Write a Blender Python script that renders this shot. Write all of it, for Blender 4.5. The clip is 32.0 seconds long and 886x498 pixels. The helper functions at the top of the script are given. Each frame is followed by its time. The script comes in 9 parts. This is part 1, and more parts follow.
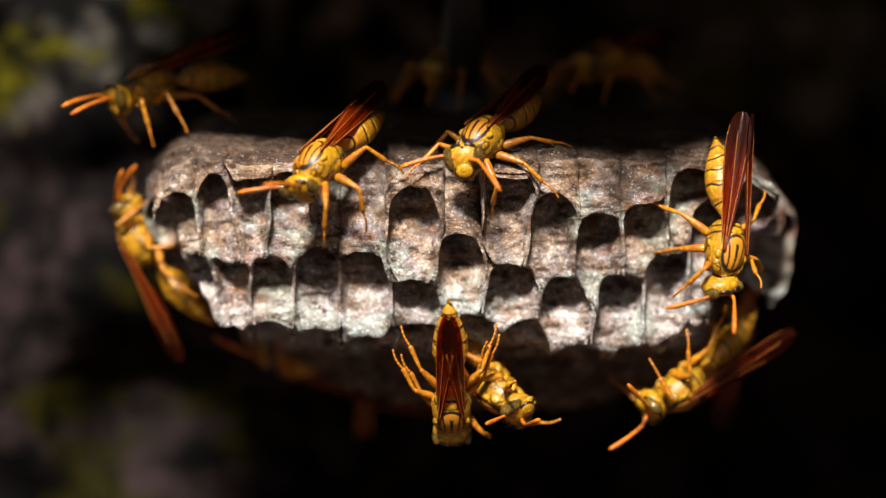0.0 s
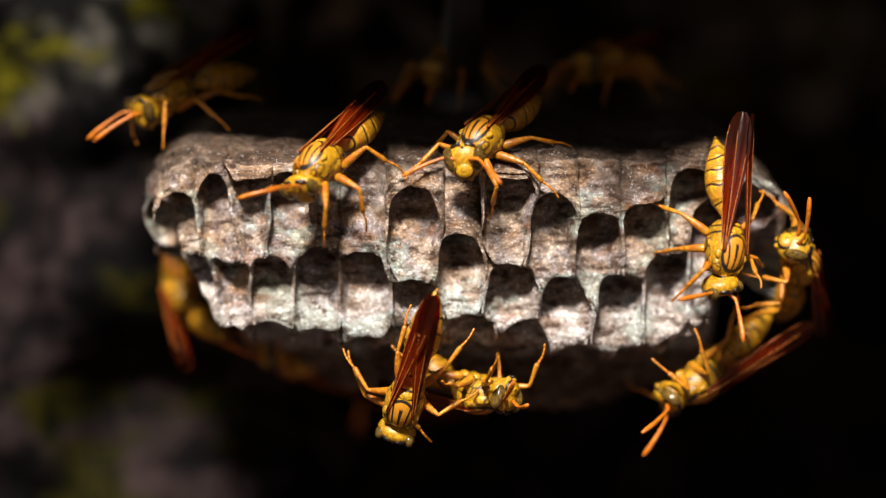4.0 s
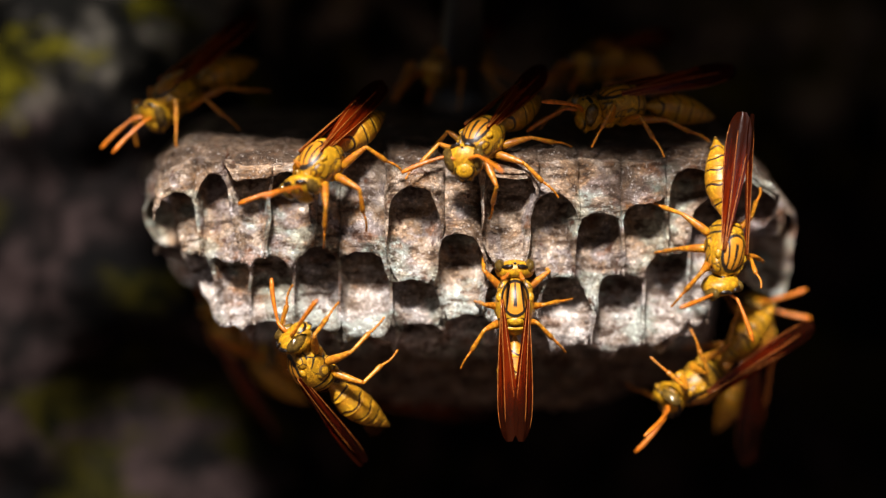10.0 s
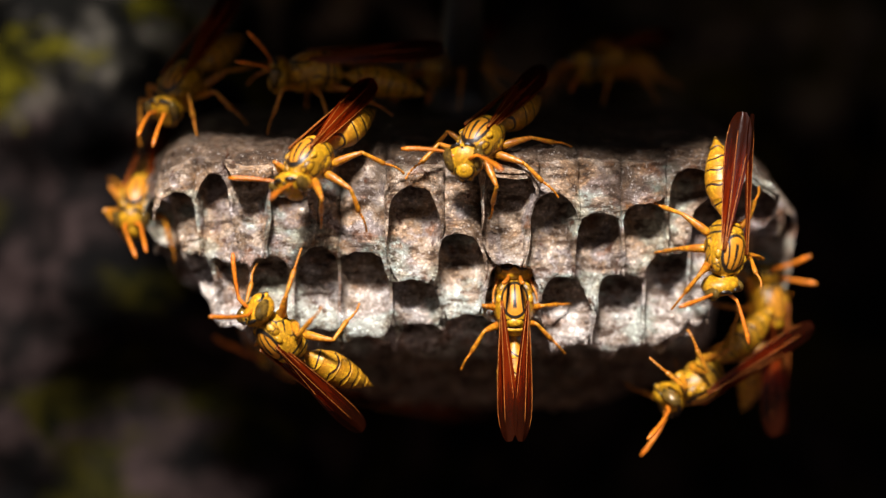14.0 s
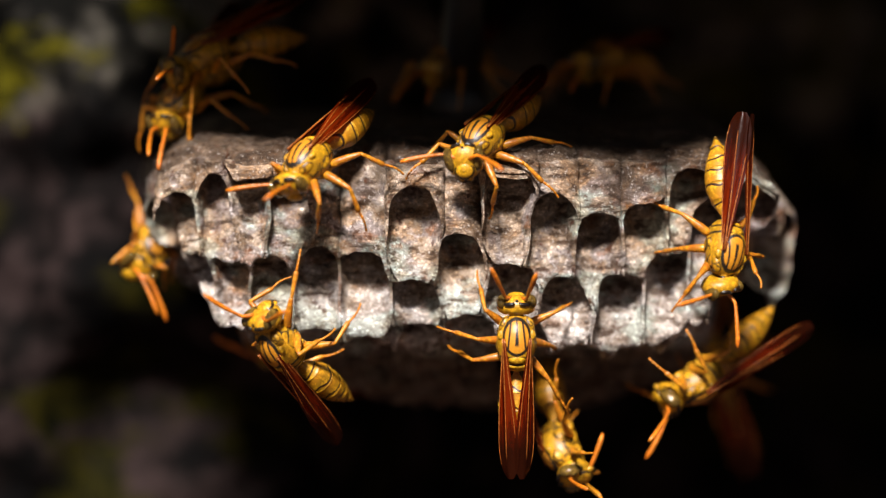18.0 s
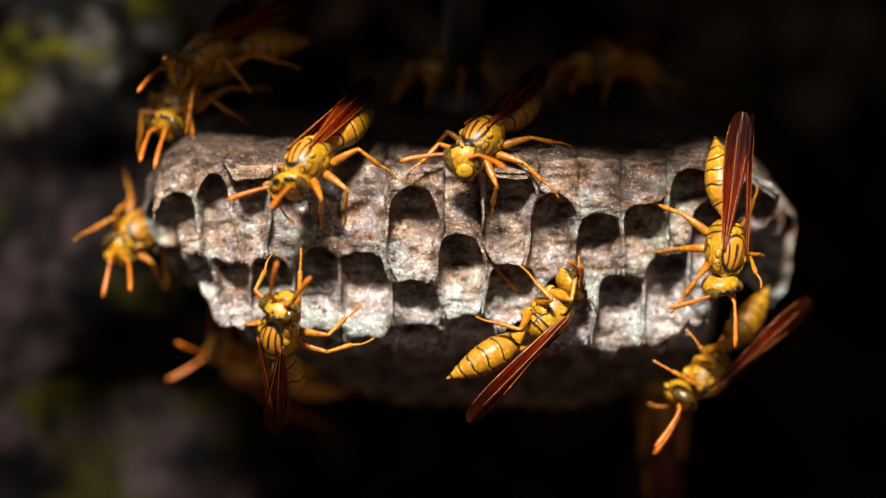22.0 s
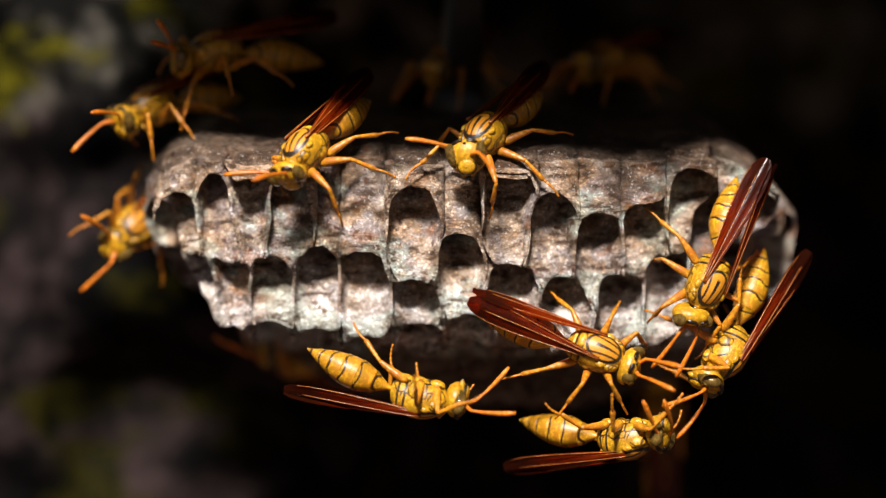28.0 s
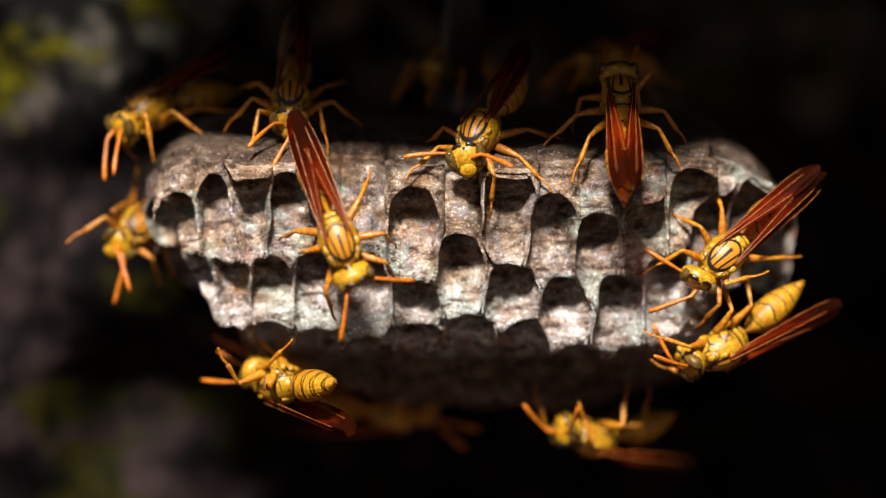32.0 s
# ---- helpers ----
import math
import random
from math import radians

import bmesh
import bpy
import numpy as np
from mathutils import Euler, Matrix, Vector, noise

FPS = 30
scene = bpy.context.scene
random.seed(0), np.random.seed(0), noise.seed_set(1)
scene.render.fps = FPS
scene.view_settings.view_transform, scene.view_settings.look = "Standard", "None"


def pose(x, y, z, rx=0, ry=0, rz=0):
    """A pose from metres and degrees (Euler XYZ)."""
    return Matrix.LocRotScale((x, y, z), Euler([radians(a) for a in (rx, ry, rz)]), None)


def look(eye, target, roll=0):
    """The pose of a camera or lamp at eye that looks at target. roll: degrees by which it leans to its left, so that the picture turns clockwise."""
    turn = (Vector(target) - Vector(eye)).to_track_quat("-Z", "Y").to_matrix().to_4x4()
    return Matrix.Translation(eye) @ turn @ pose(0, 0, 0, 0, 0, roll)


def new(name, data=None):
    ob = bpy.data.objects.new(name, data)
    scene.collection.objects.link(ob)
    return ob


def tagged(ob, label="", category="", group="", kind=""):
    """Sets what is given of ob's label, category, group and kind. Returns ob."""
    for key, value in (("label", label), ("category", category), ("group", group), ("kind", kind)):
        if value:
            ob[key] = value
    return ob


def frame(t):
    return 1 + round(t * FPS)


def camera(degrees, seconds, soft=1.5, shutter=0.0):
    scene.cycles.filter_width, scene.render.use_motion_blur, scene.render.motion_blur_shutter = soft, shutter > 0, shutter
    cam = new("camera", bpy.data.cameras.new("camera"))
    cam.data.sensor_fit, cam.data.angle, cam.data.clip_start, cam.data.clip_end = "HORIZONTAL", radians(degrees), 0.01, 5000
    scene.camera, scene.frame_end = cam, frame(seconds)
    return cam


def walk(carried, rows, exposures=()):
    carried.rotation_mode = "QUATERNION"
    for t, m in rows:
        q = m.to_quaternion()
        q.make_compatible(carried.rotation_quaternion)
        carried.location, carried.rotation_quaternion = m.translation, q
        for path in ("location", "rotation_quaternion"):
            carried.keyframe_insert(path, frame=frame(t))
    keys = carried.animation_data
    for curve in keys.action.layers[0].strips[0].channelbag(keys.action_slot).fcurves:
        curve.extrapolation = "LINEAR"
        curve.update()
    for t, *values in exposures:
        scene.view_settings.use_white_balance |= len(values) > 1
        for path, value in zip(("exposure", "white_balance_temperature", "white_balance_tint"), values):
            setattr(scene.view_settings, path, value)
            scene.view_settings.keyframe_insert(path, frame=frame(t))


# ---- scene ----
MM = 0.001

# ---- camera: a macro lens on a fixed stand ----
cam = camera(20.0, 32.0, soft=1.3)
cam.data.dof.use_dof = True
cam.data.dof.focus_distance = 0.279
cam.data.dof.aperture_fstop = 7.5
STAND = look((0, -0.278, 0), (0, 0, 0))
walk(cam, [(0, STAND), (32, STAND)])

# ---- light: low sun through the mouth of the hollow, weak sky ----
SUN_ELEVATION, SUN_AZIMUTH = 41.0, -9.0
world = bpy.data.worlds.new("sky")
scene.world = world
world.use_nodes = True
sky = world.node_tree.nodes.new("ShaderNodeTexSky")
sky.sky_type = "NISHITA"
sky.sun_disc = False
sky.sun_elevation = radians(SUN_ELEVATION)
sky.sun_rotation = radians(180 - SUN_AZIMUTH)
world.node_tree.links.new(sky.outputs[0], world.node_tree.nodes["Background"].inputs[0])
world.node_tree.nodes["Background"].inputs[1].default_value = 0.010
sun = new("sun", bpy.data.lights.new("sun", "SUN"))
sun.data.energy = 5.0
sun.data.angle = radians(9.0)
sun.data.color = (1.0, 0.92, 0.88)
sun_way = Vector((math.sin(radians(SUN_AZIMUTH)) * math.cos(radians(SUN_ELEVATION)),
                  -math.cos(radians(SUN_AZIMUTH)) * math.cos(radians(SUN_ELEVATION)),
                  math.sin(radians(SUN_ELEVATION))))
sun.matrix_world = look(sun_way, (0, 0, 0))
scene.view_settings.exposure = 1.0


# ---- materials ----
class Nodes:
    """A short hand for node materials."""

    def __init__(self, name):
        self.m = bpy.data.materials.new(name)
        self.m.use_nodes = True
        self.t = self.m.node_tree
        self.b = self.t.nodes["Principled BSDF"]

    def put(self, kind, **values):
        n = self.t.nodes.new(kind)
        for k, v in values.items():
            setattr(n, k, v)
        return n

    def link(self, a, b):
        self.t.links.new(a, b)

    def coords(self):
        return self.put("ShaderNodeTexCoord").outputs["Object"]

    def noise(self, scale, detail=6, rough=0.6, vector=None, stretch=None):
        n = self.put("ShaderNodeTexNoise")
        n.inputs["Scale"].default_value = scale
        n.inputs["Detail"].default_value = detail
        n.inputs["Roughness"].default_value = rough
        v = vector or self.coords()
        if stretch:
            mp = self.put("ShaderNodeMapping")
            mp.inputs["Scale"].default_value = stretch
            self.link(v, mp.inputs["Vector"])
            v = mp.outputs[0]
        self.link(v, n.inputs["Vector"])
        return n.outputs["Fac"]

    def ramp(self, fac, stops):
        r = self.put("ShaderNodeValToRGB")
        e = r.color_ramp.elements
        while len(e) < len(stops):
            e.new(0.5)
        for el, (p, c) in zip(e, stops):
            el.position = p
            el.color = (*c, 1) if len(c) == 3 else c
        self.link(fac, r.inputs[0])
        return r.outputs[0]

    def grey(self, fac, lo, hi):
        return self.ramp(fac, [(lo, (0, 0, 0)), (hi, (1, 1, 1))])

    def mix(self, fac, a, b, mode="MIX"):
        n = self.put("ShaderNodeMix", data_type="RGBA", blend_type=mode)
        for sock, v in ((n.inputs[0], fac), (n.inputs[6], a), (n.inputs[7], b)):
            if isinstance(v, (int, float)):
                sock.default_value = v
            elif isinstance(v, tuple):
                sock.default_value = (*v, 1)
            else:
                self.link(v, sock)
        return n.outputs[2]

    def math(self, op, a, b=0.0, c=None):
        n = self.put("ShaderNodeMath", operation=op)
        for sock, v in zip(n.inputs, (a, b, c)):
            if v is None:
                continue
            if isinstance(v, (int, float)):
                sock.default_value = v
            else:
                self.link(v, sock)
        return n.outputs[0]

    def xyz(self, scale=1000.0):
        """Object coordinates in millimetres."""
        mp = self.put("ShaderNodeMapping")
        mp.inputs["Scale"].default_value = (scale, scale, scale)
        self.link(self.coords(), mp.inputs["Vector"])
        s = self.put("ShaderNodeSeparateXYZ")
        self.link(mp.outputs[0], s.inputs[0])
        return s.outputs

    def bump(self, height, distance, strength=1.0, below=None):
        n = self.put("ShaderNodeBump")
        n.inputs["Strength"].default_value = strength
        n.inputs["Distance"].default_value = distance
        self.link(height, n.inputs["Height"])
        if below:
            self.link(below, n.inputs["Normal"])
        return n.outputs[0]

    def done(self, color, rough=0.5, normal=None, **more):
        for key, v in (("Base Color", color), ("Roughness", rough), ("Normal", normal), *more.items()):
            if v is None:
                continue
            sock = self.b.inputs[key]
            if isinstance(v, (int, float)):
                sock.default_value = v
            elif isinstance(v, tuple):
                sock.default_value = (*v, 1)
            else:
                self.link(v, sock)
        return self.m


def paper_material(name, weathered):
    k = Nodes(name)
    bands = k.noise(520, 8, 0.74, stretch=(0.5, 0.5, 1.0))
    coarse = k.noise(190, 5, 0.62)
    grain = k.noise(2300, 5, 0.75)
    crinkle = k.noise(820, 5, 0.66, stretch=(0.4, 0.4, 1.0))
    tone = k.ramp(bands, [(0.39, (0.20, 0.150, 0.115)), (0.46, (0.46, 0.385, 0.315)), (0.54, (0.60, 0.525, 0.455)), (0.61, (0.78, 0.72, 0.66))])
    tan = k.grey(k.noise(135, 5, 0.6), 0.48, 0.55)
    col = k.mix(k.math("MULTIPLY", tan, 0.55), tone, k.ramp(bands, [(0.42, (0.22, 0.115, 0.06)), (0.58, (0.66, 0.47, 0.32))]))
    slate = k.grey(coarse, 0.50, 0.55)
    col = k.mix(k.math("MULTIPLY", slate, 0.7), col, k.ramp(bands, [(0.41, (0.075, 0.072, 0.082)), (0.59, (0.36, 0.35, 0.38))]))
    # younger paper towards the mouths of the lower cells is paler, the roof is weathered brown with shade painted in
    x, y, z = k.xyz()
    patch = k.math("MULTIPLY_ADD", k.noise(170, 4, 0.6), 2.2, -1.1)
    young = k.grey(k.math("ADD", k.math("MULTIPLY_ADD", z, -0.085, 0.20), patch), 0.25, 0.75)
    # shade under the comb painted in: the lowest hanging cells are dark again
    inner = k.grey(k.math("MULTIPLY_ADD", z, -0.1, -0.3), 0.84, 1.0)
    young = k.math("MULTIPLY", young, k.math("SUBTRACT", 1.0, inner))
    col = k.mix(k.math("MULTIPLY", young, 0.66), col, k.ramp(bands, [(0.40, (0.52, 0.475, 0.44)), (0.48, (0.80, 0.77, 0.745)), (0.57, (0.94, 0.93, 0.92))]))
    mint = k.grey(k.noise(120, 4, 0.55, stretch=(1.1, 0.9, 1.6)), 0.53, 0.59)
    col = k.mix(k.math("MULTIPLY", mint, 0.38), col, (0.47, 0.66, 0.61))
    rust = k.grey(k.noise(210, 5, 0.65, stretch=(0.9, 0.9, 1.2)), 0.565, 0.62)
    col = k.mix(k.math("MULTIPLY", rust, 0.5), col, (0.30, 0.135, 0.06))
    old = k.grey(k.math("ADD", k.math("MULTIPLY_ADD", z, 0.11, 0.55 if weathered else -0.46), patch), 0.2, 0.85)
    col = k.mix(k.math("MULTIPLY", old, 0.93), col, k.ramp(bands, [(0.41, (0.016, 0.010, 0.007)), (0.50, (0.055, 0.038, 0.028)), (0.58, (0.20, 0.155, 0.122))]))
    # the painted underside shade, laid over the lowest cells
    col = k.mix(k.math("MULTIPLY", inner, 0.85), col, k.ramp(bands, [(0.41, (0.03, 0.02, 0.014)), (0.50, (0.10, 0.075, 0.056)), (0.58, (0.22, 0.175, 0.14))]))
    # darker furrows, pale fibres on the ridges, dark specks
    col = k.mix(1.0, col, k.ramp(crinkle, [(0.39, (0.14, 0.11, 0.095)), (0.455, (0.84, 0.82, 0.80)), (0.55, (1.26, 1.26, 1.26))]), "MULTIPLY")
    col = k.mix(1.0, col, k.ramp(k.noise(400, 6, 0.72), [(0.40, (0.62, 0.57, 0.53)), (0.48, (1.0, 1.0, 1.0)), (0.58, (1.14, 1.14, 1.14))]), "MULTIPLY")
    col = k.mix(k.math("MULTIPLY", k.grey(grain, 0.44, 0.36), 0.6), col, (0.05, 0.036, 0.027))
    col = k.mix(k.math("MULTIPLY", k.grey(grain, 0.58, 0.65), 0.35), col, (0.88, 0.85, 0.82))
    speck = k.grey(k.noise(760, 3, 0.6), 0.62, 0.66)
    col = k.mix(k.math("MULTIPLY", speck, 0.8), col, (0.06, 0.03, 0.02))
    info = k.put("ShaderNodeObjectInfo")
    hue = k.put("ShaderNodeHueSaturation")
    k.link(k.math("MULTIPLY_ADD", info.outputs["Random"], 0.30, 1.10), hue.inputs["Value"])
    k.link(col, hue.inputs["Color"])
    hue.inputs["Saturation"].default_value = 1.38
    n0 = k.bump(k.noise(420, 4, 0.6), 0.0008, 0.9)
    n1 = k.bump(crinkle, 0.0012, 1.0, n0)
    n2 = k.bump(grain, 0.00022, 1.0, n1)
    k.b.inputs["Specular IOR Level"].default_value = 0.28
    rough = k.math("MULTIPLY_ADD", coarse, -0.8, 0.86)
    return k.done(hue.outputs[0], rough, n2)


def rock_material():
    k = Nodes("mossy_rock")
    mid = k.noise(85, 4, 0.55)
    fine = k.noise(300, 4, 0.6)
    x, y, z = k.xyz()
    uneven = k.math("MULTIPLY_ADD", k.noise(40, 3), 0.6, -0.3)
    # light falloff painted by height: near black rock and dim moss low down
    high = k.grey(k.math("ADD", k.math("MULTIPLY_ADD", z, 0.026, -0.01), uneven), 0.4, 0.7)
    moss_lit = k.grey(k.math("ADD", k.math("MULTIPLY_ADD", z, 0.024, 0.30), uneven), 0.4, 0.7)
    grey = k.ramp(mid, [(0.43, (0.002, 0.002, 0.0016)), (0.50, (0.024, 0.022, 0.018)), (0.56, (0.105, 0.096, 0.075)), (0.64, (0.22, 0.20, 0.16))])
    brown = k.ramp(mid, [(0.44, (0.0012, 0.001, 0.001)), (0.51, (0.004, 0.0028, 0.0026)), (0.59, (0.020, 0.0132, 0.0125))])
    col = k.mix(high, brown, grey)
    moss = k.grey(k.noise(58, 4, 0.55, stretch=(0.8, 1.0, 1.5)), 0.545, 0.60)
    col = k.mix(moss, col, k.mix(moss_lit, k.ramp(fine, [(0.40, (0.0015, 0.002, 0.0002)), (0.60, (0.016, 0.0135, 0.0008))]), k.ramp(fine, [(0.40, (0.004, 0.005, 0.0005)), (0.60, (0.095, 0.084, 0.004))])))
    nrm = k.bump(mid, 0.003, 0.8)
    k.b.inputs["Specular IOR Level"].default_value = 0.06
    return k.done(col, 0.85, nrm)


def earth_material():
    k = Nodes("reddish_earth")
    # reddish so that light bounced off it warms the shaded sides
    col = k.ramp(k.noise(9, 6, 0.65), [(0.36, (0.024, 0.008, 0.003)), (0.50, (0.036, 0.012, 0.0045)), (0.64, (0.06, 0.022, 0.009))])
    col = k.mix(k.math("MULTIPLY", k.grey(k.noise(70, 5, 0.7), 0.5, 0.62), 0.6), col, (0.03, 0.012, 0.005))
    return k.done(col, 0.9, k.bump(k.noise(60, 6, 0.7), 0.004, 0.8))


YELLOW = (0.64, 0.335, 0.012)
ORANGE = (0.46, 0.16, 0.008)
BLACK = (0.012, 0.008, 0.006)


def cuticle(name, base=YELLOW, other=ORANGE, amount=0.5):
    """Yellow horny skin, faintly mottled; returns the node kit and its colour."""
    k = Nodes(name)
    f = k.grey(k.noise(480, 4, 0.6), 0.44, 0.58)
    col = k.mix(k.math("MULTIPLY", f, amount), base, other)
    # olive tinge, fine pits and soiled hollows
    col = k.mix(k.math("MULTIPLY", k.grey(k.noise(300, 3, 0.5), 0.50, 0.60), 0.45), col, tuple(c * v for c, v in zip(base, (0.60, 0.66, 0.5))))
    col = k.mix(k.math("MULTIPLY", k.grey(k.noise(2600, 3, 0.7), 0.46, 0.36), 0.55), col, tuple(0.22 * c for c in base))
    return k, col


def plain_cuticle(name, base, other, amount=0.4, rough=0.38):
    k, col = cuticle(name, base, other, amount)
    nrm = k.bump(k.noise(700, 2), 0.00018, 0.5)
    nrm = k.bump(k.noise(3600, 2), 0.00006, 0.7, nrm)
    return k.done(col, rough, nrm)


def line(k, value, at, half, soft=0.04):
    """1 where value lies within half of at."""
    d = k.math("ABSOLUTE", k.math("SUBTRACT", value, at))
    n = k.put("ShaderNodeMapRange")
    n.inputs["From Min"].default_value = half + soft
    n.inputs["From Max"].default_value = half
    k.link(d, n.inputs["Value"])
    return n.outputs[0]


def sutures(k, scale, width):
    """Thin dark seams between horny plates."""
    v = k.put("ShaderNodeTexVoronoi", feature="DISTANCE_TO_EDGE")
    v.inputs["Scale"].default_value = scale
    k.link(k.coords(), v.inputs["Vector"])
    return line(k, v.outputs["Distance"], 0.0, width, 0.03)


def plate_material():
    k, col = cuticle("plate_skin", amount=0.45)
    col = k.mix(k.math("MULTIPLY", sutures(k, 560, 0.03), 0.9), col, (0.05, 0.022, 0.006))
    nrm = k.bump(k.noise(5000, 2), 0.00005, 0.6)
    return k.done(col, 0.40, nrm)


def thorax_material():
    k, col = cuticle("striped_thorax_skin", amount=0.5)
    x, y, z = k.xyz()
    top = k.grey(k.math("MULTIPLY_ADD", z, 0.2, 0.5), 0.55, 0.60)
    ax = k.math("ABSOLUTE", x)
    yy = k.math("DIVIDE", k.math("SUBTRACT", y, 0.75), 1.95)
    xx = k.math("DIVIDE", x, 1.45)
    r = k.math("SQRT", k.math("ADD", k.math("MULTIPLY", xx, xx), k.math("MULTIPLY", yy, yy)))
    ring = line(k, r, 1.0, 0.07)
    inside = k.put("ShaderNodeMapRange")
    inside.inputs["From Min"].default_value = 1.0
    inside.inputs["From Max"].default_value = 0.95
    k.link(r, inside.inputs["Value"])
    mid = k.math("MULTIPLY", line(k, k.math("SUBTRACT", ax, k.math("MULTIPLY", yy, -0.10)), 0.0, 0.15), k.grey(k.math("MULTIPLY_ADD", yy, 0.5, 0.5), 0.22, 0.30))
    side = line(k, k.math("ADD", ax, k.math("MULTIPLY", yy, 0.22)), 0.84, 0.085)
    stripes = k.math("MULTIPLY", k.math("MAXIMUM", mid, side), inside.outputs[0])
    dark = k.math("MULTIPLY", k.math("MAXIMUM", stripes, ring), top)
    seams = k.math("MAXIMUM", line(k, y, -1.55, 0.11), line(k, y, -2.35, 0.09))
    flank = k.math("MAXIMUM", line(k, k.math("ADD", y, k.math("MULTIPLY", z, 0.45)), 1.15, 0.06),
                   line(k, k.math("SUBTRACT", y, k.math("MULTIPLY", z, 0.4)), 0.0, 0.05))
    low = k.grey(k.math("MULTIPLY_ADD", z, -0.2, 0.5), 0.42, 0.50)
    flank = k.math("MAXIMUM", flank, sutures(k, 640, 0.03))
    dark = k.math("MAXIMUM", dark, k.math("MAXIMUM", seams, k.math("MULTIPLY", flank, low)))
    col = k.mix(k.math("MULTIPLY", k.math("MULTIPLY", inside.outputs[0], top), 0.7), col, (0.56, 0.21, 0.014))
    col = k.mix(dark, col, BLACK)
    nrm = k.bump(k.noise(5000, 2), 0.00005, 0.6)
    return k.done(col, 0.40, nrm)


def abdomen_material():
    k, col = cuticle("banded_abdomen_skin", (0.68, 0.35, 0.014), (0.52, 0.19, 0.008), 0.5)
    x, y, z = k.xyz()
    wave = k.math("MULTIPLY", k.math("SINE", k.math("MULTIPLY", x, 3.6)), 0.20)
    # each ring darkens along its hind edge, which lies at its own origin
    col = k.mix(k.math("MULTIPLY", k.grey(k.math("MULTIPLY", k.math("ADD", y, wave), 0.5), 0.25, 0.85), 0.45), col, (0.42, 0.14, 0.006))
    edge = line(k, k.math("ADD", y, wave), 0.34, 0.09, 0.05)
    col = k.mix(edge, col, (0.035, 0.012, 0.004))
    nrm = k.bump(k.noise(4200, 2), 0.00004, 0.5)
    return k.done(col, 0.42, nrm)


def wing_material():
    k = Nodes("amber_wing_film")
    x, y, z = k.xyz()
    tip = k.grey(k.math("MULTIPLY_ADD", y, -0.05, 0.0), 0.45, 0.62)
    col = k.mix(k.grey(k.noise(1300, 4, 0.6, stretch=(1.0, 0.12, 1.0)), 0.38, 0.62), (0.075, 0.005, 0.0005), (0.25, 0.026, 0.0018))
    col = k.mix(tip, col, (0.05, 0.010, 0.003))
    nrm = k.bump(k.noise(900, 3, stretch=(1, 0.3, 1)), 0.0001, 0.7)
    k.done(col, 0.22, nrm)
    k.b.inputs["Specular IOR Level"].default_value = 0.45
    film = k.put("ShaderNodeBsdfTransparent")
    film.inputs[0].default_value = (0.50, 0.085, 0.009, 1)
    both = k.put("ShaderNodeMixShader")
    k.link(k.math("MULTIPLY_ADD", tip, -0.22, 0.62), both.inputs[0])
    glow = k.put("ShaderNodeBsdfTranslucent")
    k.link(col, glow.inputs[0])
    horn = k.put("ShaderNodeMixShader")
    horn.inputs[0].default_value = 0.35
    k.link(k.b.outputs[0], horn.inputs[1])
    k.link(glow.outputs[0], horn.inputs[2])
    k.link(film.outputs[0], both.inputs[1])
    k.link(horn.outputs[0], both.inputs[2])
    k.link(both.outputs[0], k.t.nodes["Material Output"].inputs["Surface"])
    return k.m


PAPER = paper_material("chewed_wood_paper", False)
# the same paper for the roof: weathered, its tone deepened with painted shade
ROOF_PAPER = paper_material("weathered_shaded_roof_paper", True)
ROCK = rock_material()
EARTH = earth_material()
SKIN = plain_cuticle("yellow_skin", YELLOW, ORANGE, 0.4)
LEG_SKIN = plain_cuticle("leg_skin", (0.68, 0.28, 0.014), (0.50, 0.13, 0.009), 0.9)
FOOT_SKIN = plain_cuticle("foot_skin", (0.74, 0.26, 0.012), (0.62, 0.17, 0.01), 0.6)
FEELER_SKIN = plain_cuticle("feeler_skin", (0.74, 0.21, 0.010), (0.60, 0.13, 0.008), 0.5)
EYE = plain_cuticle("eye_lens", (0.16, 0.095, 0.018), (0.035, 0.020, 0.006), 0.9, 0.10)
DARK = plain_cuticle("black_horn", BLACK, (0.05, 0.02, 0.008), 0.4, 0.3)
THORAX = thorax_material()
PLATE = plate_material()
ABDOMEN = abdomen_material()
WING = wing_material()
VEIN = plain_cuticle("wing_vein", (0.44, 0.14, 0.028), (0.24, 0.06, 0.01), 0.5, 0.25)


# ---- building helpers ----
def mesh_of(name, verts, faces, material, smooth=True):
    me = bpy.data.meshes.new(name)
    me.from_pydata([tuple(v) for v in verts], [], faces)
    me.materials.append(material)
    me.polygons.foreach_set("use_smooth", [smooth] * len(me.polygons))
    me.update()
    return me


def part(name, mesh, parent, at=None, label=""):
    """One mesh object under a thing or under a part."""
    ob = new(name, mesh)
    ob.parent = parent
    if at is not None:
        ob.matrix_basis = at
    return tagged(ob, label=label)


def loft(name, rings, material, sides=18, scale=MM):
    """A body along y out of rings (y, half width, half height, middle z)."""
    verts, faces = [], []
    for y, w, h, zc in rings:
        for i in range(sides):
            a = 2 * math.pi * i / sides
            verts.append(Vector((w * math.cos(a), y, zc + h * math.sin(a))) * scale)
    n = len(rings)
    for j in range(n - 1):
        for i in range(sides):
            k = (i + 1) % sides
            faces.append((j * sides + i, j * sides + k, (j + 1) * sides + k, (j + 1) * sides + i))
    faces.append(tuple(range(sides)))
    faces.append(tuple(reversed(range((n - 1) * sides, n * sides))))
    return mesh_of(name, verts, faces, material)


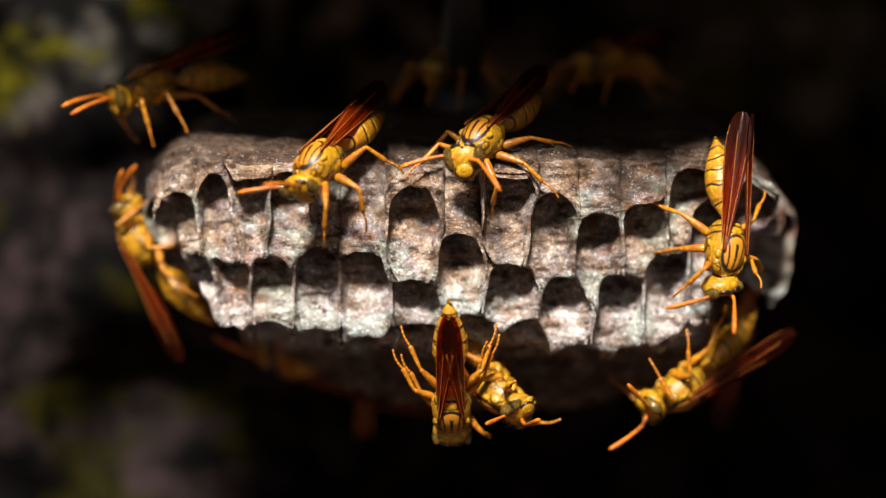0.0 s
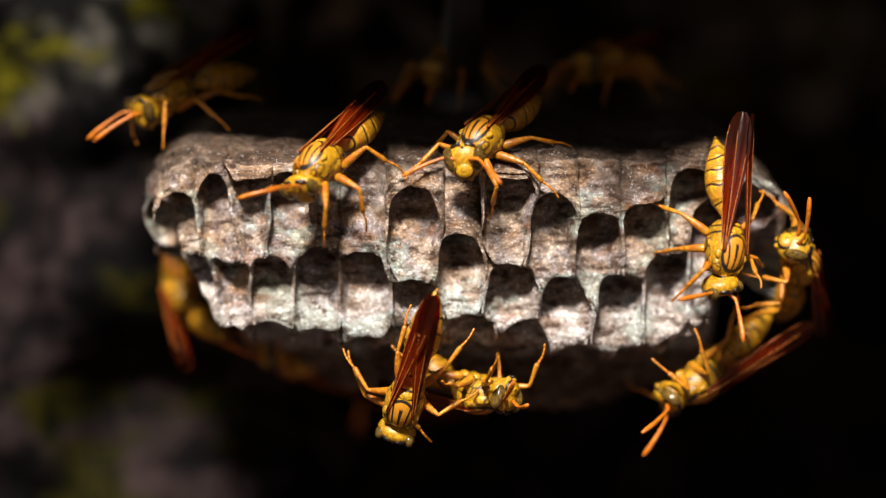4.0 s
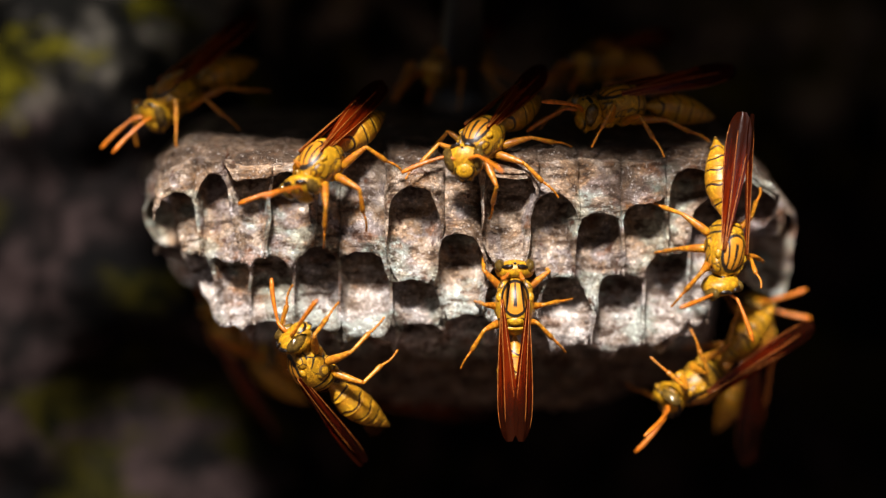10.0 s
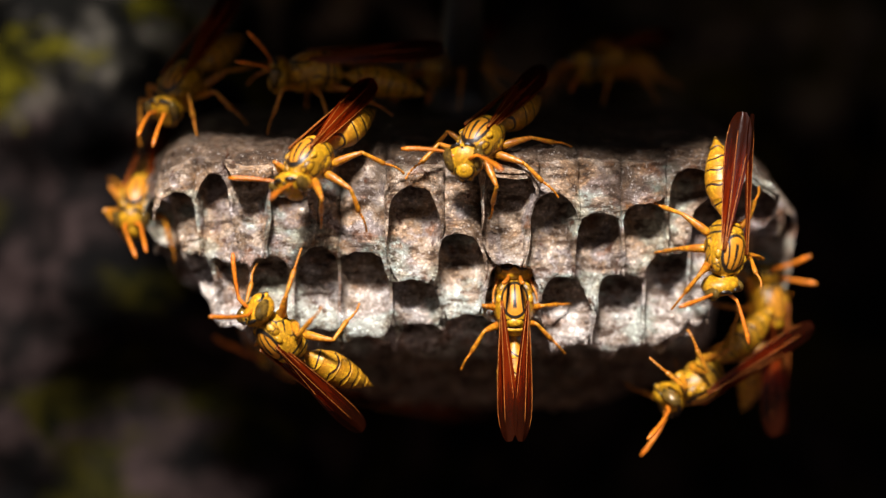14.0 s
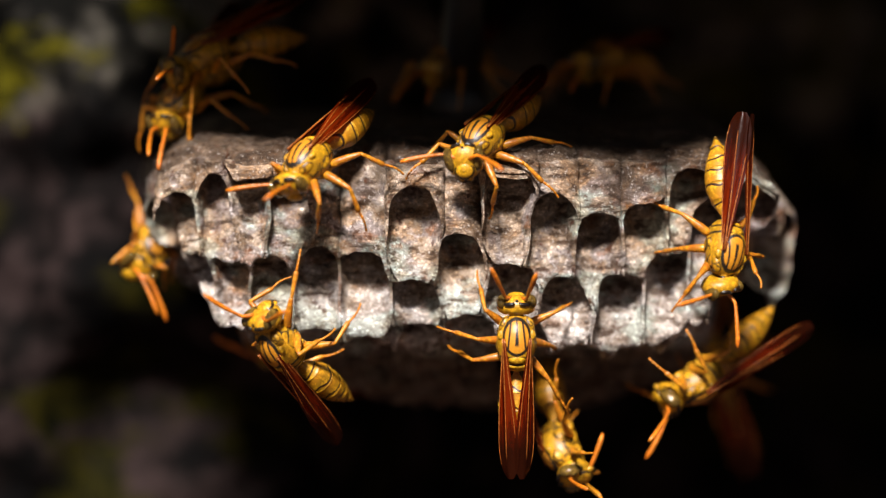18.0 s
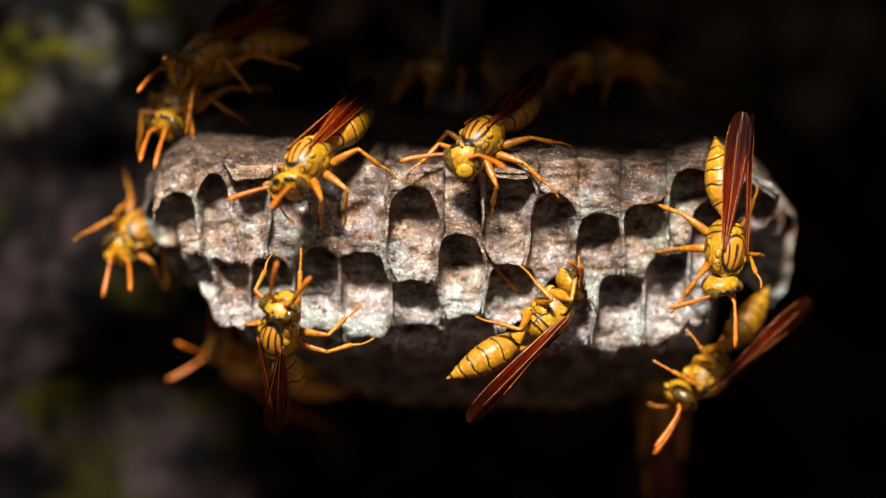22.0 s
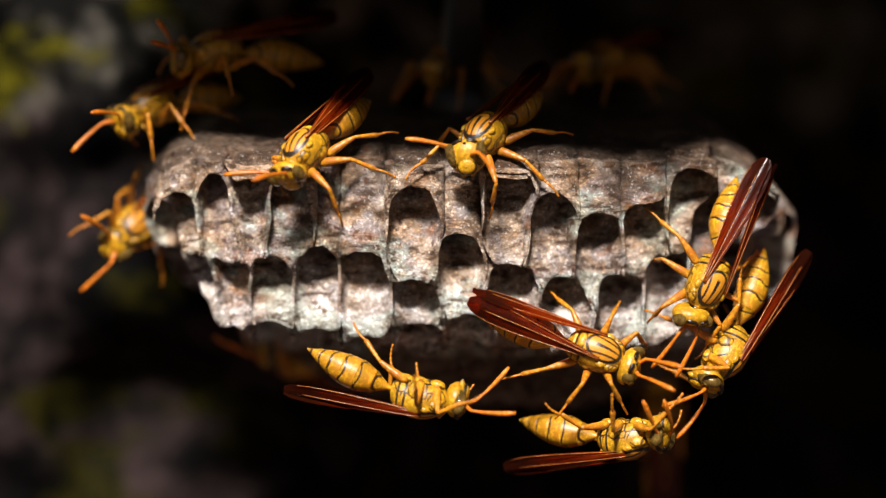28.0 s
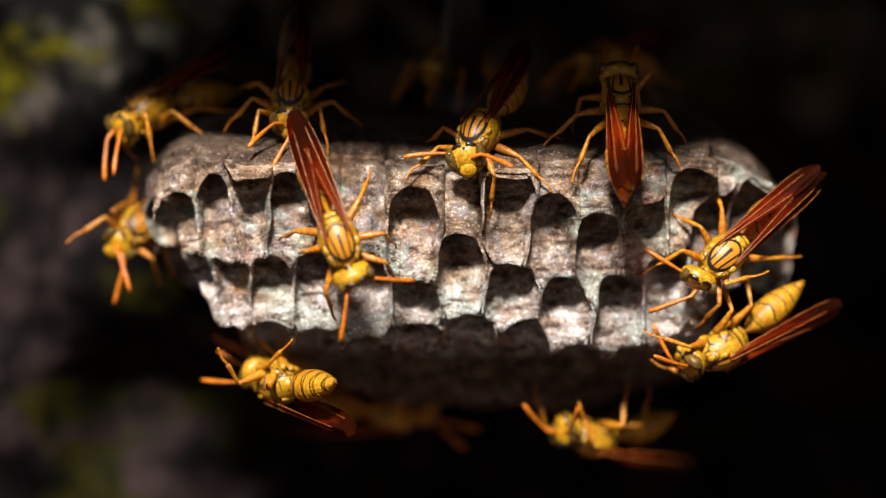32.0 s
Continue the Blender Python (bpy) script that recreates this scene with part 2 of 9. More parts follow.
def tube(name, points, radii, material, sides=8, scale=MM):
    """A round rod along points, with a radius at each."""
    pts = [Vector(p) for p in points]
    verts, faces = [], []
    for i, p in enumerate(pts):
        d = (pts[min(i + 1, len(pts) - 1)] - pts[max(i - 1, 0)]).normalized()
        side = d.cross(Vector((0.13, 0.21, 1.0))).normalized()
        up = side.cross(d)
        for s in range(sides):
            a = 2 * math.pi * s / sides
            verts.append((p + (side * math.cos(a) + up * math.sin(a)) * radii[i]) * scale)
    for j in range(len(pts) - 1):
        for i in range(sides):
            k = (i + 1) % sides
            faces.append((j * sides + i, j * sides + k, (j + 1) * sides + k, (j + 1) * sides + i))
    faces.append(tuple(reversed(range(sides))))
    faces.append(tuple(range((len(pts) - 1) * sides, len(pts) * sides)))
    return mesh_of(name, verts, faces, material)


def egg(name, rx, ry, rz, material, rows=9, sides=14, scale=MM):
    rings = []
    for j in range(rows + 1):
        a = math.pi * (0.02 + 0.96 * j / rows)
        rings.append((-ry * math.cos(a), rx * math.sin(a), rz * math.sin(a), 0))
    return loft(name, rings, material, sides, scale)


# ---- the rock hollow ----
def rock_wall():
    """The back of the hollow: near on one side, sinking away on the other."""
    nx, nz = 190, 150
    verts, faces = [], []

    def far(u, near, reach):
        return u * near + math.copysign(reach * max(abs(u) - 0.8, 0) ** 2 / 0.04, u)
    for j in range(nz + 1):
        for i in range(nx + 1):
            x, z = 0.01 + far(2 * i / nx - 1, 0.20, 0.45), -0.01 + far(2 * j / nz - 1, 0.14, 0.40)
            s = min(max((x + 0.030) / 0.05, 0), 1)
            y = 0.058 + 0.11 * s * s * (3 - 2 * s)
            p = Vector((x * 14, z * 14, 0.3))
            y += 0.020 * noise.fractal(p, 0.8, 2.1, 5) + 0.006 * noise.noise(p * 5)
            verts.append((x, y, z))
    for j in range(nz):
        for i in range(nx):
            a = j * (nx + 1) + i
            faces.append((a, a + 1, a + nx + 2, a + nx + 1))
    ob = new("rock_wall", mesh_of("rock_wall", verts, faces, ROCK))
    body = ob.modifiers.new("thickness", "SOLIDIFY")
    body.thickness, body.offset = 0.07, -1.0
    tagged(ob, "dark rough rock wall with olive moss patches behind the nest", "rock", kind="structure")


def uneven(x):
    """How the ledge's lip juts out over the middle and falls back to both sides, set by where its shadow should lie."""
    jut = min(max((x + 0.017) / 0.010, 0), 1) * min(max((0.029 - x) / 0.008, 0), 1)
    return -0.0056 * jut + 0.0115 * min(max((-0.020 - x) / 0.014, 0), 1) + 0.008 * min(max((x - 0.026) / 0.006, 0), 1)


def shade_ledge():
    """An unseen overhang above the nest, added to shade the comb's top; the nest hangs from it."""
    nx, ny = 90, 70
    verts, faces = [], []
    for top in (0, 1):
        for j in range(ny + 1):
            for i in range(nx + 1):
                x = -0.17 + 0.38 * i / nx
                mouth = LEDGE_EDGE + uneven(x)
                y = mouth + (0.26 - mouth) * j / ny
                p = Vector((x * 20, y * 20, 4.0))
                if top:
                    z = LEDGE_Z + 0.14 * max(y + 0.018, 0) + 0.014 + 0.003 * noise.noise(p)
                    # lifted on one side so that sun reaches the wall behind
                    open_side = -0.047 + 0.028 * min(max((y - 0.006) / 0.010, 0), 1) + 0.010 * min(max((y - 0.042) / 0.010, 0), 1)
                    z += 0.15 * min(max((open_side - x) / 0.012, 0), 1)
                else:
                    z = LEDGE_Z + 0.14 * max(y + 0.018, 0) + 0.004 * noise.fractal(p, 0.8, 2.1, 4) * min(1, (y - LEDGE_EDGE) / 0.02 + 0.3)
                    open_side = -0.047 + 0.028 * min(max((y - 0.006) / 0.010, 0), 1) + 0.010 * min(max((y - 0.042) / 0.010, 0), 1)
                    z += 0.15 * min(max((open_side - x) / 0.012, 0), 1)
                verts.append((x, y + 0.003 * noise.noise(Vector((x * 60, 1, z * 9))), z))
    n = (nx + 1) * (ny + 1)
    for j in range(ny):
        for i in range(nx):
            a = j * (nx + 1) + i
            faces.append((a, a + nx + 1, a + nx + 2, a + 1))
            faces.append((a + n, a + n + 1, a + n + nx + 2, a + n + nx + 1))
    for i in range(nx):
        faces.append((i, i + 1, i + 1 + n, i + n))
    for j in range(ny):
        a, b = j * (nx + 1), (j + 1) * (nx + 1)
        faces.append((b, a, a + n, b + n))
        faces.append((a + nx, b + nx, b + nx + n, a + nx + n))
    ob = new("shade_ledge", mesh_of("shade_ledge", verts, faces, ROCK))
    tagged(ob, "unseen rough dark rock overhang added to shade the comb's top, the nest hangs from it", "rock", kind="structure")


def bounce_ground():
    """Unseen bare earth outside the hollow, from its foot to the horizon, added to bounce warm light."""
    rings, spokes = 60, 48
    verts, faces = [(0, 0, GROUND_Z)], []
    for j in range(rings):
        d = 0.03 * 1.24 ** j
        for i in range(spokes):
            a = 2 * math.pi * (i + 0.5 * (j % 2)) / spokes
            p = Vector((d * math.cos(a), d * math.sin(a), 0))
            lump = min(d, 1.5) * 0.05 * noise.fractal(p * 3.0 / (0.3 + min(d, 40.0)), 0.9, 2.1, 3)
            verts.append((p.x, p.y, GROUND_Z + lump))
    for i in range(spokes):
        faces.append((0, 1 + i, 1 + (i + 1) % spokes))
    for j in range(rings - 1):
        for i in range(spokes):
            k = (i + 1) % spokes
            a, b = 1 + j * spokes, 1 + (j + 1) * spokes
            faces.append((a + i, b + i, b + k, a + k))
    ob = new("ground", mesh_of("ground", verts, faces, EARTH))
    tagged(ob, "unseen bare reddish brown earth added outside the rock hollow to bounce warm light", "ground", kind="structure")


GROUND_Z = -0.16
LEDGE_EDGE, LEDGE_Z = -0.0180, 0.033
bounce_ground()
rock_wall()
shade_ledge()


# ---- the paper nest ----
COMB_X, COMB_A = 2.0, 37.0          # middle and half width, mm
CELL = 5.6                          # width of a cell, mm
FREE = 0.60 * CELL                  # how far a wall bulges where no neighbour stops it, mm
SLOPE = 0.75                        # how steeply the mouths rise towards the rim
LEAN = 0.30                         # how far the cells lean out towards their mouths


def front_of(x):
    """How far back the rim of the comb lies at x, mm."""
    return 18.0 * min(abs(x - COMB_X) / COMB_A, 1.15) ** 4


def back_of_comb(x, y):
    """Height of the comb's upper side, mm."""
    lump = 0.55 * noise.noise(Vector((x * 0.16, y * 0.16, 2.2))) + 0.22 * noise.noise(Vector((x * 0.55, y * 0.55, 7.1)))
    ends = 0.10 * max(x - 29.0, 0) ** 1.8 + 0.13 * max(-27.0 - x, 0) ** 1.8
    return 9.8 + 0.31 * y - 0.0030 * y * y + lump - ends


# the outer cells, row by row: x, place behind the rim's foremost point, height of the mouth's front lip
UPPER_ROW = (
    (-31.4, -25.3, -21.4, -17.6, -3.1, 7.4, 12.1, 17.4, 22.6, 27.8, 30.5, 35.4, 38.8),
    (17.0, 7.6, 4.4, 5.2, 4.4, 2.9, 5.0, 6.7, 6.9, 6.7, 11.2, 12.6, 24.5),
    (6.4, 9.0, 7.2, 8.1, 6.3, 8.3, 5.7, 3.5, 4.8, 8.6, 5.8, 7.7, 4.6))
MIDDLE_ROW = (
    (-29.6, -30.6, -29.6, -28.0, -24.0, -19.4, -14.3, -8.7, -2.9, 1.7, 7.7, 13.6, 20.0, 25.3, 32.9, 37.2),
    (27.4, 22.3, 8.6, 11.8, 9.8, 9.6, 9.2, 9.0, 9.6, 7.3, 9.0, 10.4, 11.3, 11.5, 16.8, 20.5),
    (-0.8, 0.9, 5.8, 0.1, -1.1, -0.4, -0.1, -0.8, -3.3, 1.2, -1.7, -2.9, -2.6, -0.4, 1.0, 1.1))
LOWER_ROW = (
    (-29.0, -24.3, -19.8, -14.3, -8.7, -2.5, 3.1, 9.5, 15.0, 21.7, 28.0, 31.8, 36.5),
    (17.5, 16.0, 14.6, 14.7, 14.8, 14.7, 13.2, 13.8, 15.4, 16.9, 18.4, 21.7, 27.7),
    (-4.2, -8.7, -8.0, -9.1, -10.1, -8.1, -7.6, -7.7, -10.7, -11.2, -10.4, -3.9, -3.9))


def belly(x, depth):
    """Height of the comb's lower side at x, so far behind its rim, mm."""
    u = abs(x - 9.0) / (42.0 if x < 9.0 else 31.0)
    return -19.0 + 20.0 * u ** 3 + 10.0 * (1 - min(max((depth - 16.0) / 20.0, 0), 1))


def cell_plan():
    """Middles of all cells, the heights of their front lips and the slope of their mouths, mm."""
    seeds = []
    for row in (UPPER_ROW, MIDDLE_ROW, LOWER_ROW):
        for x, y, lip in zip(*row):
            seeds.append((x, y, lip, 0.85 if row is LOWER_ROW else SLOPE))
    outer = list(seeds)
    rnd = random.Random(5)
    y = 14.0
    odd = 0
    while y < 54:
        x = -34 + (CELL / 2 if odd else 0)
        while x < 40:
            px, py = x + rnd.uniform(-0.3, 0.3), y + rnd.uniform(-0.3, 0.3)
            inside = ((px - COMB_X) / 37.0) ** 2 + ((py - 28) / 28.0) ** 2 < 1
            rim = max(b for a, b, _, _ in outer if abs(a - px) < 4.5) if inside else 99
            if inside and py > rim + 2 and all((px - a) ** 2 + (py - b) ** 2 > (0.86 * CELL) ** 2 for a, b, _, _ in seeds):
                seeds.append((px, py, belly(px, py - front_of(px)) + rnd.uniform(-0.5, 0.5), 0.2))
            x += CELL
        y += CELL * 0.866
        odd = 1 - odd
    return seeds


def clip(poly, mid, other):
    """Cuts poly along the line half way between two middles."""
    m, n = (mid + other) / 2, other - mid
    out = []
    for i, a in enumerate(poly):
        b = poly[(i + 1) % len(poly)]
        da, db = (a - m).dot(n), (b - m).dot(n)
        if da <= 0:
            out.append(a)
        if (da < 0) != (db < 0) and abs(da - db) > 1e-9:
            out.append(a + (b - a) * (da / (da - db)))
    return out


def around(poly, count, soften):
    """count points at even steps round poly, its corners softened."""
    lengths = [(poly[(i + 1) % len(poly)] - p).length for i, p in enumerate(poly)]
    total, pts = sum(lengths), []
    for s in range(count):
        d, i = total * s / count, 0
        while d > lengths[i]:
            d -= lengths[i]
            i = (i + 1) % len(poly)
        pts.append(poly[i].lerp(poly[(i + 1) % len(poly)], d / max(lengths[i], 1e-6)))
    for _ in range(soften):
        pts = [(pts[i - 1] + 2 * p + pts[(i + 1) % count]) / 4 for i, p in enumerate(pts)]
    return pts


def lip_height(p, near):
    """Height of the walls' lower edge at p: one sloping sheet through all mouths, with tips hanging where three walls meet."""
    total = height = 0.0
    away = []
    for m, z, slope in near:
        away.append((p - m).length)
        q = p - m - Vector((0, -0.5 * CELL))
        w = math.exp(-q.length_squared / (2 * 1.5 ** 2)) + 1e-7
        total += w
        height += w * (z - slope * (p.y - m.y + 0.5 * CELL))
    away.sort()
    tip = math.exp(-(away[2] - away[0]) / 1.05) if len(away) > 2 else 0.0
    ragged = 0.22 * noise.noise(Vector((p.x * 0.9, p.y * 0.9, 3.0))) + 0.20 * noise.noise(Vector((p.x * 2.7, p.y * 2.7, 8.0)))
    return height / total + 0.1 - 0.8 * tip + ragged


def leaned(x, y, z):
    """A point of an upright comb, in mm, moved to its place in the leaning, uneven comb, in metres."""
    q = Vector((x * 0.30, y * 0.30, z * 0.22))
    w = noise.noise_vector(q) * 0.42 + noise.noise_vector(q * 3.1) * 0.15
    return ((x + w.x) * MM, (y + w.y - LEAN * min(max(9.0 - z, 0), 18.5)) * MM, (z + 0.5 * w.z) * MM)


def paper_nest():
    nest = tagged(new("paper_nest"), "grey paper comb with open cells hanging from the rock", "wasp nest")
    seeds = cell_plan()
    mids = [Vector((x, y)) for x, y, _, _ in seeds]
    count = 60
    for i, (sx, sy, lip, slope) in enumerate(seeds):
        mid = mids[i]
        others = [j for j in range(len(seeds)) if j != i and (mids[j] - mid).length < 2.4 * CELL]
        poly = [mid + Vector((math.cos(a), math.sin(a))) * FREE
                for a in [2 * math.pi * k / 30 for k in range(30)]]
        for j in others:
            poly = clip(poly, mid, mids[j])
            if len(poly) < 3:
                break
        if len(poly) < 3:
            continue
        near = [(mid, lip, slope)] + [(mids[j], seeds[j][2], seeds[j][3]) for j in others]
        loop = around(poly, count, 0)
        free = [min(max(((p - mid).length / FREE - 0.90) / 0.09, 0), 1) for p in loop]
        for _ in range(3):
            free = [(free[k - 1] + 2 * w + free[(k + 1) % count]) / 4 for k, w in enumerate(free)]
        lips = [lip_height(p, near) for p in loop]
        round_loop = around(poly, count, 9)
        mean = sum((p - mid).length for p in round_loop) / count
        inner = [mid + (p - mid) * (1 - 0.15 / mean) for p in round_loop]
        throat = [mid + (p - mid) * (1 - 0.24 / mean) for p in round_loop]
        levels_out, levels_in = 26, 14
        verts, faces = [], []
        caps = ((0.06, 0.1), (0.6, 0.0), (0.92, -0.25))
        for size, rise in caps:
            for p in loop:
                s = mid + (p - mid) * size
                verts.append(leaned(s.x, s.y, back_of_comb(s.x, s.y) - 0.9 + rise))
        for lv in range(levels_out + 1):
            f = lv / levels_out
            for p, z1, w in zip(loop, lips, free):
                top = back_of_comb(p.x, p.y) - 1.25
                z = top + (z1 - top) * f
                q = Vector((p.x * 0.35, p.y * 0.35, z * 1.7))
                ridge = 0.07 * noise.noise(q) + 0.06 * noise.noise(q * 2.2) + 0.035 * math.sin(2.9 * z + 5 * noise.noise(Vector((p.x * 0.2, p.y * 0.2, i))))
                thin = -0.10 * max((f - 0.93) / 0.07, 0) * w
                way = (p - mid).normalized()
                s = p + way * (-0.015 + w * (ridge + thin))
                verts.append(leaned(s.x, s.y, z))
        for lv in range(levels_in + 1):
            f = (1 - lv / levels_in) ** 0.8
            for k, z1 in enumerate(lips):
                p = inner[k].lerp(throat[k], min(lv / 2, 1))
                top = back_of_comb(p.x, p.y) - 2.0
                z = top + (z1 + (0.03 if lv else -0.02) - top) * f
                q = Vector((p.x * 0.35, p.y * 0.35, z * 1.7 + 30.0))
                way = (p - mid).normalized()
                s = p + way * (0.05 * noise.noise(q) + 0.04 * noise.noise(q * 2.4)) * min(lv, 1)
                verts.append(leaned(s.x, s.y, z))
        rows = levels_out + levels_in + 2 + len(caps)
        for r in range(rows - 1):
            for c in range(count):
                d = (c + 1) % count
                faces.append((r * count + c, (r + 1) * count + c, (r + 1) * count + d, r * count + d))
        faces.append(tuple((rows - 1) * count + c for c in range(count)))
        faces.append(tuple(reversed(range(count))))
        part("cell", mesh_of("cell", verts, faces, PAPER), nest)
    # the roof over the cells' bases; its edge follows the outer cells
    def edge(x):
        near = [y - math.sqrt(max(2.85 ** 2 - (x - sx) ** 2, 0)) for sx, y, _, _ in seeds if abs(x - sx) < 2.85]
        return min(near) if near else front_of(x)
    verts, faces = [], []
    nx, ny = 300, 60
    xs = [COMB_X - 36.5 + 73 * i / nx for i in range(nx + 1)]
    edges = [edge(x) for x in xs]
    for _ in range(3):
        edges = [(edges[max(i - 1, 0)] + 2 * e + edges[min(i + 1, nx)]) / 4 for i, e in enumerate(edges)]
    for j in range(ny + 1):
        f = (j / ny) ** 1.7
        for i, x in enumerate(xs):
            y0, y1 = edges[i] + 0.12, 28 + 27 * math.sqrt(max(1 - ((x - COMB_X) / 37.0) ** 2, 0.02))
            y = y0 + (max(y1, y0 + 4) - y0) * f
            deep = y - y0
            roll = 1.3 * max(1 - deep / 1.7, 0) ** 2.2
            dent = 0.22 * noise.noise(Vector((x * 0.8, y * 0.8, 1.0))) + 0.10 * noise.noise(Vector((x * 2.3, y * 2.3, 4.0)))
            verts.append(leaned(x, y, back_of_comb(x, y) + 0.05 - roll + dent))
    for j in range(ny):
        for i in range(nx):
            a = j * (nx + 1) + i
            faces.append((a, a + 1, a + nx + 2, a + nx + 1))
    part("comb_back", mesh_of("comb_back", verts, faces, ROOF_PAPER), nest, label="brownish grey weathered paper roof of the comb, also darkened for shade")
    part("stalk", tube("stalk", [(2, 30, 14), (2, 30, 20), (2.5, 31, 30), (3, 32, 44)], (6, 3, 2.4, 5), DARK, 12), nest,
         label="short dark stalk holding the comb")
    return nest


paper_nest()


# ---- wasps (millimetres; head towards +y, back towards +z) ----
def thorax_mesh():
    return loft("thorax", [(-3.35, 0.3, 0.4, -0.3), (-3.2, 0.95, 1.05, -0.3), (-2.7, 1.55, 1.6, -0.2), (-2.0, 1.85, 1.9, 0.0), (-1.55, 1.9, 1.98, 0.1),
                           (-0.8, 2.1, 2.2, 0.1), (0.2, 2.2, 2.3, 0.05), (1.2, 2.1, 2.15, 0.0), (2.0, 1.8, 1.85, -0.05),
                           (2.6, 1.35, 1.4, -0.1), (2.95, 0.8, 0.85, -0.1), (3.2, 0.5, 0.5, -0.1)], THORAX, 24)


def abdomen_meshes():
    """The waist and six overlapping rings, each with its hind edge near its own origin."""
    width = ((-3.0, 0.25), (-3.6, 0.35), (-4.4, 0.9), (-5.2, 1.45), (-6.4, 1.95), (-7.6, 2.0), (-8.9, 1.75), (-10.0, 1.35), (-11.0, 0.85), (-11.9, 0.35), (-12.3, 0.05))

    def at(y):
        for (a, wa), (b, wb) in zip(width, width[1:]):
            if a >= y >= b:
                f = (a - y) / (a - b)
                f = f * f * (3 - 2 * f) * 0.4 + f * 0.6
                return wa + (wb - wa) * f
        return 0.05
    width = [(-3.0 + (y + 3.0) * 1.15, w) for y, w in width]
    ends = (-3.0, -5.1, -6.8, -8.4, -9.8, -11.1, -12.3)
    ends = [-3.0 + (y + 3.0) * 1.15 for y in ends]
    out = []
    for a, b in zip(ends, ends[1:]):
        rings = []
        for s in range(8):
            y = a + 0.35 + (b - 0.05 - a - 0.35) * s / 7
            lip = 0.035 if s >= 6 else -0.03
            w = max(at(y) + lip, 0.04)
            rings.append((y - b, w, w * 0.92, -0.25 - 0.03 * (y + 7) ** 2 * 0.3))
        out.append((b, loft("ring", list(reversed(rings)), ABDOMEN, 20)))
    return out


def wing_mesh(side):
    """A folded, lengthwise pleated wing with raised veins; its root is the origin."""
    verts, faces = [], []
    n, cols = 22, 6
    for sign in (1, -1):
        for j in range(n + 1):
            f = j / n
            y = -15.7 * f
            half = 0.28 + 1.16 * math.sin(min(f * 1.15, 1.0) * math.pi / 2) ** 1.2 * math.sqrt(1 - max((f - 0.70) / 0.305, 0) ** 2.4)
            mid = -0.30 + 0.15 * f
            for c in range(cols + 1):
                u = c / cols * 2 - 1
                x = mid + u * half
                z = 0.5 - 0.25 * u - 0.5 * f + 0.12 * math.cos(u * 7) - 0.35 * abs(u) ** 2 + sign * 0.025
                verts.append(Vector((x * side, y, z)) * MM)
    k = (n + 1) * (cols + 1)
    for j in range(n):
        for c in range(cols):
            a = j * (cols + 1) + c
            faces.append((a, a + 1, a + cols + 2, a + cols + 1))
            faces.append((k + a, k + a + cols + 1, k + a + cols + 2, k + a + 1))
    return mesh_of("wing", verts, faces, WING)


def vein_mesh(side, u0, u1, end):
    pts = []
    for j in range(13):
        f = end * j / 12
        half = 0.28 + 1.16 * math.sin(min(f * 1.15, 1.0) * math.pi / 2) ** 1.2 * math.sqrt(1 - max((f - 0.70) / 0.305, 0) ** 2.4)
        u = u0 + (u1 - u0) * j / 12
        pts.append((side * (-0.30 + 0.15 * f + u * half), -15.7 * f, 0.53 - 0.25 * u - 0.5 * f + 0.12 * math.cos(u * 7) - 0.35 * abs(u) ** 2))
    return tube("vein", pts, [0.07 - 0.003 * j for j in range(13)], VEIN, 5)


def feeler_mesh(side):
    """A scape, then a long club that bends; its root is the origin."""
    pts = [(0, 0, 0), (0.35 * side, 0.6, 0.35), (0.8 * side, 1.2, 0.6)]
    rad = [0.2, 0.24, 0.2]
    x, y, z = pts[-1]
    for j in range(1, 9):
        f = j / 8
        pts.append((x + side * 0.9 * f, y + 5.0 * f, z - 0.6 * f * f))
        rad.append((0.17, 0.2, 0.23, 0.25, 0.27, 0.28, 0.27, 0.16)[j - 1])
    return tube("feeler", pts, rad, FEELER_SKIN, 8)


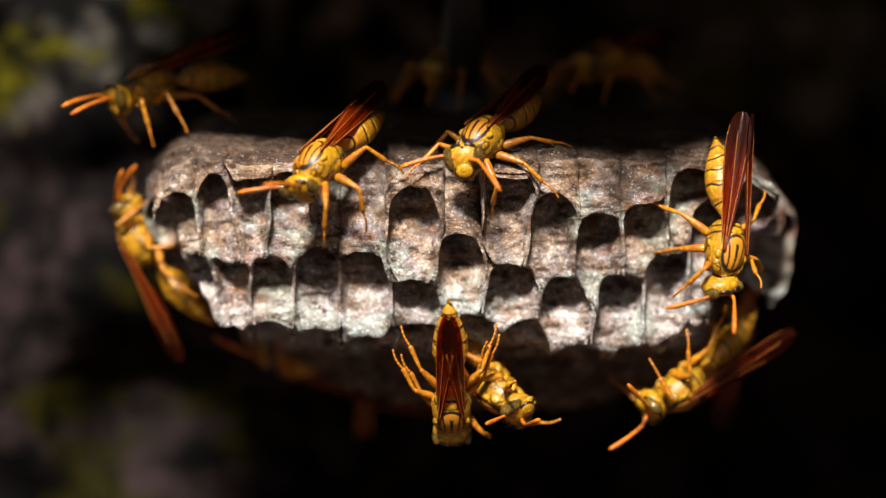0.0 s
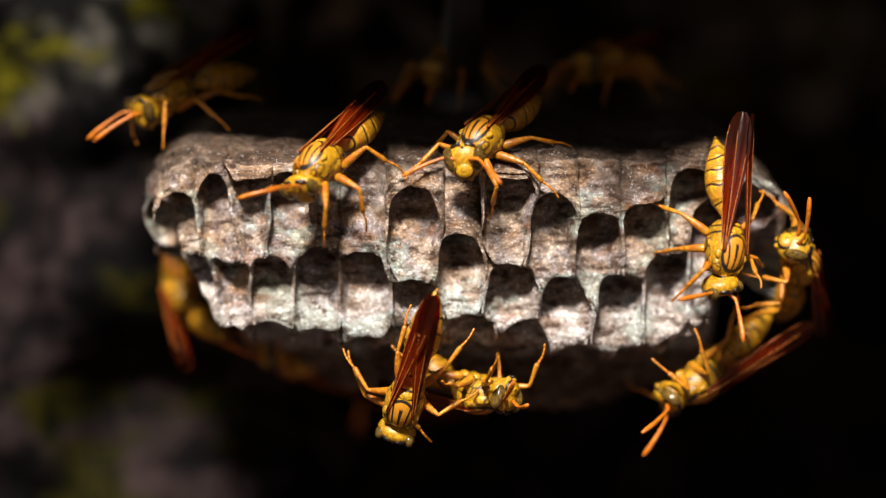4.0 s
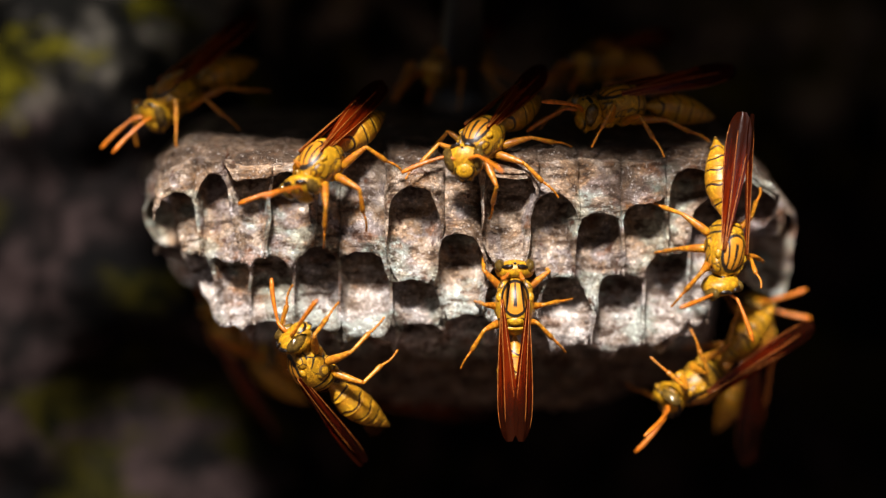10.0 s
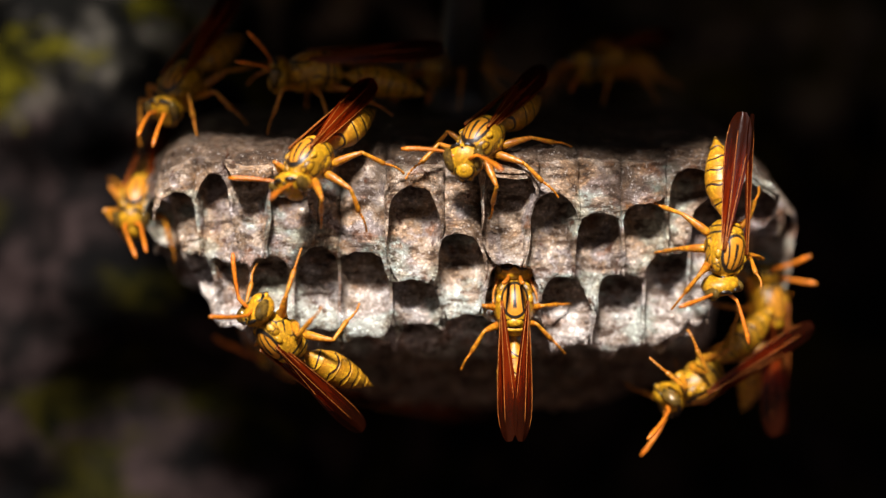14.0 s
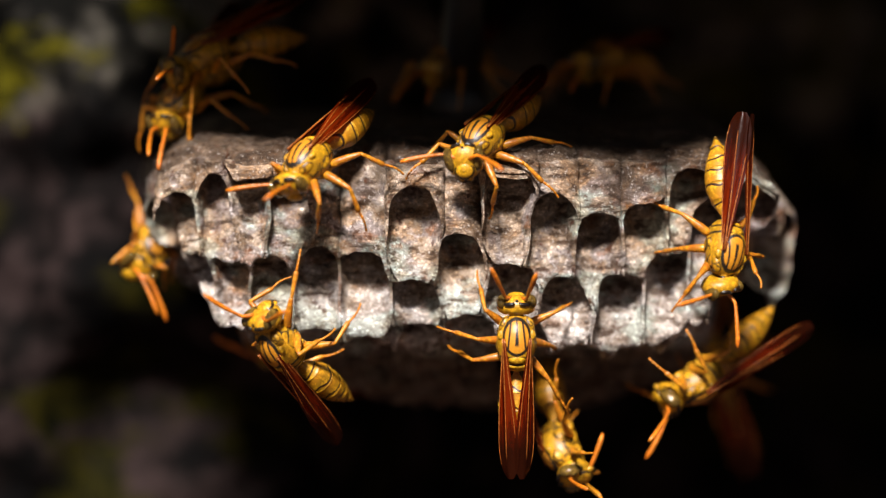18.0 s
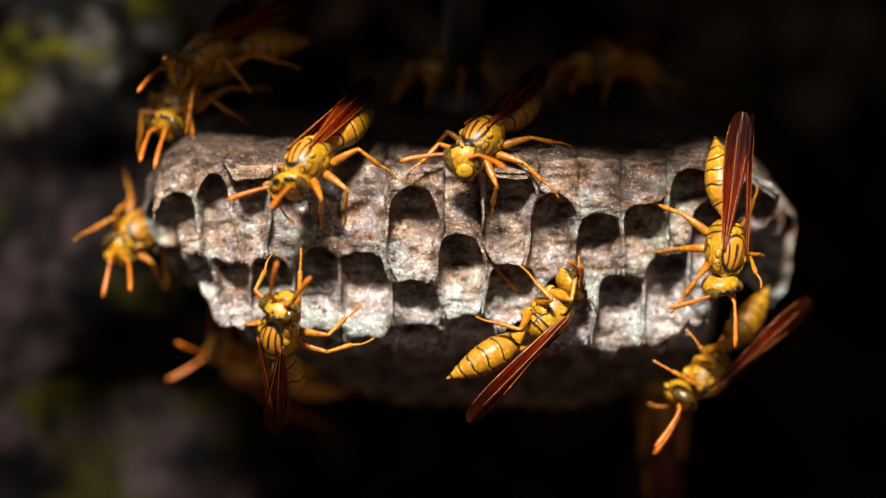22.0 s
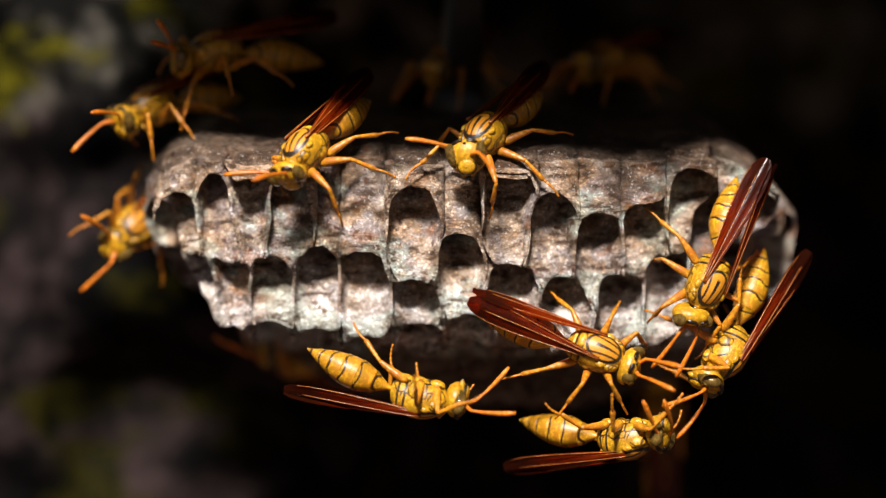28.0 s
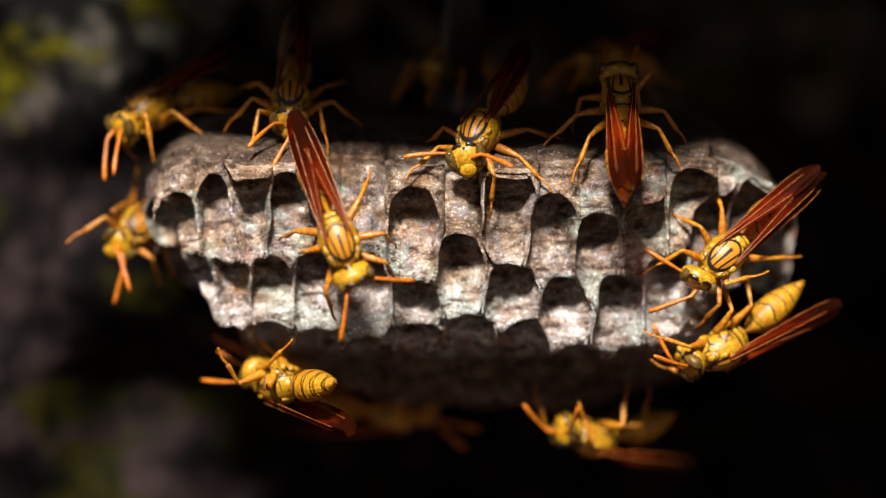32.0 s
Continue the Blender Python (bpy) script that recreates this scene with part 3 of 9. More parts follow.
KIT = {
    "thorax": thorax_mesh(), "rings": abdomen_meshes(),
    "wing": {s: wing_mesh(s) for s in (1, -1)},
    "veins": {s: [vein_mesh(s, 0.92, 0.95, 0.9), vein_mesh(s, 0.45, 0.55, 0.8), vein_mesh(s, -0.1, 0.15, 0.86), vein_mesh(s, -0.6, -0.75, 0.7)] for s in (1, -1)},
    "feeler": {s: feeler_mesh(s) for s in (1, -1)},
    "head": loft("head", [(-1.05, 0.5, 0.5, 0.1), (-0.95, 1.4, 1.3, 0.1), (-0.58, 2.0, 1.78, 0.0), (0.0, 2.2, 2.0, -0.08), (0.52, 2.02, 1.86, -0.2), (0.9, 1.5, 1.45, -0.3), (1.12, 0.9, 0.95, -0.35), (1.22, 0.4, 0.45, -0.38), (1.25, 0.1, 0.1, -0.38)], SKIN, 20),
    "eye": egg("eye", 0.70, 0.90, 1.5, EYE, 12, 18),
    "clypeus": egg("clypeus", 1.0, 0.42, 0.92, SKIN),
    "seam": egg("face_seam", 1.16, 0.30, 1.10, DARK),
    "jaw": egg("jaw", 0.38, 0.3, 0.55, SKIN),
    "jaw_tip": egg("jaw_tip", 0.28, 0.2, 0.22, DARK, 6, 8),
    "ocellus": egg("ocellus", 0.17, 0.17, 0.14, DARK, 5, 8),
    "brow": egg("brow", 0.66, 0.24, 0.20, DARK, 6, 10),
    "collar": loft("neck", [(0, 0.55, 0.55, 0), (0.5, 0.6, 0.6, 0), (1.0, 0.5, 0.5, 0)], DARK, 12),
    "scutellum": egg("scutellum", 0.95, 0.55, 0.42, SKIN, 8, 14),
    "bar": egg("rear_plate", 1.15, 0.28, 0.30, SKIN, 6, 14),
    "shoulder": egg("shoulder", 0.62, 1.05, 0.85, PLATE, 8, 12),
    "hip": egg("hip", 0.62, 0.85, 0.62, PLATE, 7, 10),
    "plate": egg("flank_plate", 0.5, 0.95, 0.95, PLATE, 8, 12),
    "scale": egg("wing_scale", 0.42, 0.6, 0.36, SKIN, 6, 10),
}

# hip of each leg and the rest place of its foot, on the +x side
LEGS = {
    "front": ((1.1, 1.7, -1.5), (4.3, 6.6, -3.4)),
    "middle": ((1.4, -0.1, -1.7), (7.9, -0.6, -3.4)),
    "hind": ((1.3, -1.8, -1.6), (6.4, -8.4, -3.4)),
}


THIGH, SHIN = 3.6, 5.4               # lengths; the shin's counts the foot, mm
JOINTED = {}


def leg_meshes():
    """Thigh, shin and foot along +y, each from its own joint; slightly bowed."""
    thigh = tube("leg", [(0, y, 0.10 * math.sin(y / THIGH * math.pi)) for y in (-0.2, 0.4, 1.2, 2.4, 3.3, 3.6)], (0.34, 0.50, 0.48, 0.36, 0.26, 0.20), LEG_SKIN, 10)
    shin = tube("shin", [(0, y, 0) for y in (-0.1, 0.2, 1.2, 2.5, 2.85, 2.95)], (0.18, 0.21, 0.24, 0.30, 0.27, 0.13), LEG_SKIN, 9)
    pts, rad = [], []
    for j in range(5):
        for s, r in ((0.0, 0.09), (0.2, 0.135), (0.85, 0.175), (0.97, 0.09)):
            t = (j + s) / 5
            pts.append((0, 2.85 + 2.6 * t, 0.25 * math.sin(t * math.pi)))
            rad.append(r * (1 - 0.2 * t))
    foot = tube("foot", pts, rad, FOOT_SKIN, 7)
    return thigh, shin, foot


LEG_KIT = leg_meshes()


def bend(name, side, foot):
    """The poses of thigh and shin (in the thigh's space) that set the foot of a leg at a place in the wasp's space, mm."""
    hip = Vector((LEGS[name][0][0] * side, *LEGS[name][0][1:]))
    way = Vector(foot) - hip
    reach = min(max(way.length, 2.6), THIGH + SHIN - 0.15)
    way = way.normalized()
    along = (THIGH ** 2 - SHIN ** 2 + reach ** 2) / (2 * reach)
    high = math.sqrt(max(THIGH ** 2 - along ** 2, 0))
    pole = Vector((0.9 * side, {"front": 0.5, "middle": 0.1, "hind": -0.5}[name], 1.0))
    pole = (pole - way * pole.dot(way)).normalized()
    knee = way * along + pole * high
    side_way = way.cross(pole).normalized()

    def frame_of(y):
        y = y.normalized()
        z = side_way.cross(y).normalized()
        return Matrix((y.cross(z), y, z)).transposed().to_4x4()
    thigh = frame_of(knee)
    thigh.translation = hip * MM
    shin = frame_of(way * reach - knee)
    shin.translation = (hip + knee) * MM
    return thigh, thigh.inverted() @ shin


def leg(body, name, side):
    joints = LEGS[name]
    thigh, shin = bend(name, side, (joints[1][0] * side, *joints[1][1:]))
    ob = part("leg", LEG_KIT[0], body, thigh)
    JOINTED[body, name, side] = (ob, part("shin", LEG_KIT[1], ob, shin), part("foot", LEG_KIT[2], ob, shin, "jointed orange foot"))


def wasp(label, spread=7.0, lift=8.0, droop=12.0, nod=15.0, turn=0.0):
    """A paper wasp. spread and lift: how close and high its wings lie; droop: its abdomen; nod and turn: its head, degrees."""
    body = tagged(new("paper_wasp"), label, "wasp", group="wasps on the nest")
    part("thorax", KIT["thorax"], body, label="yellow thorax with black lengthwise stripes")
    part("neck", KIT["collar"], body, pose(0, 2.7 * MM, -0.1 * MM))
    part("scutellum", KIT["scutellum"], body, pose(0, -1.75 * MM, 1.72 * MM, 14))
    part("rear_plate", KIT["bar"], body, pose(0, -2.55 * MM, 1.28 * MM, 30))
    joint = Matrix.Translation((0, -3.1 * MM, -0.3 * MM)) @ pose(0, 0, 0, droop)
    first = None
    for b, mesh in KIT["rings"]:
        at = joint @ Matrix.Translation((0, (b + 3.1) * MM, 0.3 * MM))
        if first is None:
            first = part("abdomen", mesh, body, at, "yellow abdomen with thin wavy dark bands")
            base = at
        else:
            part("ring", mesh, first, base.inverted() @ at)
    head = part("head", KIT["head"], body, pose(0, 3.95 * MM, -0.55 * MM, -nod, 0, turn), "yellow head with dark eyes")
    for s in (1, -1):
        part("eye", KIT["eye"], head, pose(s * 1.52 * MM, 0.36 * MM, 0.22 * MM, 0, s * 12, s * -14), "glossy olive brown eye")
        JOINTED[body, "feeler", s] = part("feeler", KIT["feeler"][s], head, pose(s * 0.5 * MM, 0.85 * MM, 0.35 * MM), "orange clubbed feeler")
        part("jaw", KIT["jaw"], head, pose(s * 0.45 * MM, 0.75 * MM, -1.75 * MM, 0, s * 20, 0))
        part("jaw_tip", KIT["jaw_tip"], head, pose(s * 0.25 * MM, 0.8 * MM, -2.2 * MM))
        part("brow", KIT["brow"], head, pose(s * 0.85 * MM, 0.1 * MM, 1.84 * MM, 0, s * 24, 0), "black brow stripe")
        part("ocellus", KIT["ocellus"], head, pose(s * 0.38 * MM, 0.2 * MM, 1.92 * MM))
        w = part("wing", KIT["wing"][s], body, pose(s * 1.55 * MM, 0.6 * MM, 1.35 * MM, -lift, s * 30, s * -spread), "folded amber brown wing")
        for v in KIT["veins"][s]:
            part("vein", v, w)
        part("shoulder", KIT["shoulder"], body, pose(s * 1.25 * MM, 2.0 * MM, 0.35 * MM, -20, s * 25, s * 22))
        part("flank_plate", KIT["plate"], body, pose(s * 1.78 * MM, -0.4 * MM, -0.55 * MM, 15, s * 10, 0))
        for hy in (1.6, -0.3, -1.9):
            part("hip", KIT["hip"], body, pose(s * 0.85 * MM, hy * MM, -1.75 * MM, 0, s * 20, s * -15))
        part("wing_scale", KIT["scale"], body, pose(s * 1.7 * MM, 0.9 * MM, 1.2 * MM))
        for name in LEGS:
            leg(body, name, s)
    part("ocellus", KIT["ocellus"], head, pose(0, 0.5 * MM, 1.74 * MM))
    part("face_seam", KIT["seam"], head, pose(0, 1.06 * MM, -0.80 * MM, 8), "thin dark seam round the face shield")
    part("clypeus", KIT["clypeus"], head, pose(0, 1.12 * MM, -0.80 * MM, 8), "yellow face shield")
    return body


def tread(body, name, side, steps):
    """Sets a leg's foot at places (seconds, x, y, z) in the wasp's space, mm."""
    poses = [(t, *bend(name, side, (x, y, z))) for t, x, y, z in steps]
    thigh, shin, foot = JOINTED[body, name, side]
    walk(thigh, [(t, a) for t, a, b in poses])
    walk(shin, [(t, b) for t, a, b in poses])
    walk(foot, [(t, b) for t, a, b in poses])


def point(body, side, tips):
    """Turns a feeler so that its tip points to places (seconds, x, y, z) in the head's space, mm."""
    root = Vector((side * 0.5, 0.85, 0.35))
    rest = Vector((1.7 * side, 6.2, 0.0))
    rows = []
    for t, x, y, z in tips:
        m = rest.rotation_difference(Vector((x, y, z)) - root).to_matrix().to_4x4()
        m.translation = root * MM
        rows.append((t, m))
    walk(JOINTED[body, "feeler", side], rows)


def stance(x, y, z, forward, back):
    """The pose of a wasp whose thorax is at x, y, z mm, with its head along forward and its back turned to back."""
    f = Vector(forward).normalized()
    u = Vector(back)
    u = (u - f * u.dot(f)).normalized()
    r = f.cross(u)
    m = Matrix((r, f, u)).transposed().to_4x4()
    m.translation = Vector((x, y, z)) * MM
    return m


wasp_upper = wasp("yellow wasp with brown wings standing on the comb's upper edge", nod=42, turn=10, droop=4, lift=2, spread=5)
wasp_middle = wasp("yellow wasp facing out over the comb's upper edge", nod=-4, turn=24, droop=4, lift=2, spread=5)
wasp_side = wasp("yellow wasp with brown wings head down on the comb's side", nod=25, turn=24, spread=5.5, lift=6, droop=14)
wasp_lower = wasp("yellow wasp hanging upside down below the comb's end", nod=10, spread=5, droop=6)
wasp_corner = wasp("orange yellow wasp on the shaded corner of the comb", nod=20)
wasp_flank = wasp("yellow wasp clinging to the comb's narrow end", nod=10)
wasp_left_below = wasp("yellow wasp with brown wings crawling below the comb's lower edge", nod=12, lift=4)
wasp_cell = wasp("yellow wasp with amber wings feeding at an open cell", nod=8, lift=3, spread=3.8, droop=14)
wasp_wanderer = wasp("yellow wasp walking round the comb's upper side", nod=12)
wasp_roamer = wasp("yellow wasp roaming over the comb's underside", nod=10, droop=10)
wasp_hidden = wasp("orange brown wasp half hidden behind the comb's lower end", nod=10, spread=4, lift=5, droop=18)
wasp_dark = wasp("dim brown wasp in the shade under the comb", nod=10)
wasp_rear = wasp("dim orange wasp standing on the comb's shaded roof", nod=25)
wasp_rear_end = wasp("dim orange wasp resting on the comb's shaded roof", nod=25)

# ---- what moves ----
def motions():
    walk(wasp_upper, [
        (0, stance(-13.57, -2.4, 9.36, (-4.8, -7, -5.4), (-0.42, -0.55, 0.75))),
        (12, stance(-13.57, -2.4, 9.36, (-4.8, -7, -5.4), (-0.42, -0.55, 0.75))),
        (13, stance(-14.21, -2, 9.8, (-4.8, -7, -5.4), (-0.42, -0.55, 0.75))),
        (14, stance(-14.68, -2.4, 9.67, (-4.8, -7, -5.4), (-0.42, -0.55, 0.75))),
        (17, stance(-14.81, -2.4, 9.6, (-4.8, -7, -5.4), (-0.42, -0.55, 0.75))),
        (18.5, stance(-14.81, -2.4, 9.6, (-4.8, -7, -5.4), (-0.42, -0.55, 0.75))),
        (19, stance(-15.22, -4, 8.87, (-5, -7, -5), (-0.42, -0.55, 0.75))),
        (20, stance(-14.87, -3.6, 9.32, (-5, -7, -5), (-0.42, -0.55, 0.75))),
        (22, stance(-14.81, -2.4, 9.67, (-4.8, -7, -5.4), (-0.42, -0.55, 0.75))),
        (23, stance(-14.81, -2.4, 9.79, (-4.5, -7, -5), (-0.42, -0.55, 0.75))),
        (24, stance(-14.62, -2.4, 9.73, (-4.5, -7, -5), (-0.42, -0.55, 0.75))),
        (25, stance(-15.1, -2.8, 9.53, (-4.8, -7, -5.4), (-0.42, -0.55, 0.75))),
        (28, stance(-15.21, -0.8, 10.84, (-4.8, -7, -5.4), (-0.42, -0.55, 0.75))),
        (29, stance(-15.02, -0.8, 10.84, (-4.8, -7, -5.4), (-0.42, -0.55, 0.75))),
        (29.5, stance(-14.52, -2, 9.99, (-7, -5, -7), (-0.3, -0.7, 0.6))),
        (30, stance(-13.57, -2.4, 8.74, (-5, -4, -8), (-0.2, -0.8, 0.4))),
        (30.5, stance(-12.91, -3.3, 6.24, (-3, -3, -8), (0, -1, 0.2))),
        (31, stance(-12.32, -5.3, 2.02, (-1, -2, -8), (0, -1, 0.15))),
        (31.5, stance(-11.75, -5.7, 0.67, (1.5, -2, -8), (0, -1, 0.2))),
        (32, stance(-11.28, -5.3, 0.98, (3, -2, -8), (0, -1, 0.2))),
    ])
    walk(wasp_middle, [
        (0, stance(4.26, 0.4, 12.14, (-4.8, -7, -4.6), (-0.2, -0.55, 0.85))),
        (25, stance(4.26, 0.4, 12.14, (-4.8, -7, -4.6), (-0.2, -0.55, 0.85))),
        (28, stance(4.51, 0.8, 12.6, (-4.8, -7, -4.6), (-0.2, -0.55, 0.85))),
        (30, stance(4.45, 0.8, 12.6, (-4.8, -7, -4.6), (-0.2, -0.55, 0.85))),
        (31, stance(3.91, 2.4, 13.11, (-5.5, -7, -6), (-0.2, -0.6, 0.8))),
        (32, stance(4.03, 2, 12.9, (-4, -7, -6.5), (-0.2, -0.6, 0.8))),
    ])
    walk(wasp_side, [
        (0, stance(31.2, -0.4, 0.0, (-0.8, -2, -10), (0.48, -0.87, 0.1))),
        (25, stance(31.2, -0.4, 0.0, (-0.8, -2, -10), (0.48, -0.87, 0.1))),
        (25.5, stance(31.14, -0.4, 0.06, (-0.8, -2, -10), (0.48, -0.87, 0.1))),
        (27.5, stance(29.96, 0.8, -2.95, (-3, -2, -9), (0.48, -0.87, 0.1))),
        (28, stance(29.33, 0.8, -3.7, (-4, -2, -9), (0.48, -0.87, 0.1))),
        (29, stance(29.52, 0.8, -4.45, (-3, -2, -9), (0.48, -0.87, 0.1))),
        (30, stance(30.9, 0.8, -4.2, (-1.5, -2, -9), (0.48, -0.87, 0.1))),
        (30.5, stance(32.08, 4, -3.11, (-2.5, -3, -9), (0.48, -0.87, 0.1))),
        (31, stance(32.91, 1.4, -1.19, (-4, -3, -8), (0.4, -0.8, 0.3))),
        (31.5, stance(31.88, 2.2, -0.88, (-5, -3, -6), (0.4, -0.8, 0.4))),
        (32, stance(31.64, 4.6, -0.7, (-6, -3, -5), (0.4, -0.8, 0.4))),
    ])
    walk(wasp_lower, [
        (0, stance(27.45, 12, -16.23, (-7, -3, -5), (0.4, -0.35, -0.8))),
        (1, stance(28.1, 12, -16.04, (-7, -3, -5), (0.4, -0.35, -0.8))),
        (2, stance(29.6, 12, -15.32, (-7, -3, -5), (0.4, -0.35, -0.8))),
        (18.5, stance(29.47, 12, -15.45, (-7, -3, -5), (0.4, -0.35, -0.8))),
        (19, stance(29.21, 12, -15.32, (-7, -2, -5), (0.4, -0.35, -0.8))),
        (20, stance(29.21, 12, -15.58, (-7, -2, -5), (0.4, -0.35, -0.8))),
        (21, stance(30.38, 12, -14.8, (-7, -3, -6), (0.4, -0.35, -0.8))),
        (22, stance(30.51, 12, -14.54, (-6, -3, -6), (0.4, -0.35, -0.8))),
        (25, stance(30.51, 12, -14.54, (-6, -3, -6), (0.4, -0.35, -0.8))),
        (27.5, stance(32.06, 3.8, -11.97, (-4, -3, -7), (0.4, -0.35, -0.8))),
        (28, stance(31.89, 3.4, -11.64, (-4, -3, -7), (0.4, -0.35, -0.8))),
        (29, stance(31.56, 5, -12.53, (-5, -3, -7), (0.4, -0.35, -0.8))),
        (30, stance(32.1, 7, -12.88, (-5, -3, -7), (0.4, -0.35, -0.8))),
        (31, stance(32.51, 5, -11.9, (-6, -3, -6), (0.4, -0.35, -0.8))),
        (32, stance(31.74, 7.8, -11.37, (-7, -3, -4), (0.4, -0.35, -0.8))),
    ])
    walk(wasp_corner, [
        (0, stance(-34.5, 16, 19.23, (-8, -5, -3), (-0.1, -0.3, 1))),
        (2, stance(-34.11, 16, 19.56, (-8, -5, -3), (-0.1, -0.3, 1))),
        (3, stance(-32.98, 16, 18.57, (-7, -6, -4), (-0.1, -0.3, 1))),
        (3.5, stance(-32.52, 16, 18.24, (-7, -6, -4), (-0.1, -0.3, 1))),
        (5.5, stance(-31.2, 16, 18.24, (-6, -6, -5), (-0.1, -0.3, 1))),
        (11.5, stance(-31.2, 16, 18.04, (-6, -6, -5), (-0.1, -0.3, 1))),
        (12, stance(-31.86, 16, 17.78, (-7, -6, -4), (-0.1, -0.3, 1))),
        (13, stance(-32.78, 16, 19.23, (-8, -5, -3), (-0.1, -0.3, 1))),
        (13.5, stance(-31.99, 16, 19.9, (-6, -5, -5), (-0.1, -0.3, 1))),
        (14, stance(-30.67, 16, 19.23, (-4, -6, -6), (-0.1, -0.3, 1))),
        (16.5, stance(-30.54, 16, 17.58, (-4, -6, -6), (-0.1, -0.3, 1))),
        (25, stance(-30.67, 16, 17.38, (-4, -6, -6), (-0.1, -0.3, 1))),
        (25.5, stance(-31.99, 16, 17.25, (-5, -6, -5), (-0.1, -0.3, 1))),
        (27.5, stance(-34.5, 16, 16.72, (-7, -6, -3), (-0.1, -0.3, 1))),
        (28, stance(-34.11, 16, 16.72, (-7, -6, -3), (-0.1, -0.3, 1))),
        (30, stance(-33.97, 16, 16.59, (-7, -6, -3), (-0.1, -0.3, 1))),
        (31, stance(-34.11, 16, 16.26, (-7, -6, -4), (-0.1, -0.3, 1))),
        (32, stance(-34.3, 16, 16.26, (-7, -6, -4), (-0.1, -0.3, 1))),
    ])
    walk(wasp_flank, [
        (0, stance(-36.11, 20, 1.08, (-4, -1, 7), (-0.8, 0, -0.5))),
        (1, stance(-36.78, 20, 0.74, (-4, -1, 7), (-0.8, 0, -0.5))),
        (2, stance(-36.69, 22, -0.94, (-4, 3, 6), (-0.8, -0.2, -0.5))),
        (3, stance(-35.56, 25, -2.31, (-2, 6, 4), (-0.8, -0.4, -0.3))),
        (3.5, stance(-34.44, 29, -3.39, (-2, 6, 4), (-0.8, -0.4, -0.4))),
        (5.5, stance(-27.63, 42, -10.72, (-2, 5, 2), (-0.5, -0.2, -0.8))),
        (8, stance(-27.27, 42, -10.72, (-2, 4, 2), (-0.5, -0.2, -0.8))),
        (11.2, stance(-27.63, 42, -10.72, (-2, -2, 4), (-0.6, -0.2, -0.6))),
        (12, stance(-30.94, 32, -8.29, (-1, -4, 2), (-0.8, -0.2, -0.4))),
        (12.5, stance(-33.08, 26, -4.04, (-1, -5, -2), (-0.9, -0.3, 0))),
        (13, stance(-33.66, 22, -0.61, (-1, -7, -5), (-0.7, -0.2, 0.4))),
        (13.5, stance(-35.45, 20, 5.09, (-1, -7, -5), (-0.3, -0.2, 0.7))),
        (14, stance(-36.04, 20, 6.09, (-1, -7, -5), (0, -0.2, 0.8))),
        (16.5, stance(-36.56, 21, 3.30, (-3, -6, -4), (0.7, -0.1, 0.6))),
        (17, stance(-35.44, 20, 1.95, (-3, -6, -4), (0.7, -0.1, 0.6))),
        (18, stance(-34.44, 20, 0.60, (-2, -6, -5), (0.7, -0.1, 0.6))),
        (19, stance(-34.97, 20, 0.87, (-3, -6, -4), (0.7, -0.1, 0.6))),
        (20, stance(-35.31, 20, 2.21, (-3, -6, -4), (0.7, -0.1, 0.6))),
        (21, stance(-35.64, 20, 1.95, (-3, -6, -4), (0.7, -0.1, 0.6))),
        (22, stance(-36.11, 20, 2.21, (-3, -6, -4), (0.7, -0.1, 0.6))),
        (25, stance(-36.11, 20, 2.42, (-3, -6, -4), (0.7, -0.1, 0.6))),
        (28, stance(-36.58, 20, 2.88, (-3, -6, -4), (0.7, -0.1, 0.6))),
        (32, stance(-36.11, 20, 2.88, (-3, -6, -4), (0.7, -0.1, 0.6))),
    ])
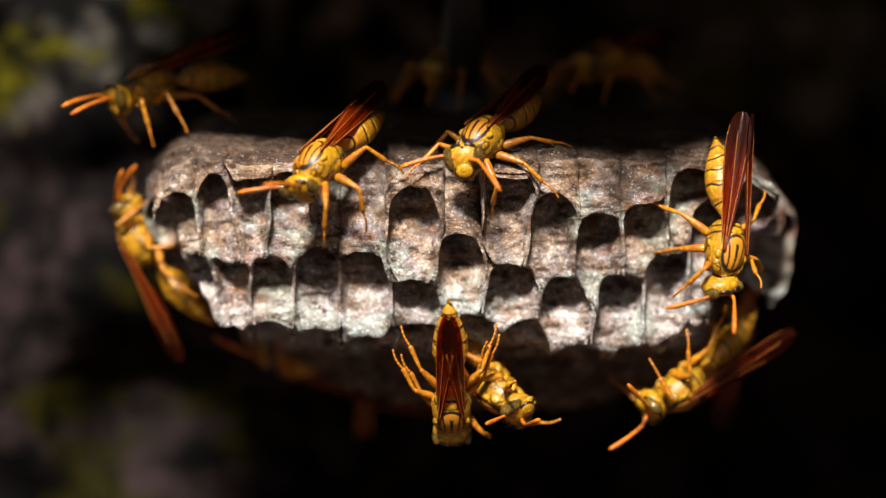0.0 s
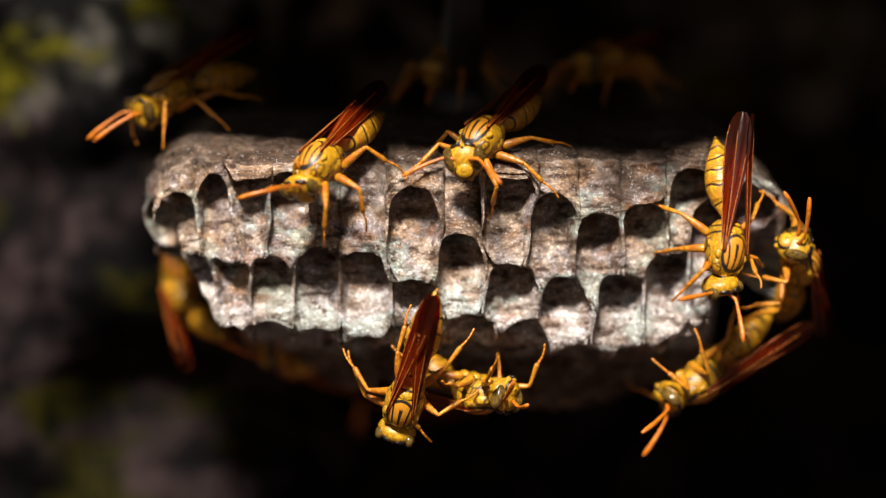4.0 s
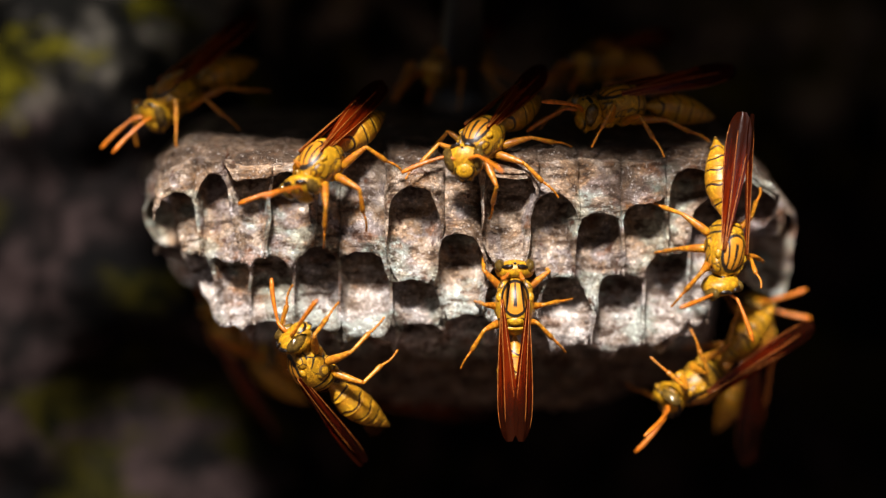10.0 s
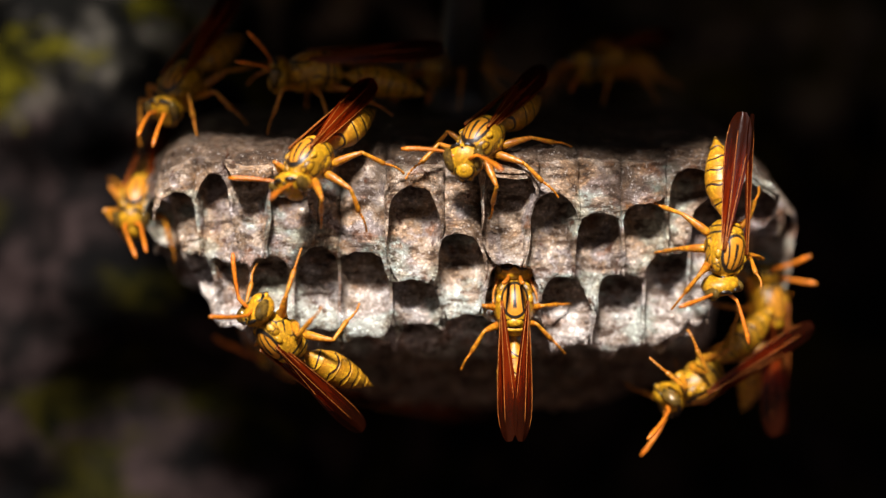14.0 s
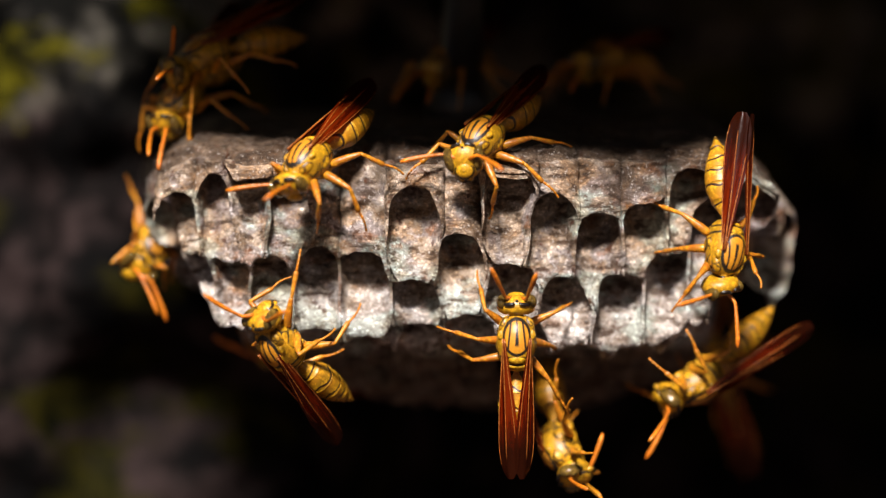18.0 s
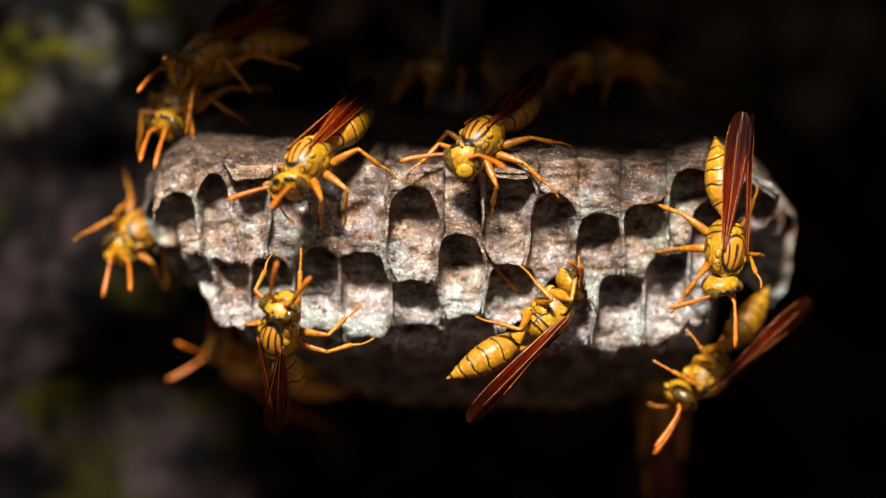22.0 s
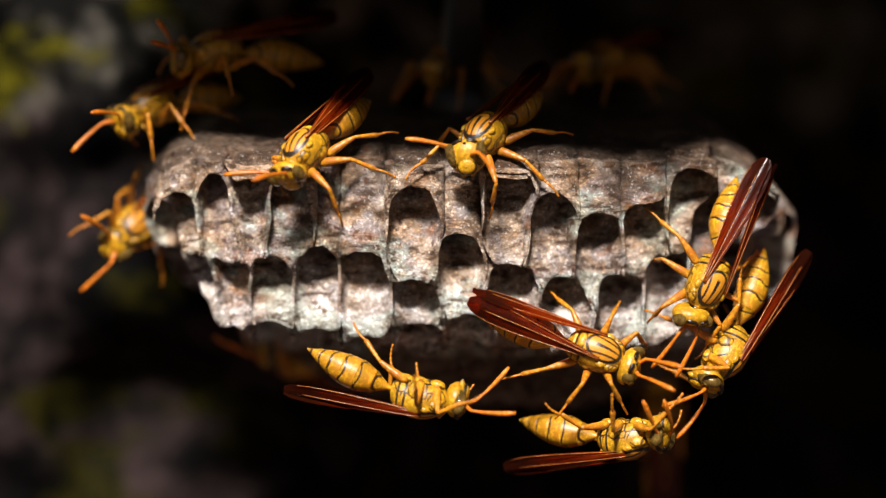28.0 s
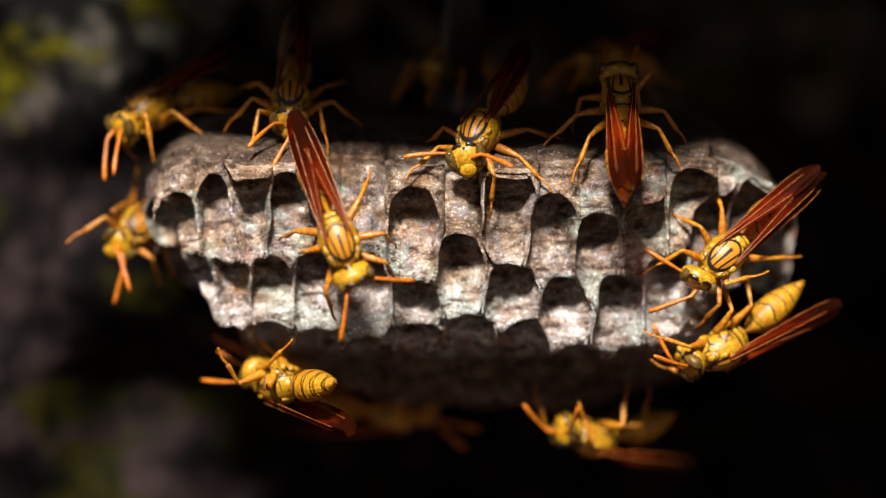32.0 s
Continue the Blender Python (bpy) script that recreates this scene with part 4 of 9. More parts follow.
    walk(wasp_left_below, [
        (0, stance(0.95, 5, -17.89, (0.2, 5.5, -7), (0, -7, -5.5))),
        (0.5, stance(-5.94, 3, -15.74, (-5, 3, -6), (-0.2, -0.7, -0.7))),
        (1, stance(-8.07, 0, -14.26, (-8, 2, -6), (0.1, -0.4, -0.9))),
        (1.5, stance(-7.15, 1, -15, (-6.5, 3, -6), (-0.2, -0.6, -0.7))),
        (2, stance(-5.18, 3, -16.56, (-4, 4, -6.5), (-0.4, -0.9, -0.3))),
        (2.5, stance(-3.72, 2.5, -17.1, (-2, 3.5, -7.5), (-0.35, -0.9, -0.3))),
        (3, stance(-2.77, 2, -17.38, (-0.5, 3, -8), (-0.3, -0.9, -0.3))),
        (3.5, stance(-2.9, 2, -17.7, (-1, 3, -8), (-0.3, -0.9, -0.3))),
        (5.5, stance(-11.63, 6, -13.48, (-6, 5, -4.5), (0.3, -0.5, -0.8))),
        (6, stance(-12.01, 6, -13.35, (-6, 5, -4.5), (0.3, -0.5, -0.8))),
        (6.5, stance(-12.65, 6, -13.99, (-6, 5.5, -3), (0.25, -0.4, -0.9))),
        (7, stance(-13.22, 6, -14.56, (-5.5, 6, -1.5), (0.2, -0.3, -0.95))),
        (7.5, stance(-14.52, 4, -15.16, (-7, 4, 0.3), (0.1, -0.2, -1))),
        (8, stance(-15.74, 2, -15.56, (-8, 1, 1.2), (0, -0.1, -1))),
        (8.5, stance(-15.37, 2, -14.3, (-6, -2, 4), (-0.45, -0.1, -0.85))),
        (9, stance(-14.86, 2, -13.16, (-4, -4, 6), (-0.8, -0.15, -0.5))),
        (10, stance(-14.86, 2, -13.04, (-4, -4.5, 5.5), (-0.8, -0.2, -0.5))),
        (11, stance(-15.3, 3, -12.58, (-1.2, -7, 4.5), (-0.6, -0.5, -0.6))),
        (12, stance(-15.3, 3, -12.58, (-1.2, -7, 4.5), (-0.6, -0.5, -0.6))),
        (12.5, stance(-16.5, 2, -11.4, (-4, -5.5, 5), (-0.5, -0.5, -0.6))),
        (13, stance(-17.45, 0, -10.07, (-6, -4.5, 5.2), (-0.5, -0.5, -0.6))),
        (14, stance(-18.01, 0, -9.75, (-6, -4.2, 5.5), (-0.5, -0.5, -0.6))),
        (16.5, stance(-18.01, 0, -10.69, (-4.2, -5, 5.5), (-0.5, -0.5, -0.6))),
        (18, stance(-18.01, 0, -10.69, (-4, -5, 5.5), (-0.5, -0.5, -0.6))),
        (19, stance(-18.01, 0, -10.69, (1.2, -6, 6), (-0.5, -0.7, -0.4))),
        (20, stance(-17.45, 0, -10.38, (1.5, -6, 6), (-0.5, -0.7, -0.4))),
        (21, stance(-18.01, 0, -9.5, (-6, -4, 5.5), (-0.5, -0.5, -0.6))),
        (22, stance(-18.01, 0, -9.5, (0, -6.5, 6), (-0.5, -0.7, -0.4))),
        (23, stance(-17.7, 0, -9.19, (1, -6.5, 6), (-0.5, -0.7, -0.4))),
        (24, stance(-17.2, 0, -8.88, (1, -6.5, 6), (-0.5, -0.7, -0.4))),
        (24.25, stance(-16.19, 0, -9.94, (-2.5, -5, 4), (-0.3, -0.8, -0.5))),
        (24.5, stance(-14.01, 0, -11.82, (-6.5, -1, 1), (-0.3, -0.8, -0.5))),
        (25, stance(-13.26, 4, -14.4, (-6.5, 4, -3.5), (-0.4, -0.7, -0.5))),
        (25.5, stance(-12.94, 4, -14.27, (-6.5, 4, -3.5), (-0.4, -0.7, -0.5))),
        (26.1, stance(-10.83, 7, -15.96, (-4, 7, -3), (-0.2, -0.3, -0.9))),
        (26.8, stance(-6.64, 6, -16.54, (4, 7, -3), (0, -0.1, -1))),
        (27.5, stance(-4.26, -3.6, -15.36, (9, -2, -3), (0, 0, -1))),
        (28, stance(-2.55, -1, -16.45, (9, -1, -1.8), (0, -0.1, -1))),
        (29, stance(-2.25, 0, -16.88, (9, -1, -1.8), (0, -0.1, -1))),
        (30, stance(-5.44, 0, -17.51, (8.2, -1, -3), (0, -0.1, -1))),
        (30.5, stance(-8.9, -3, -16.94, (7, -2, -5), (0, 0, -1))),
        (31, stance(-3.24, 16, -21.22, (9, -1, 0), (0, 0, -1))),
        (32, stance(-6.01, 40, -21.02, (8, 2, 0), (0, 0, -1))),
    ])
    walk(wasp_cell, [
        (0, stance(6.11, 8, -16.21, (4, -6, -5), (0.2, -0.6, -0.7))),
        (1, stance(1.8, 8, -15.89, (4, -6, -4), (0.2, -0.5, -0.7))),
        (2, stance(1.8, 8, -15.89, (4, -6, -4), (0.2, -0.5, -0.7))),
        (3.5, stance(3.33, 7, -16.15, (6, -6, -3), (0.2, -0.4, -0.8))),
        (5.5, stance(6.72, 4, -17.32, (4.5, -6, 4), (0.3, -0.2, -0.9))),
        (6, stance(7.8, 4, -17.44, (4, -6, 4.5), (0.3, -0.2, -0.9))),
        (6.5, stance(7.36, 4, -16.94, (1.2, -7, 4), (0, -0.5, -0.8))),
        (7, stance(7.23, 4, -16.62, (0, -7, 4), (0, -0.6, -0.8))),
        (7.5, stance(7.87, 4, -14.02, (0, -7, 5.5), (0, -0.7, -0.7))),
        (8, stance(8.63, 4, -11.73, (0, -6.5, 7), (0, -0.8, -0.6))),
        (8.5, stance(8.26, 2.5, -9.27, (0, -3, 8.5), (0, -1, -0.2))),
        (9, stance(8.02, 0.5, -7.39, (0, 0, 9), (0, -1, 0))),
        (10, stance(8, 2, -6.3, (0, 0.4, 9), (0, -1, 0))),
        (11, stance(7.99, 4, -6.3, (0, 0.6, 9), (0, -1, 0))),
        (12, stance(8.02, 5, -6.6, (0, 0.6, 9), (0, -1, 0))),
        (16.5, stance(8.05, 4.6, -6.5, (0, 0.6, 9), (0, -1, 0))),
        (17, stance(8.1, 3.5, -6.7, (0, 0.6, 9), (0, -1, 0))),
        (17.5, stance(7.89, 0.4, -8.07, (0, 0, 9), (0, -1, 0))),
        (18, stance(8.14, 0.6, -10.27, (0, -1, 9), (0, -1, 0))),
        (18.5, stance(9.16, 1, -10.6, (2, -1, 9), (0.1, -1, 0))),
        (19, stance(11.44, 3, -10.49, (4, -5, 5.5), (0.2, -0.8, -0.5))),
        (19.5, stance(12.34, 2, -9.76, (6, -2.5, 5.5), (0.3, -0.8, -0.4))),
        (20, stance(12.91, 2, -9.26, (7.5, 0, 4.8), (0.4, -0.8, -0.5))),
        (21, stance(11.84, 2, -9.13, (7, 1, 5.2), (0.55, -0.5, -0.6))),
        (22, stance(12.01, 3, -7.27, (6.5, 1.5, 6.5), (0.6, -0.25, -0.7))),
        (23, stance(12.01, 3, -7.27, (6.5, 1.5, 6.5), (0.6, -0.25, -0.7))),
        (24, stance(13.16, 2, -9.57, (7.5, 0, 5), (0.55, -0.35, -0.7))),
        (25, stance(11.91, 2.2, -10.02, (7.5, -2.5, 3.5), (0.3, -0.3, -0.9))),
        (25.5, stance(13.61, 2.2, -10.02, (7, -2, 5), (0.3, -0.5, -0.8))),
        (27.5, stance(15.35, -0.4, -8.68, (9, 0, 2), (0, -0.9, -0.3))),
        (28, stance(16.91, -0.4, -11.3, (9, -1, -3.5), (0.2, -0.9, 0.3))),
        (28.5, stance(15.66, -0.4, -9.3, (9, 0, 0), (0, -1, 0.2))),
        (29, stance(15.8, -1.5, -4.91, (7, 0.8, 4.6), (-0.1, -1, 0.2))),
        (29.5, stance(16.95, -4.8, 1.6, (5, 0, 7), (-0.2, -1, 0.1))),
        (30, stance(20.18, -4.4, 5.91, (4, 1, 8), (-0.2, -1, 0.1))),
        (30.5, stance(21.38, -3.2, 9.95, (4, 3, 7), (-0.2, -1, 0.2))),
        (31, stance(21.92, -0.2, 13.18, (3, 5, 7), (-0.1, -0.9, 0.4))),
        (31.5, stance(20.22, 2.2, 15.81, (1, 6, 7), (0, -0.8, 0.6))),
        (32, stance(19.82, 2.8, 16.79, (0, 6, 7), (0, -0.8, 0.6))),
    ])
    walk(wasp_wanderer, [
        (0, stance(35.27, 32, -11.08, (1, -6, 5), (0.6, -0.3, -0.3))),
        (1, stance(36.83, 22, -10.05, (1, -6, 5), (0.7, -0.3, -0.2))),
        (2, stance(38.34, 14, -7.48, (0, -6, 5), (0.9, -0.3, 0))),
        (3, stance(40.86, 11.4, -3.19, (-1, -6, 6), (0.9, -0.3, 0))),
        (3.5, stance(41, 11, -2.21, (-1, -7, 5), (0.9, -0.3, 0))),
        (5.5, stance(40.91, 9, -1.23, (-1, -7, 4), (0.9, -0.3, 0))),
        (6, stance(41.04, 9, -0.26, (-1, -6, 5), (0.9, -0.3, 0))),
        (6.5, stance(41.8, 9.8, 3.95, (-2, -3, 8), (0.9, -0.3, 0.1))),
        (7, stance(40.42, 9.2, 9.1, (-3, -3, 8), (0.8, -0.3, 0.4))),
        (7.5, stance(37.75, 11, 13.38, (-6, -2, 6), (0.7, -0.4, 0.6))),
        (8, stance(33.64, 12, 16.36, (-8, -2, 3), (0.4, -0.4, 0.8))),
        (8.5, stance(29.94, 14, 17.79, (-8, -2, 1), (0.2, -0.4, 0.9))),
        (9, stance(26.15, 12, 18.19, (-8, -3, 0), (0, -0.4, 0.9))),
        (10, stance(19.96, 7.5, 16.43, (-8, -4, -1), (0, -0.4, 0.9))),
        (10.5, stance(16.43, 7.5, 18.04, (-8, -3, 1), (0, -0.4, 0.9))),
        (11, stance(12.15, 5, 19.28, (-8, -2, 2), (0, -0.4, 0.9))),
        (11.5, stance(6.7, 2, 18.8, (-8, -3, 1), (0, -0.4, 0.9))),
        (12, stance(2.25, 0.5, 17.8, (-8, -4, -3.5), (0, -0.4, 0.9))),
        (13, stance(-1.8, 2.5, 19.0, (-9, -1, 0.5), (0, -0.4, 0.9))),
        (13.5, stance(-8.0, 7.0, 19.9, (-9, -1, 0), (0, -0.4, 0.9))),
        (14, stance(-15.03, 14, 20.74, (-9, -1, 0), (0, -0.4, 0.9))),
        (14.5, stance(-18.71, 15, 21.15, (-9, -1, -1), (0, -0.4, 0.9))),
        (16.5, stance(-27.27, 15, 22.46, (-7, -4, -4), (-0.2, -0.4, 0.9))),
        (17, stance(-28.59, 15, 22.13, (-7, -4, -4), (-0.2, -0.4, 0.9))),
        (19, stance(-26.94, 15, 23.12, (-8, -4, -3), (-0.2, -0.4, 0.9))),
        (21, stance(-27.27, 15, 22.79, (-8, -4, -3), (-0.2, -0.4, 0.9))),
        (23, stance(-27.93, 15, 22.79, (-7, -4, -3), (-0.2, -0.4, 0.9))),
        (24, stance(-29.91, 15, 22.46, (-8, -4, -2), (-0.2, -0.4, 0.9))),
        (25.5, stance(-27.93, 15, 22.79, (-7, -4, -3), (-0.2, -0.4, 0.9))),
        (28, stance(-26.7, 16, 23.2, (-8, -3, -1), (-0.2, -0.4, 0.9))),
        (29, stance(-26.7, 16, 23.2, (-8, -3, -1), (-0.2, -0.4, 0.9))),
        (30, stance(-26.94, 15, 21.8, (-7, -5, -2), (-0.2, -0.4, 0.9))),
        (30.5, stance(-23.81, 13, 19.04, (-4, -7, -3), (0, -0.4, 0.9))),
        (31, stance(-20.91, 9, 17.81, (-2, -7, -5), (0, -0.6, 0.8))),
        (31.5, stance(-18.33, 9, 17.36, (0, -7, -5), (0, -0.6, 0.8))),
        (32, stance(-17.36, 9, 17.16, (0, -7, -5), (0, -0.6, 0.8))),
    ])
    walk(wasp_roamer, [
        (0, stance(-7.14, 60, -18.92, (-6, 3, 0), (0, -0.1, -1))),
        (14, stance(-7.14, 60, -18.92, (-6, 3, 0), (0, -0.1, -1))),
        (14.7, stance(-4.19, 56.17, -19.12, (-6, -3, 0), (0, -0.1, -1))),
        (15.5, stance(2.86, 47.04, -19.59, (-2, -6, -1), (0, -0.2, -1))),
        (16.5, stance(8.29, 40, -19.95, (5, -4, -2), (0, -0.3, -1))),
        (17, stance(10.87, 32, -20.49, (4, -4, -3), (0, -0.3, -1))),
        (17.5, stance(12.8, 20, -22.04, (3, -4, -5), (0, -0.4, -0.9))),
        (18, stance(13.39, 11, -22.82, (2.23, -5.58, -6.7), (-0.95, 0, -0.32))),
        (18.5, stance(14.84, 14, -21.27, (5, -6, 1), (0, -0.2, -1))),
        (18.75, stance(13.22, 19, -22.48, (-2, -7, 1), (0, -0.15, -1))),
        (19, stance(11.61, 24, -23.7, (-8, -3, 1), (0, -0.1, -1))),
        (19.5, stance(1.09, 24, -22.34, (-8, -2, 0), (0, -0.1, -1))),
        (20, stance(-8.42, 24, -20.64, (-7, -2, -1), (0, -0.1, -1))),
        (21, stance(-16.22, 44, -19.62, (-7, 0, 1), (0, -0.1, -1))),
        (22, stance(-24.67, 32, -14.57, (-6, -2, 3), (-0.3, -0.1, -1))),
        (22.5, stance(-28.02, 23, -11.1, (-5, -3, 4), (-0.5, -0.2, -0.8))),
        (23, stance(-29.12, 17, -10.88, (-3, -6, 1), (-0.6, -0.2, -0.6))),
        (23.5, stance(-25.69, 12, -12.97, (-1, -7, -3), (-0.5, -0.2, -0.8))),
        (24, stance(-22.63, 8, -15.69, (2, -8, -3), (-0.2, -0.2, -0.9))),
        (24.5, stance(-14.2, 4, -18.32, (8, -3, -4), (0, -0.2, -1))),
        (25, stance(-0.64, 8, -23.29, (8.21, -2.05, -3.08), (-0.36, -0.02, -0.93))),
        (25.5, stance(6.13, 6, -22.93, (8.94, -0.99, 0), (-0.01, -0.1, -1))),
        (27.5, stance(19.51, 1, -20.95, (8, -2, 1), (0.1, -0.3, -1))),
        (28, stance(20.4, 2, -21.22, (8, -4.5, 0.5), (0.1, -0.25, -1))),
        (29, stance(19.27, 2, -22.48, (7.5, -2.5, -3), (0.1, -0.25, -1))),
        (29.5, stance(10.96, -1, -16.75, (1, -8, -3), (0, -0.4, -1))),
        (30, stance(6.94, 0, -15.56, (-2, -7, 5), (0, -0.6, -0.8))),
        (30.5, stance(-1.5, 0, -15.56, (-8, -3, 1), (0, -0.2, -1))),
        (31, stance(-12.49, 1, -16.06, (-8.5, -1, -1), (0, -0.1, -1))),
        (31.5, stance(-16.8, 5, -15.85, (-7.5, 3, 0.5), (-0.1, 0.1, -1))),
        (32, stance(-18.98, 9, -15.3, (-4.5, 6.5, 1), (0.1, 0.3, -1))),
    ])
    walk(wasp_hidden, [
        (0, stance(32.81, 42, -15.04, (1, -8, 1), (0.2, -0.1, -1))),
        (9, stance(32.81, 42, -15.04, (1, -8, 1), (0.2, -0.1, -1))),
        (9.5, stance(34.58, 26, -13.6, (2, -5, 6), (0.5, -0.3, -0.5))),
        (10, stance(37.41, 24, -10.8, (1, -2, 8), (0.5, -0.6, -0.2))),
        (11, stance(37.76, 23, -8.05, (0, -1, 8), (0.5, -0.8, -0.1))),
        (13, stance(37.96, 23, -7.04, (0, -1, 8), (0.5, -0.8, 0))),
        (14, stance(38.71, 22, -7.01, (0, -1, 8), (0.6, -0.8, 0))),
        (16.5, stance(36.74, 28, -11.63, (-2, -3, 6), (0.5, -0.3, -0.5))),
        (17, stance(36.31, 32, -13.17, (-2, -4, 5), (0.4, -0.3, -0.6))),
        (18, stance(34.53, 38, -15.2, (-2, -3, 6), (0.3, -0.3, -0.8))),
        (18.7, stance(33.53, 42, -17.19, (-1, -3, 6), (0.2, -0.6, -0.6))),
        (20, stance(27.77, 42, -21.37, (0, 2, 8), (0.1, -0.9, -0.3))),
        (25.5, stance(27.77, 42, -21.37, (0, 2, 8), (0.1, -0.9, -0.3))),
        (28, stance(27.77, 42, -21.37, (0, 1, 8), (0.1, -0.9, -0.4))),
        (29, stance(28.31, 40, -21.02, (0, -3, 6), (0.1, -0.5, -0.8))),
        (29.5, stance(25.53, 24, -22.34, (-1, -6, 4), (0.1, -0.4, -0.9))),
        (30, stance(23.36, 18, -21.89, (-2, -7, 2), (0.1, -0.2, -1))),
        (31, stance(20.17, 20, -21.91, (-6, -5, 2), (0.1, -0.1, -1))),
        (32, stance(17.82, 20, -22.38, (-7, -5, 1), (0.1, -0.1, -1))),
    ])
    walk(wasp_dark, [
        (0, stance(-18.17, 34, -13.96, (-6, -4, 1), (-0.3, 0, -1))),
        (32, stance(-18.17, 34, -13.96, (-6, -4, 1), (-0.3, 0, -1))),
    ])
    walk(wasp_rear, [
        (0, stance(0.76, 31, 22.99, (-4, -8, -2), (0, -0.3, 1))),
        (32, stance(0.76, 31, 22.99, (-4, -8, -2), (0, -0.3, 1))),
    ])
    walk(wasp_rear_end, [
        (0, stance(20, 33, 23.49, (-6, -8, -1), (0, -0.3, 1))),
        (32, stance(20, 33, 23.49, (-6, -8, -1), (0, -0.3, 1))),
    ])
    tread(wasp_upper, "front", 1, [(0, 3.5, 1.9, -2.6), (12, 3.5, 1.9, -2.6), (13, 2.8, 2.2, -3.1), (14, 2.6, 1.6, -3.3), (17, 2.5, 1.5, -3.3), (18.5, 2.5, 1.5, -3.3), (19, 3.1, -0.3, -3.5), (19.5, 1.9, 2.7, -6), (20, 2.4, 2.3, -5.2), (22, 1.9, 3.9, -5.5), (23, 2.3, 2.9, -4.5), (24, 1.9, 3.9, -5.3), (25, 2.2, 2.8, -5), (28, 3.1, 0.3, -2), (29, 3.3, 0.4, -2), (29.3, 3.6, 0.6, -2.3), (29.5, 5.1, 4.7, -2.7), (29.9, 1.1, 4.9, -3.1), (30, 2.1, 3.9, -2.6), (30.2, 1.1, 5.2, -3), (30.25, 1.9, 4.1, -2.7), (30.5, 1.1, 5.4, -2.8), (30.75, 2.2, 4, -3), (30.8, 2.2, 3.6, -3.6), (31, 2.9, 2, -3.8), (31.2, 4.3, 7.5, -3.4), (31.5, 4.7, 5.6, -7.7), (31.8, 4.3, 7.5, -3.4), (32, 3.1, 6.7, -7.1)])
    tread(wasp_upper, "front", -1, [(0, -0.4, 5, -7.7), (12, -0.4, 5, -7.7), (13, -1.2, 5.2, -8.2), (14, -0.5, 3, -6.8), (17, -0.4, 5.1, -7.9), (18.5, -0.6, 3, -6.8), (19, -4.3, 7.5, -3.4), (19.5, -0.9, 2.8, -8.7), (20, -4.3, 7.5, -3.4), (22, -0.6, 3, -6.9), (23, -0.3, 4.8, -8.1), (24, -4.3, 5.7, -3.4), (25, -0.4, 4.7, -8.1), (28, -2.9, 2.3, -8.6), (29, -2.8, 2.4, -8.6), (29.3, -3.7, 2.1, -7.6), (29.5, -2.3, 6.7, -5.6), (29.9, -3.8, 6.2, -4.6), (30, -3.6, 6.9, -4.3), (30.2, -3.9, 5.8, -4.1), (30.25, -3.7, 6.3, -3.7), (30.5, -4.4, 5.6, -3.5), (30.75, -2.7, 4.5, -3.6), (30.8, -2.6, 3.8, -3.7), (31, -4.3, 7.5, -3.4), (31.2, -5, 1.7, -3.5), (31.5, -4.3, 7.5, -3.4), (31.8, -4.4, 2.5, -4), (32, -4.5, 5.2, -6.4)])
    tread(wasp_upper, "middle", 1, [(0, 4.8, -1.1, -1.1), (12, 4.8, -1.1, -1.1), (13, 4.1, -0.9, -1.5), (14, 3.9, -1.4, -1.7), (17, 3.8, -1.5, -1.7), (18.5, 3.8, -1.5, -1.7), (19, 4.4, -3.2, -1.8), (19.5, 7.7, -3.6, -5.4), (20, 7.8, -3.3, -5.4), (22, 7.1, -2.1, -5.3), (23, 7.1, -2.4, -5.3), (24, 7.2, -2.3, -5.2), (25, 7.1, -2.6, -5.5), (28, 5.9, -0.6, -5.8), (29, 6, -0.5, -5.7), (29.3, 5.8, 0.5, -6.5), (29.5, 7.9, -1.7, -3.1), (29.9, 7.9, 0.3, -3.3), (30, 7.9, -1.5, -3.5), (30.2, 7.9, 0.2, -3.3), (30.25, 7.8, -1.5, -3.6), (30.5, 7.6, 0.2, -3.6), (30.75, 8.5, -2.2, -4.1), (30.8, 5.5, 1, -8.3), (31, 6, -0.7, -8.5), (31.2, 6.1, -1.8, -8.5), (31.5, 3.9, -1.8, -3.2), (31.8, 4.2, -1, -4.2), (32, 4.4, -1.2, -4.3)])
    tread(wasp_upper, "middle", -1, [(0, -3.3, 0.8, -8.4), (12, -3.3, 0.8, -8.4), (13, -4, 1, -8.8), (14, -4.2, 0.4, -9.1), (17, -4.3, 0.3, -9), (18.5, -4.3, 0.3, -9), (19, -3.7, -1.8, -9.2), (19.5, -1.1, -1, -8.3), (20, -1.1, -0.7, -8.4), (22, -1.7, 0.7, -8.2), (23, -1.6, 0.6, -8.3), (24, -1.5, 0.7, -8.2), (25, -1.7, 0.2, -8.3), (28, -7.8, -3.4, -6), (29, -7.6, -3.3, -6), (29.3, -7.7, -3.2, -5.7), (29.5, -7.7, -2.3, -6.3), (29.9, -6.2, 0.4, -5.7), (30, -6.2, 0.5, -5.5), (30.2, -6.1, 0.4, -4.7), (30.25, -7.7, 0.3, -3.7), (30.5, -7, -1.2, -3), (30.75, -6.8, 0.4, -3.3), (30.8, -7.4, 2.6, -5.5), (31, -6.8, 1.8, -5.8), (31.2, -6.3, 2, -5.9), (31.5, -5.7, -0.3, -3.7), (31.8, -6.1, 1, -6.7), (32, -5.8, 1.4, -6.6)])
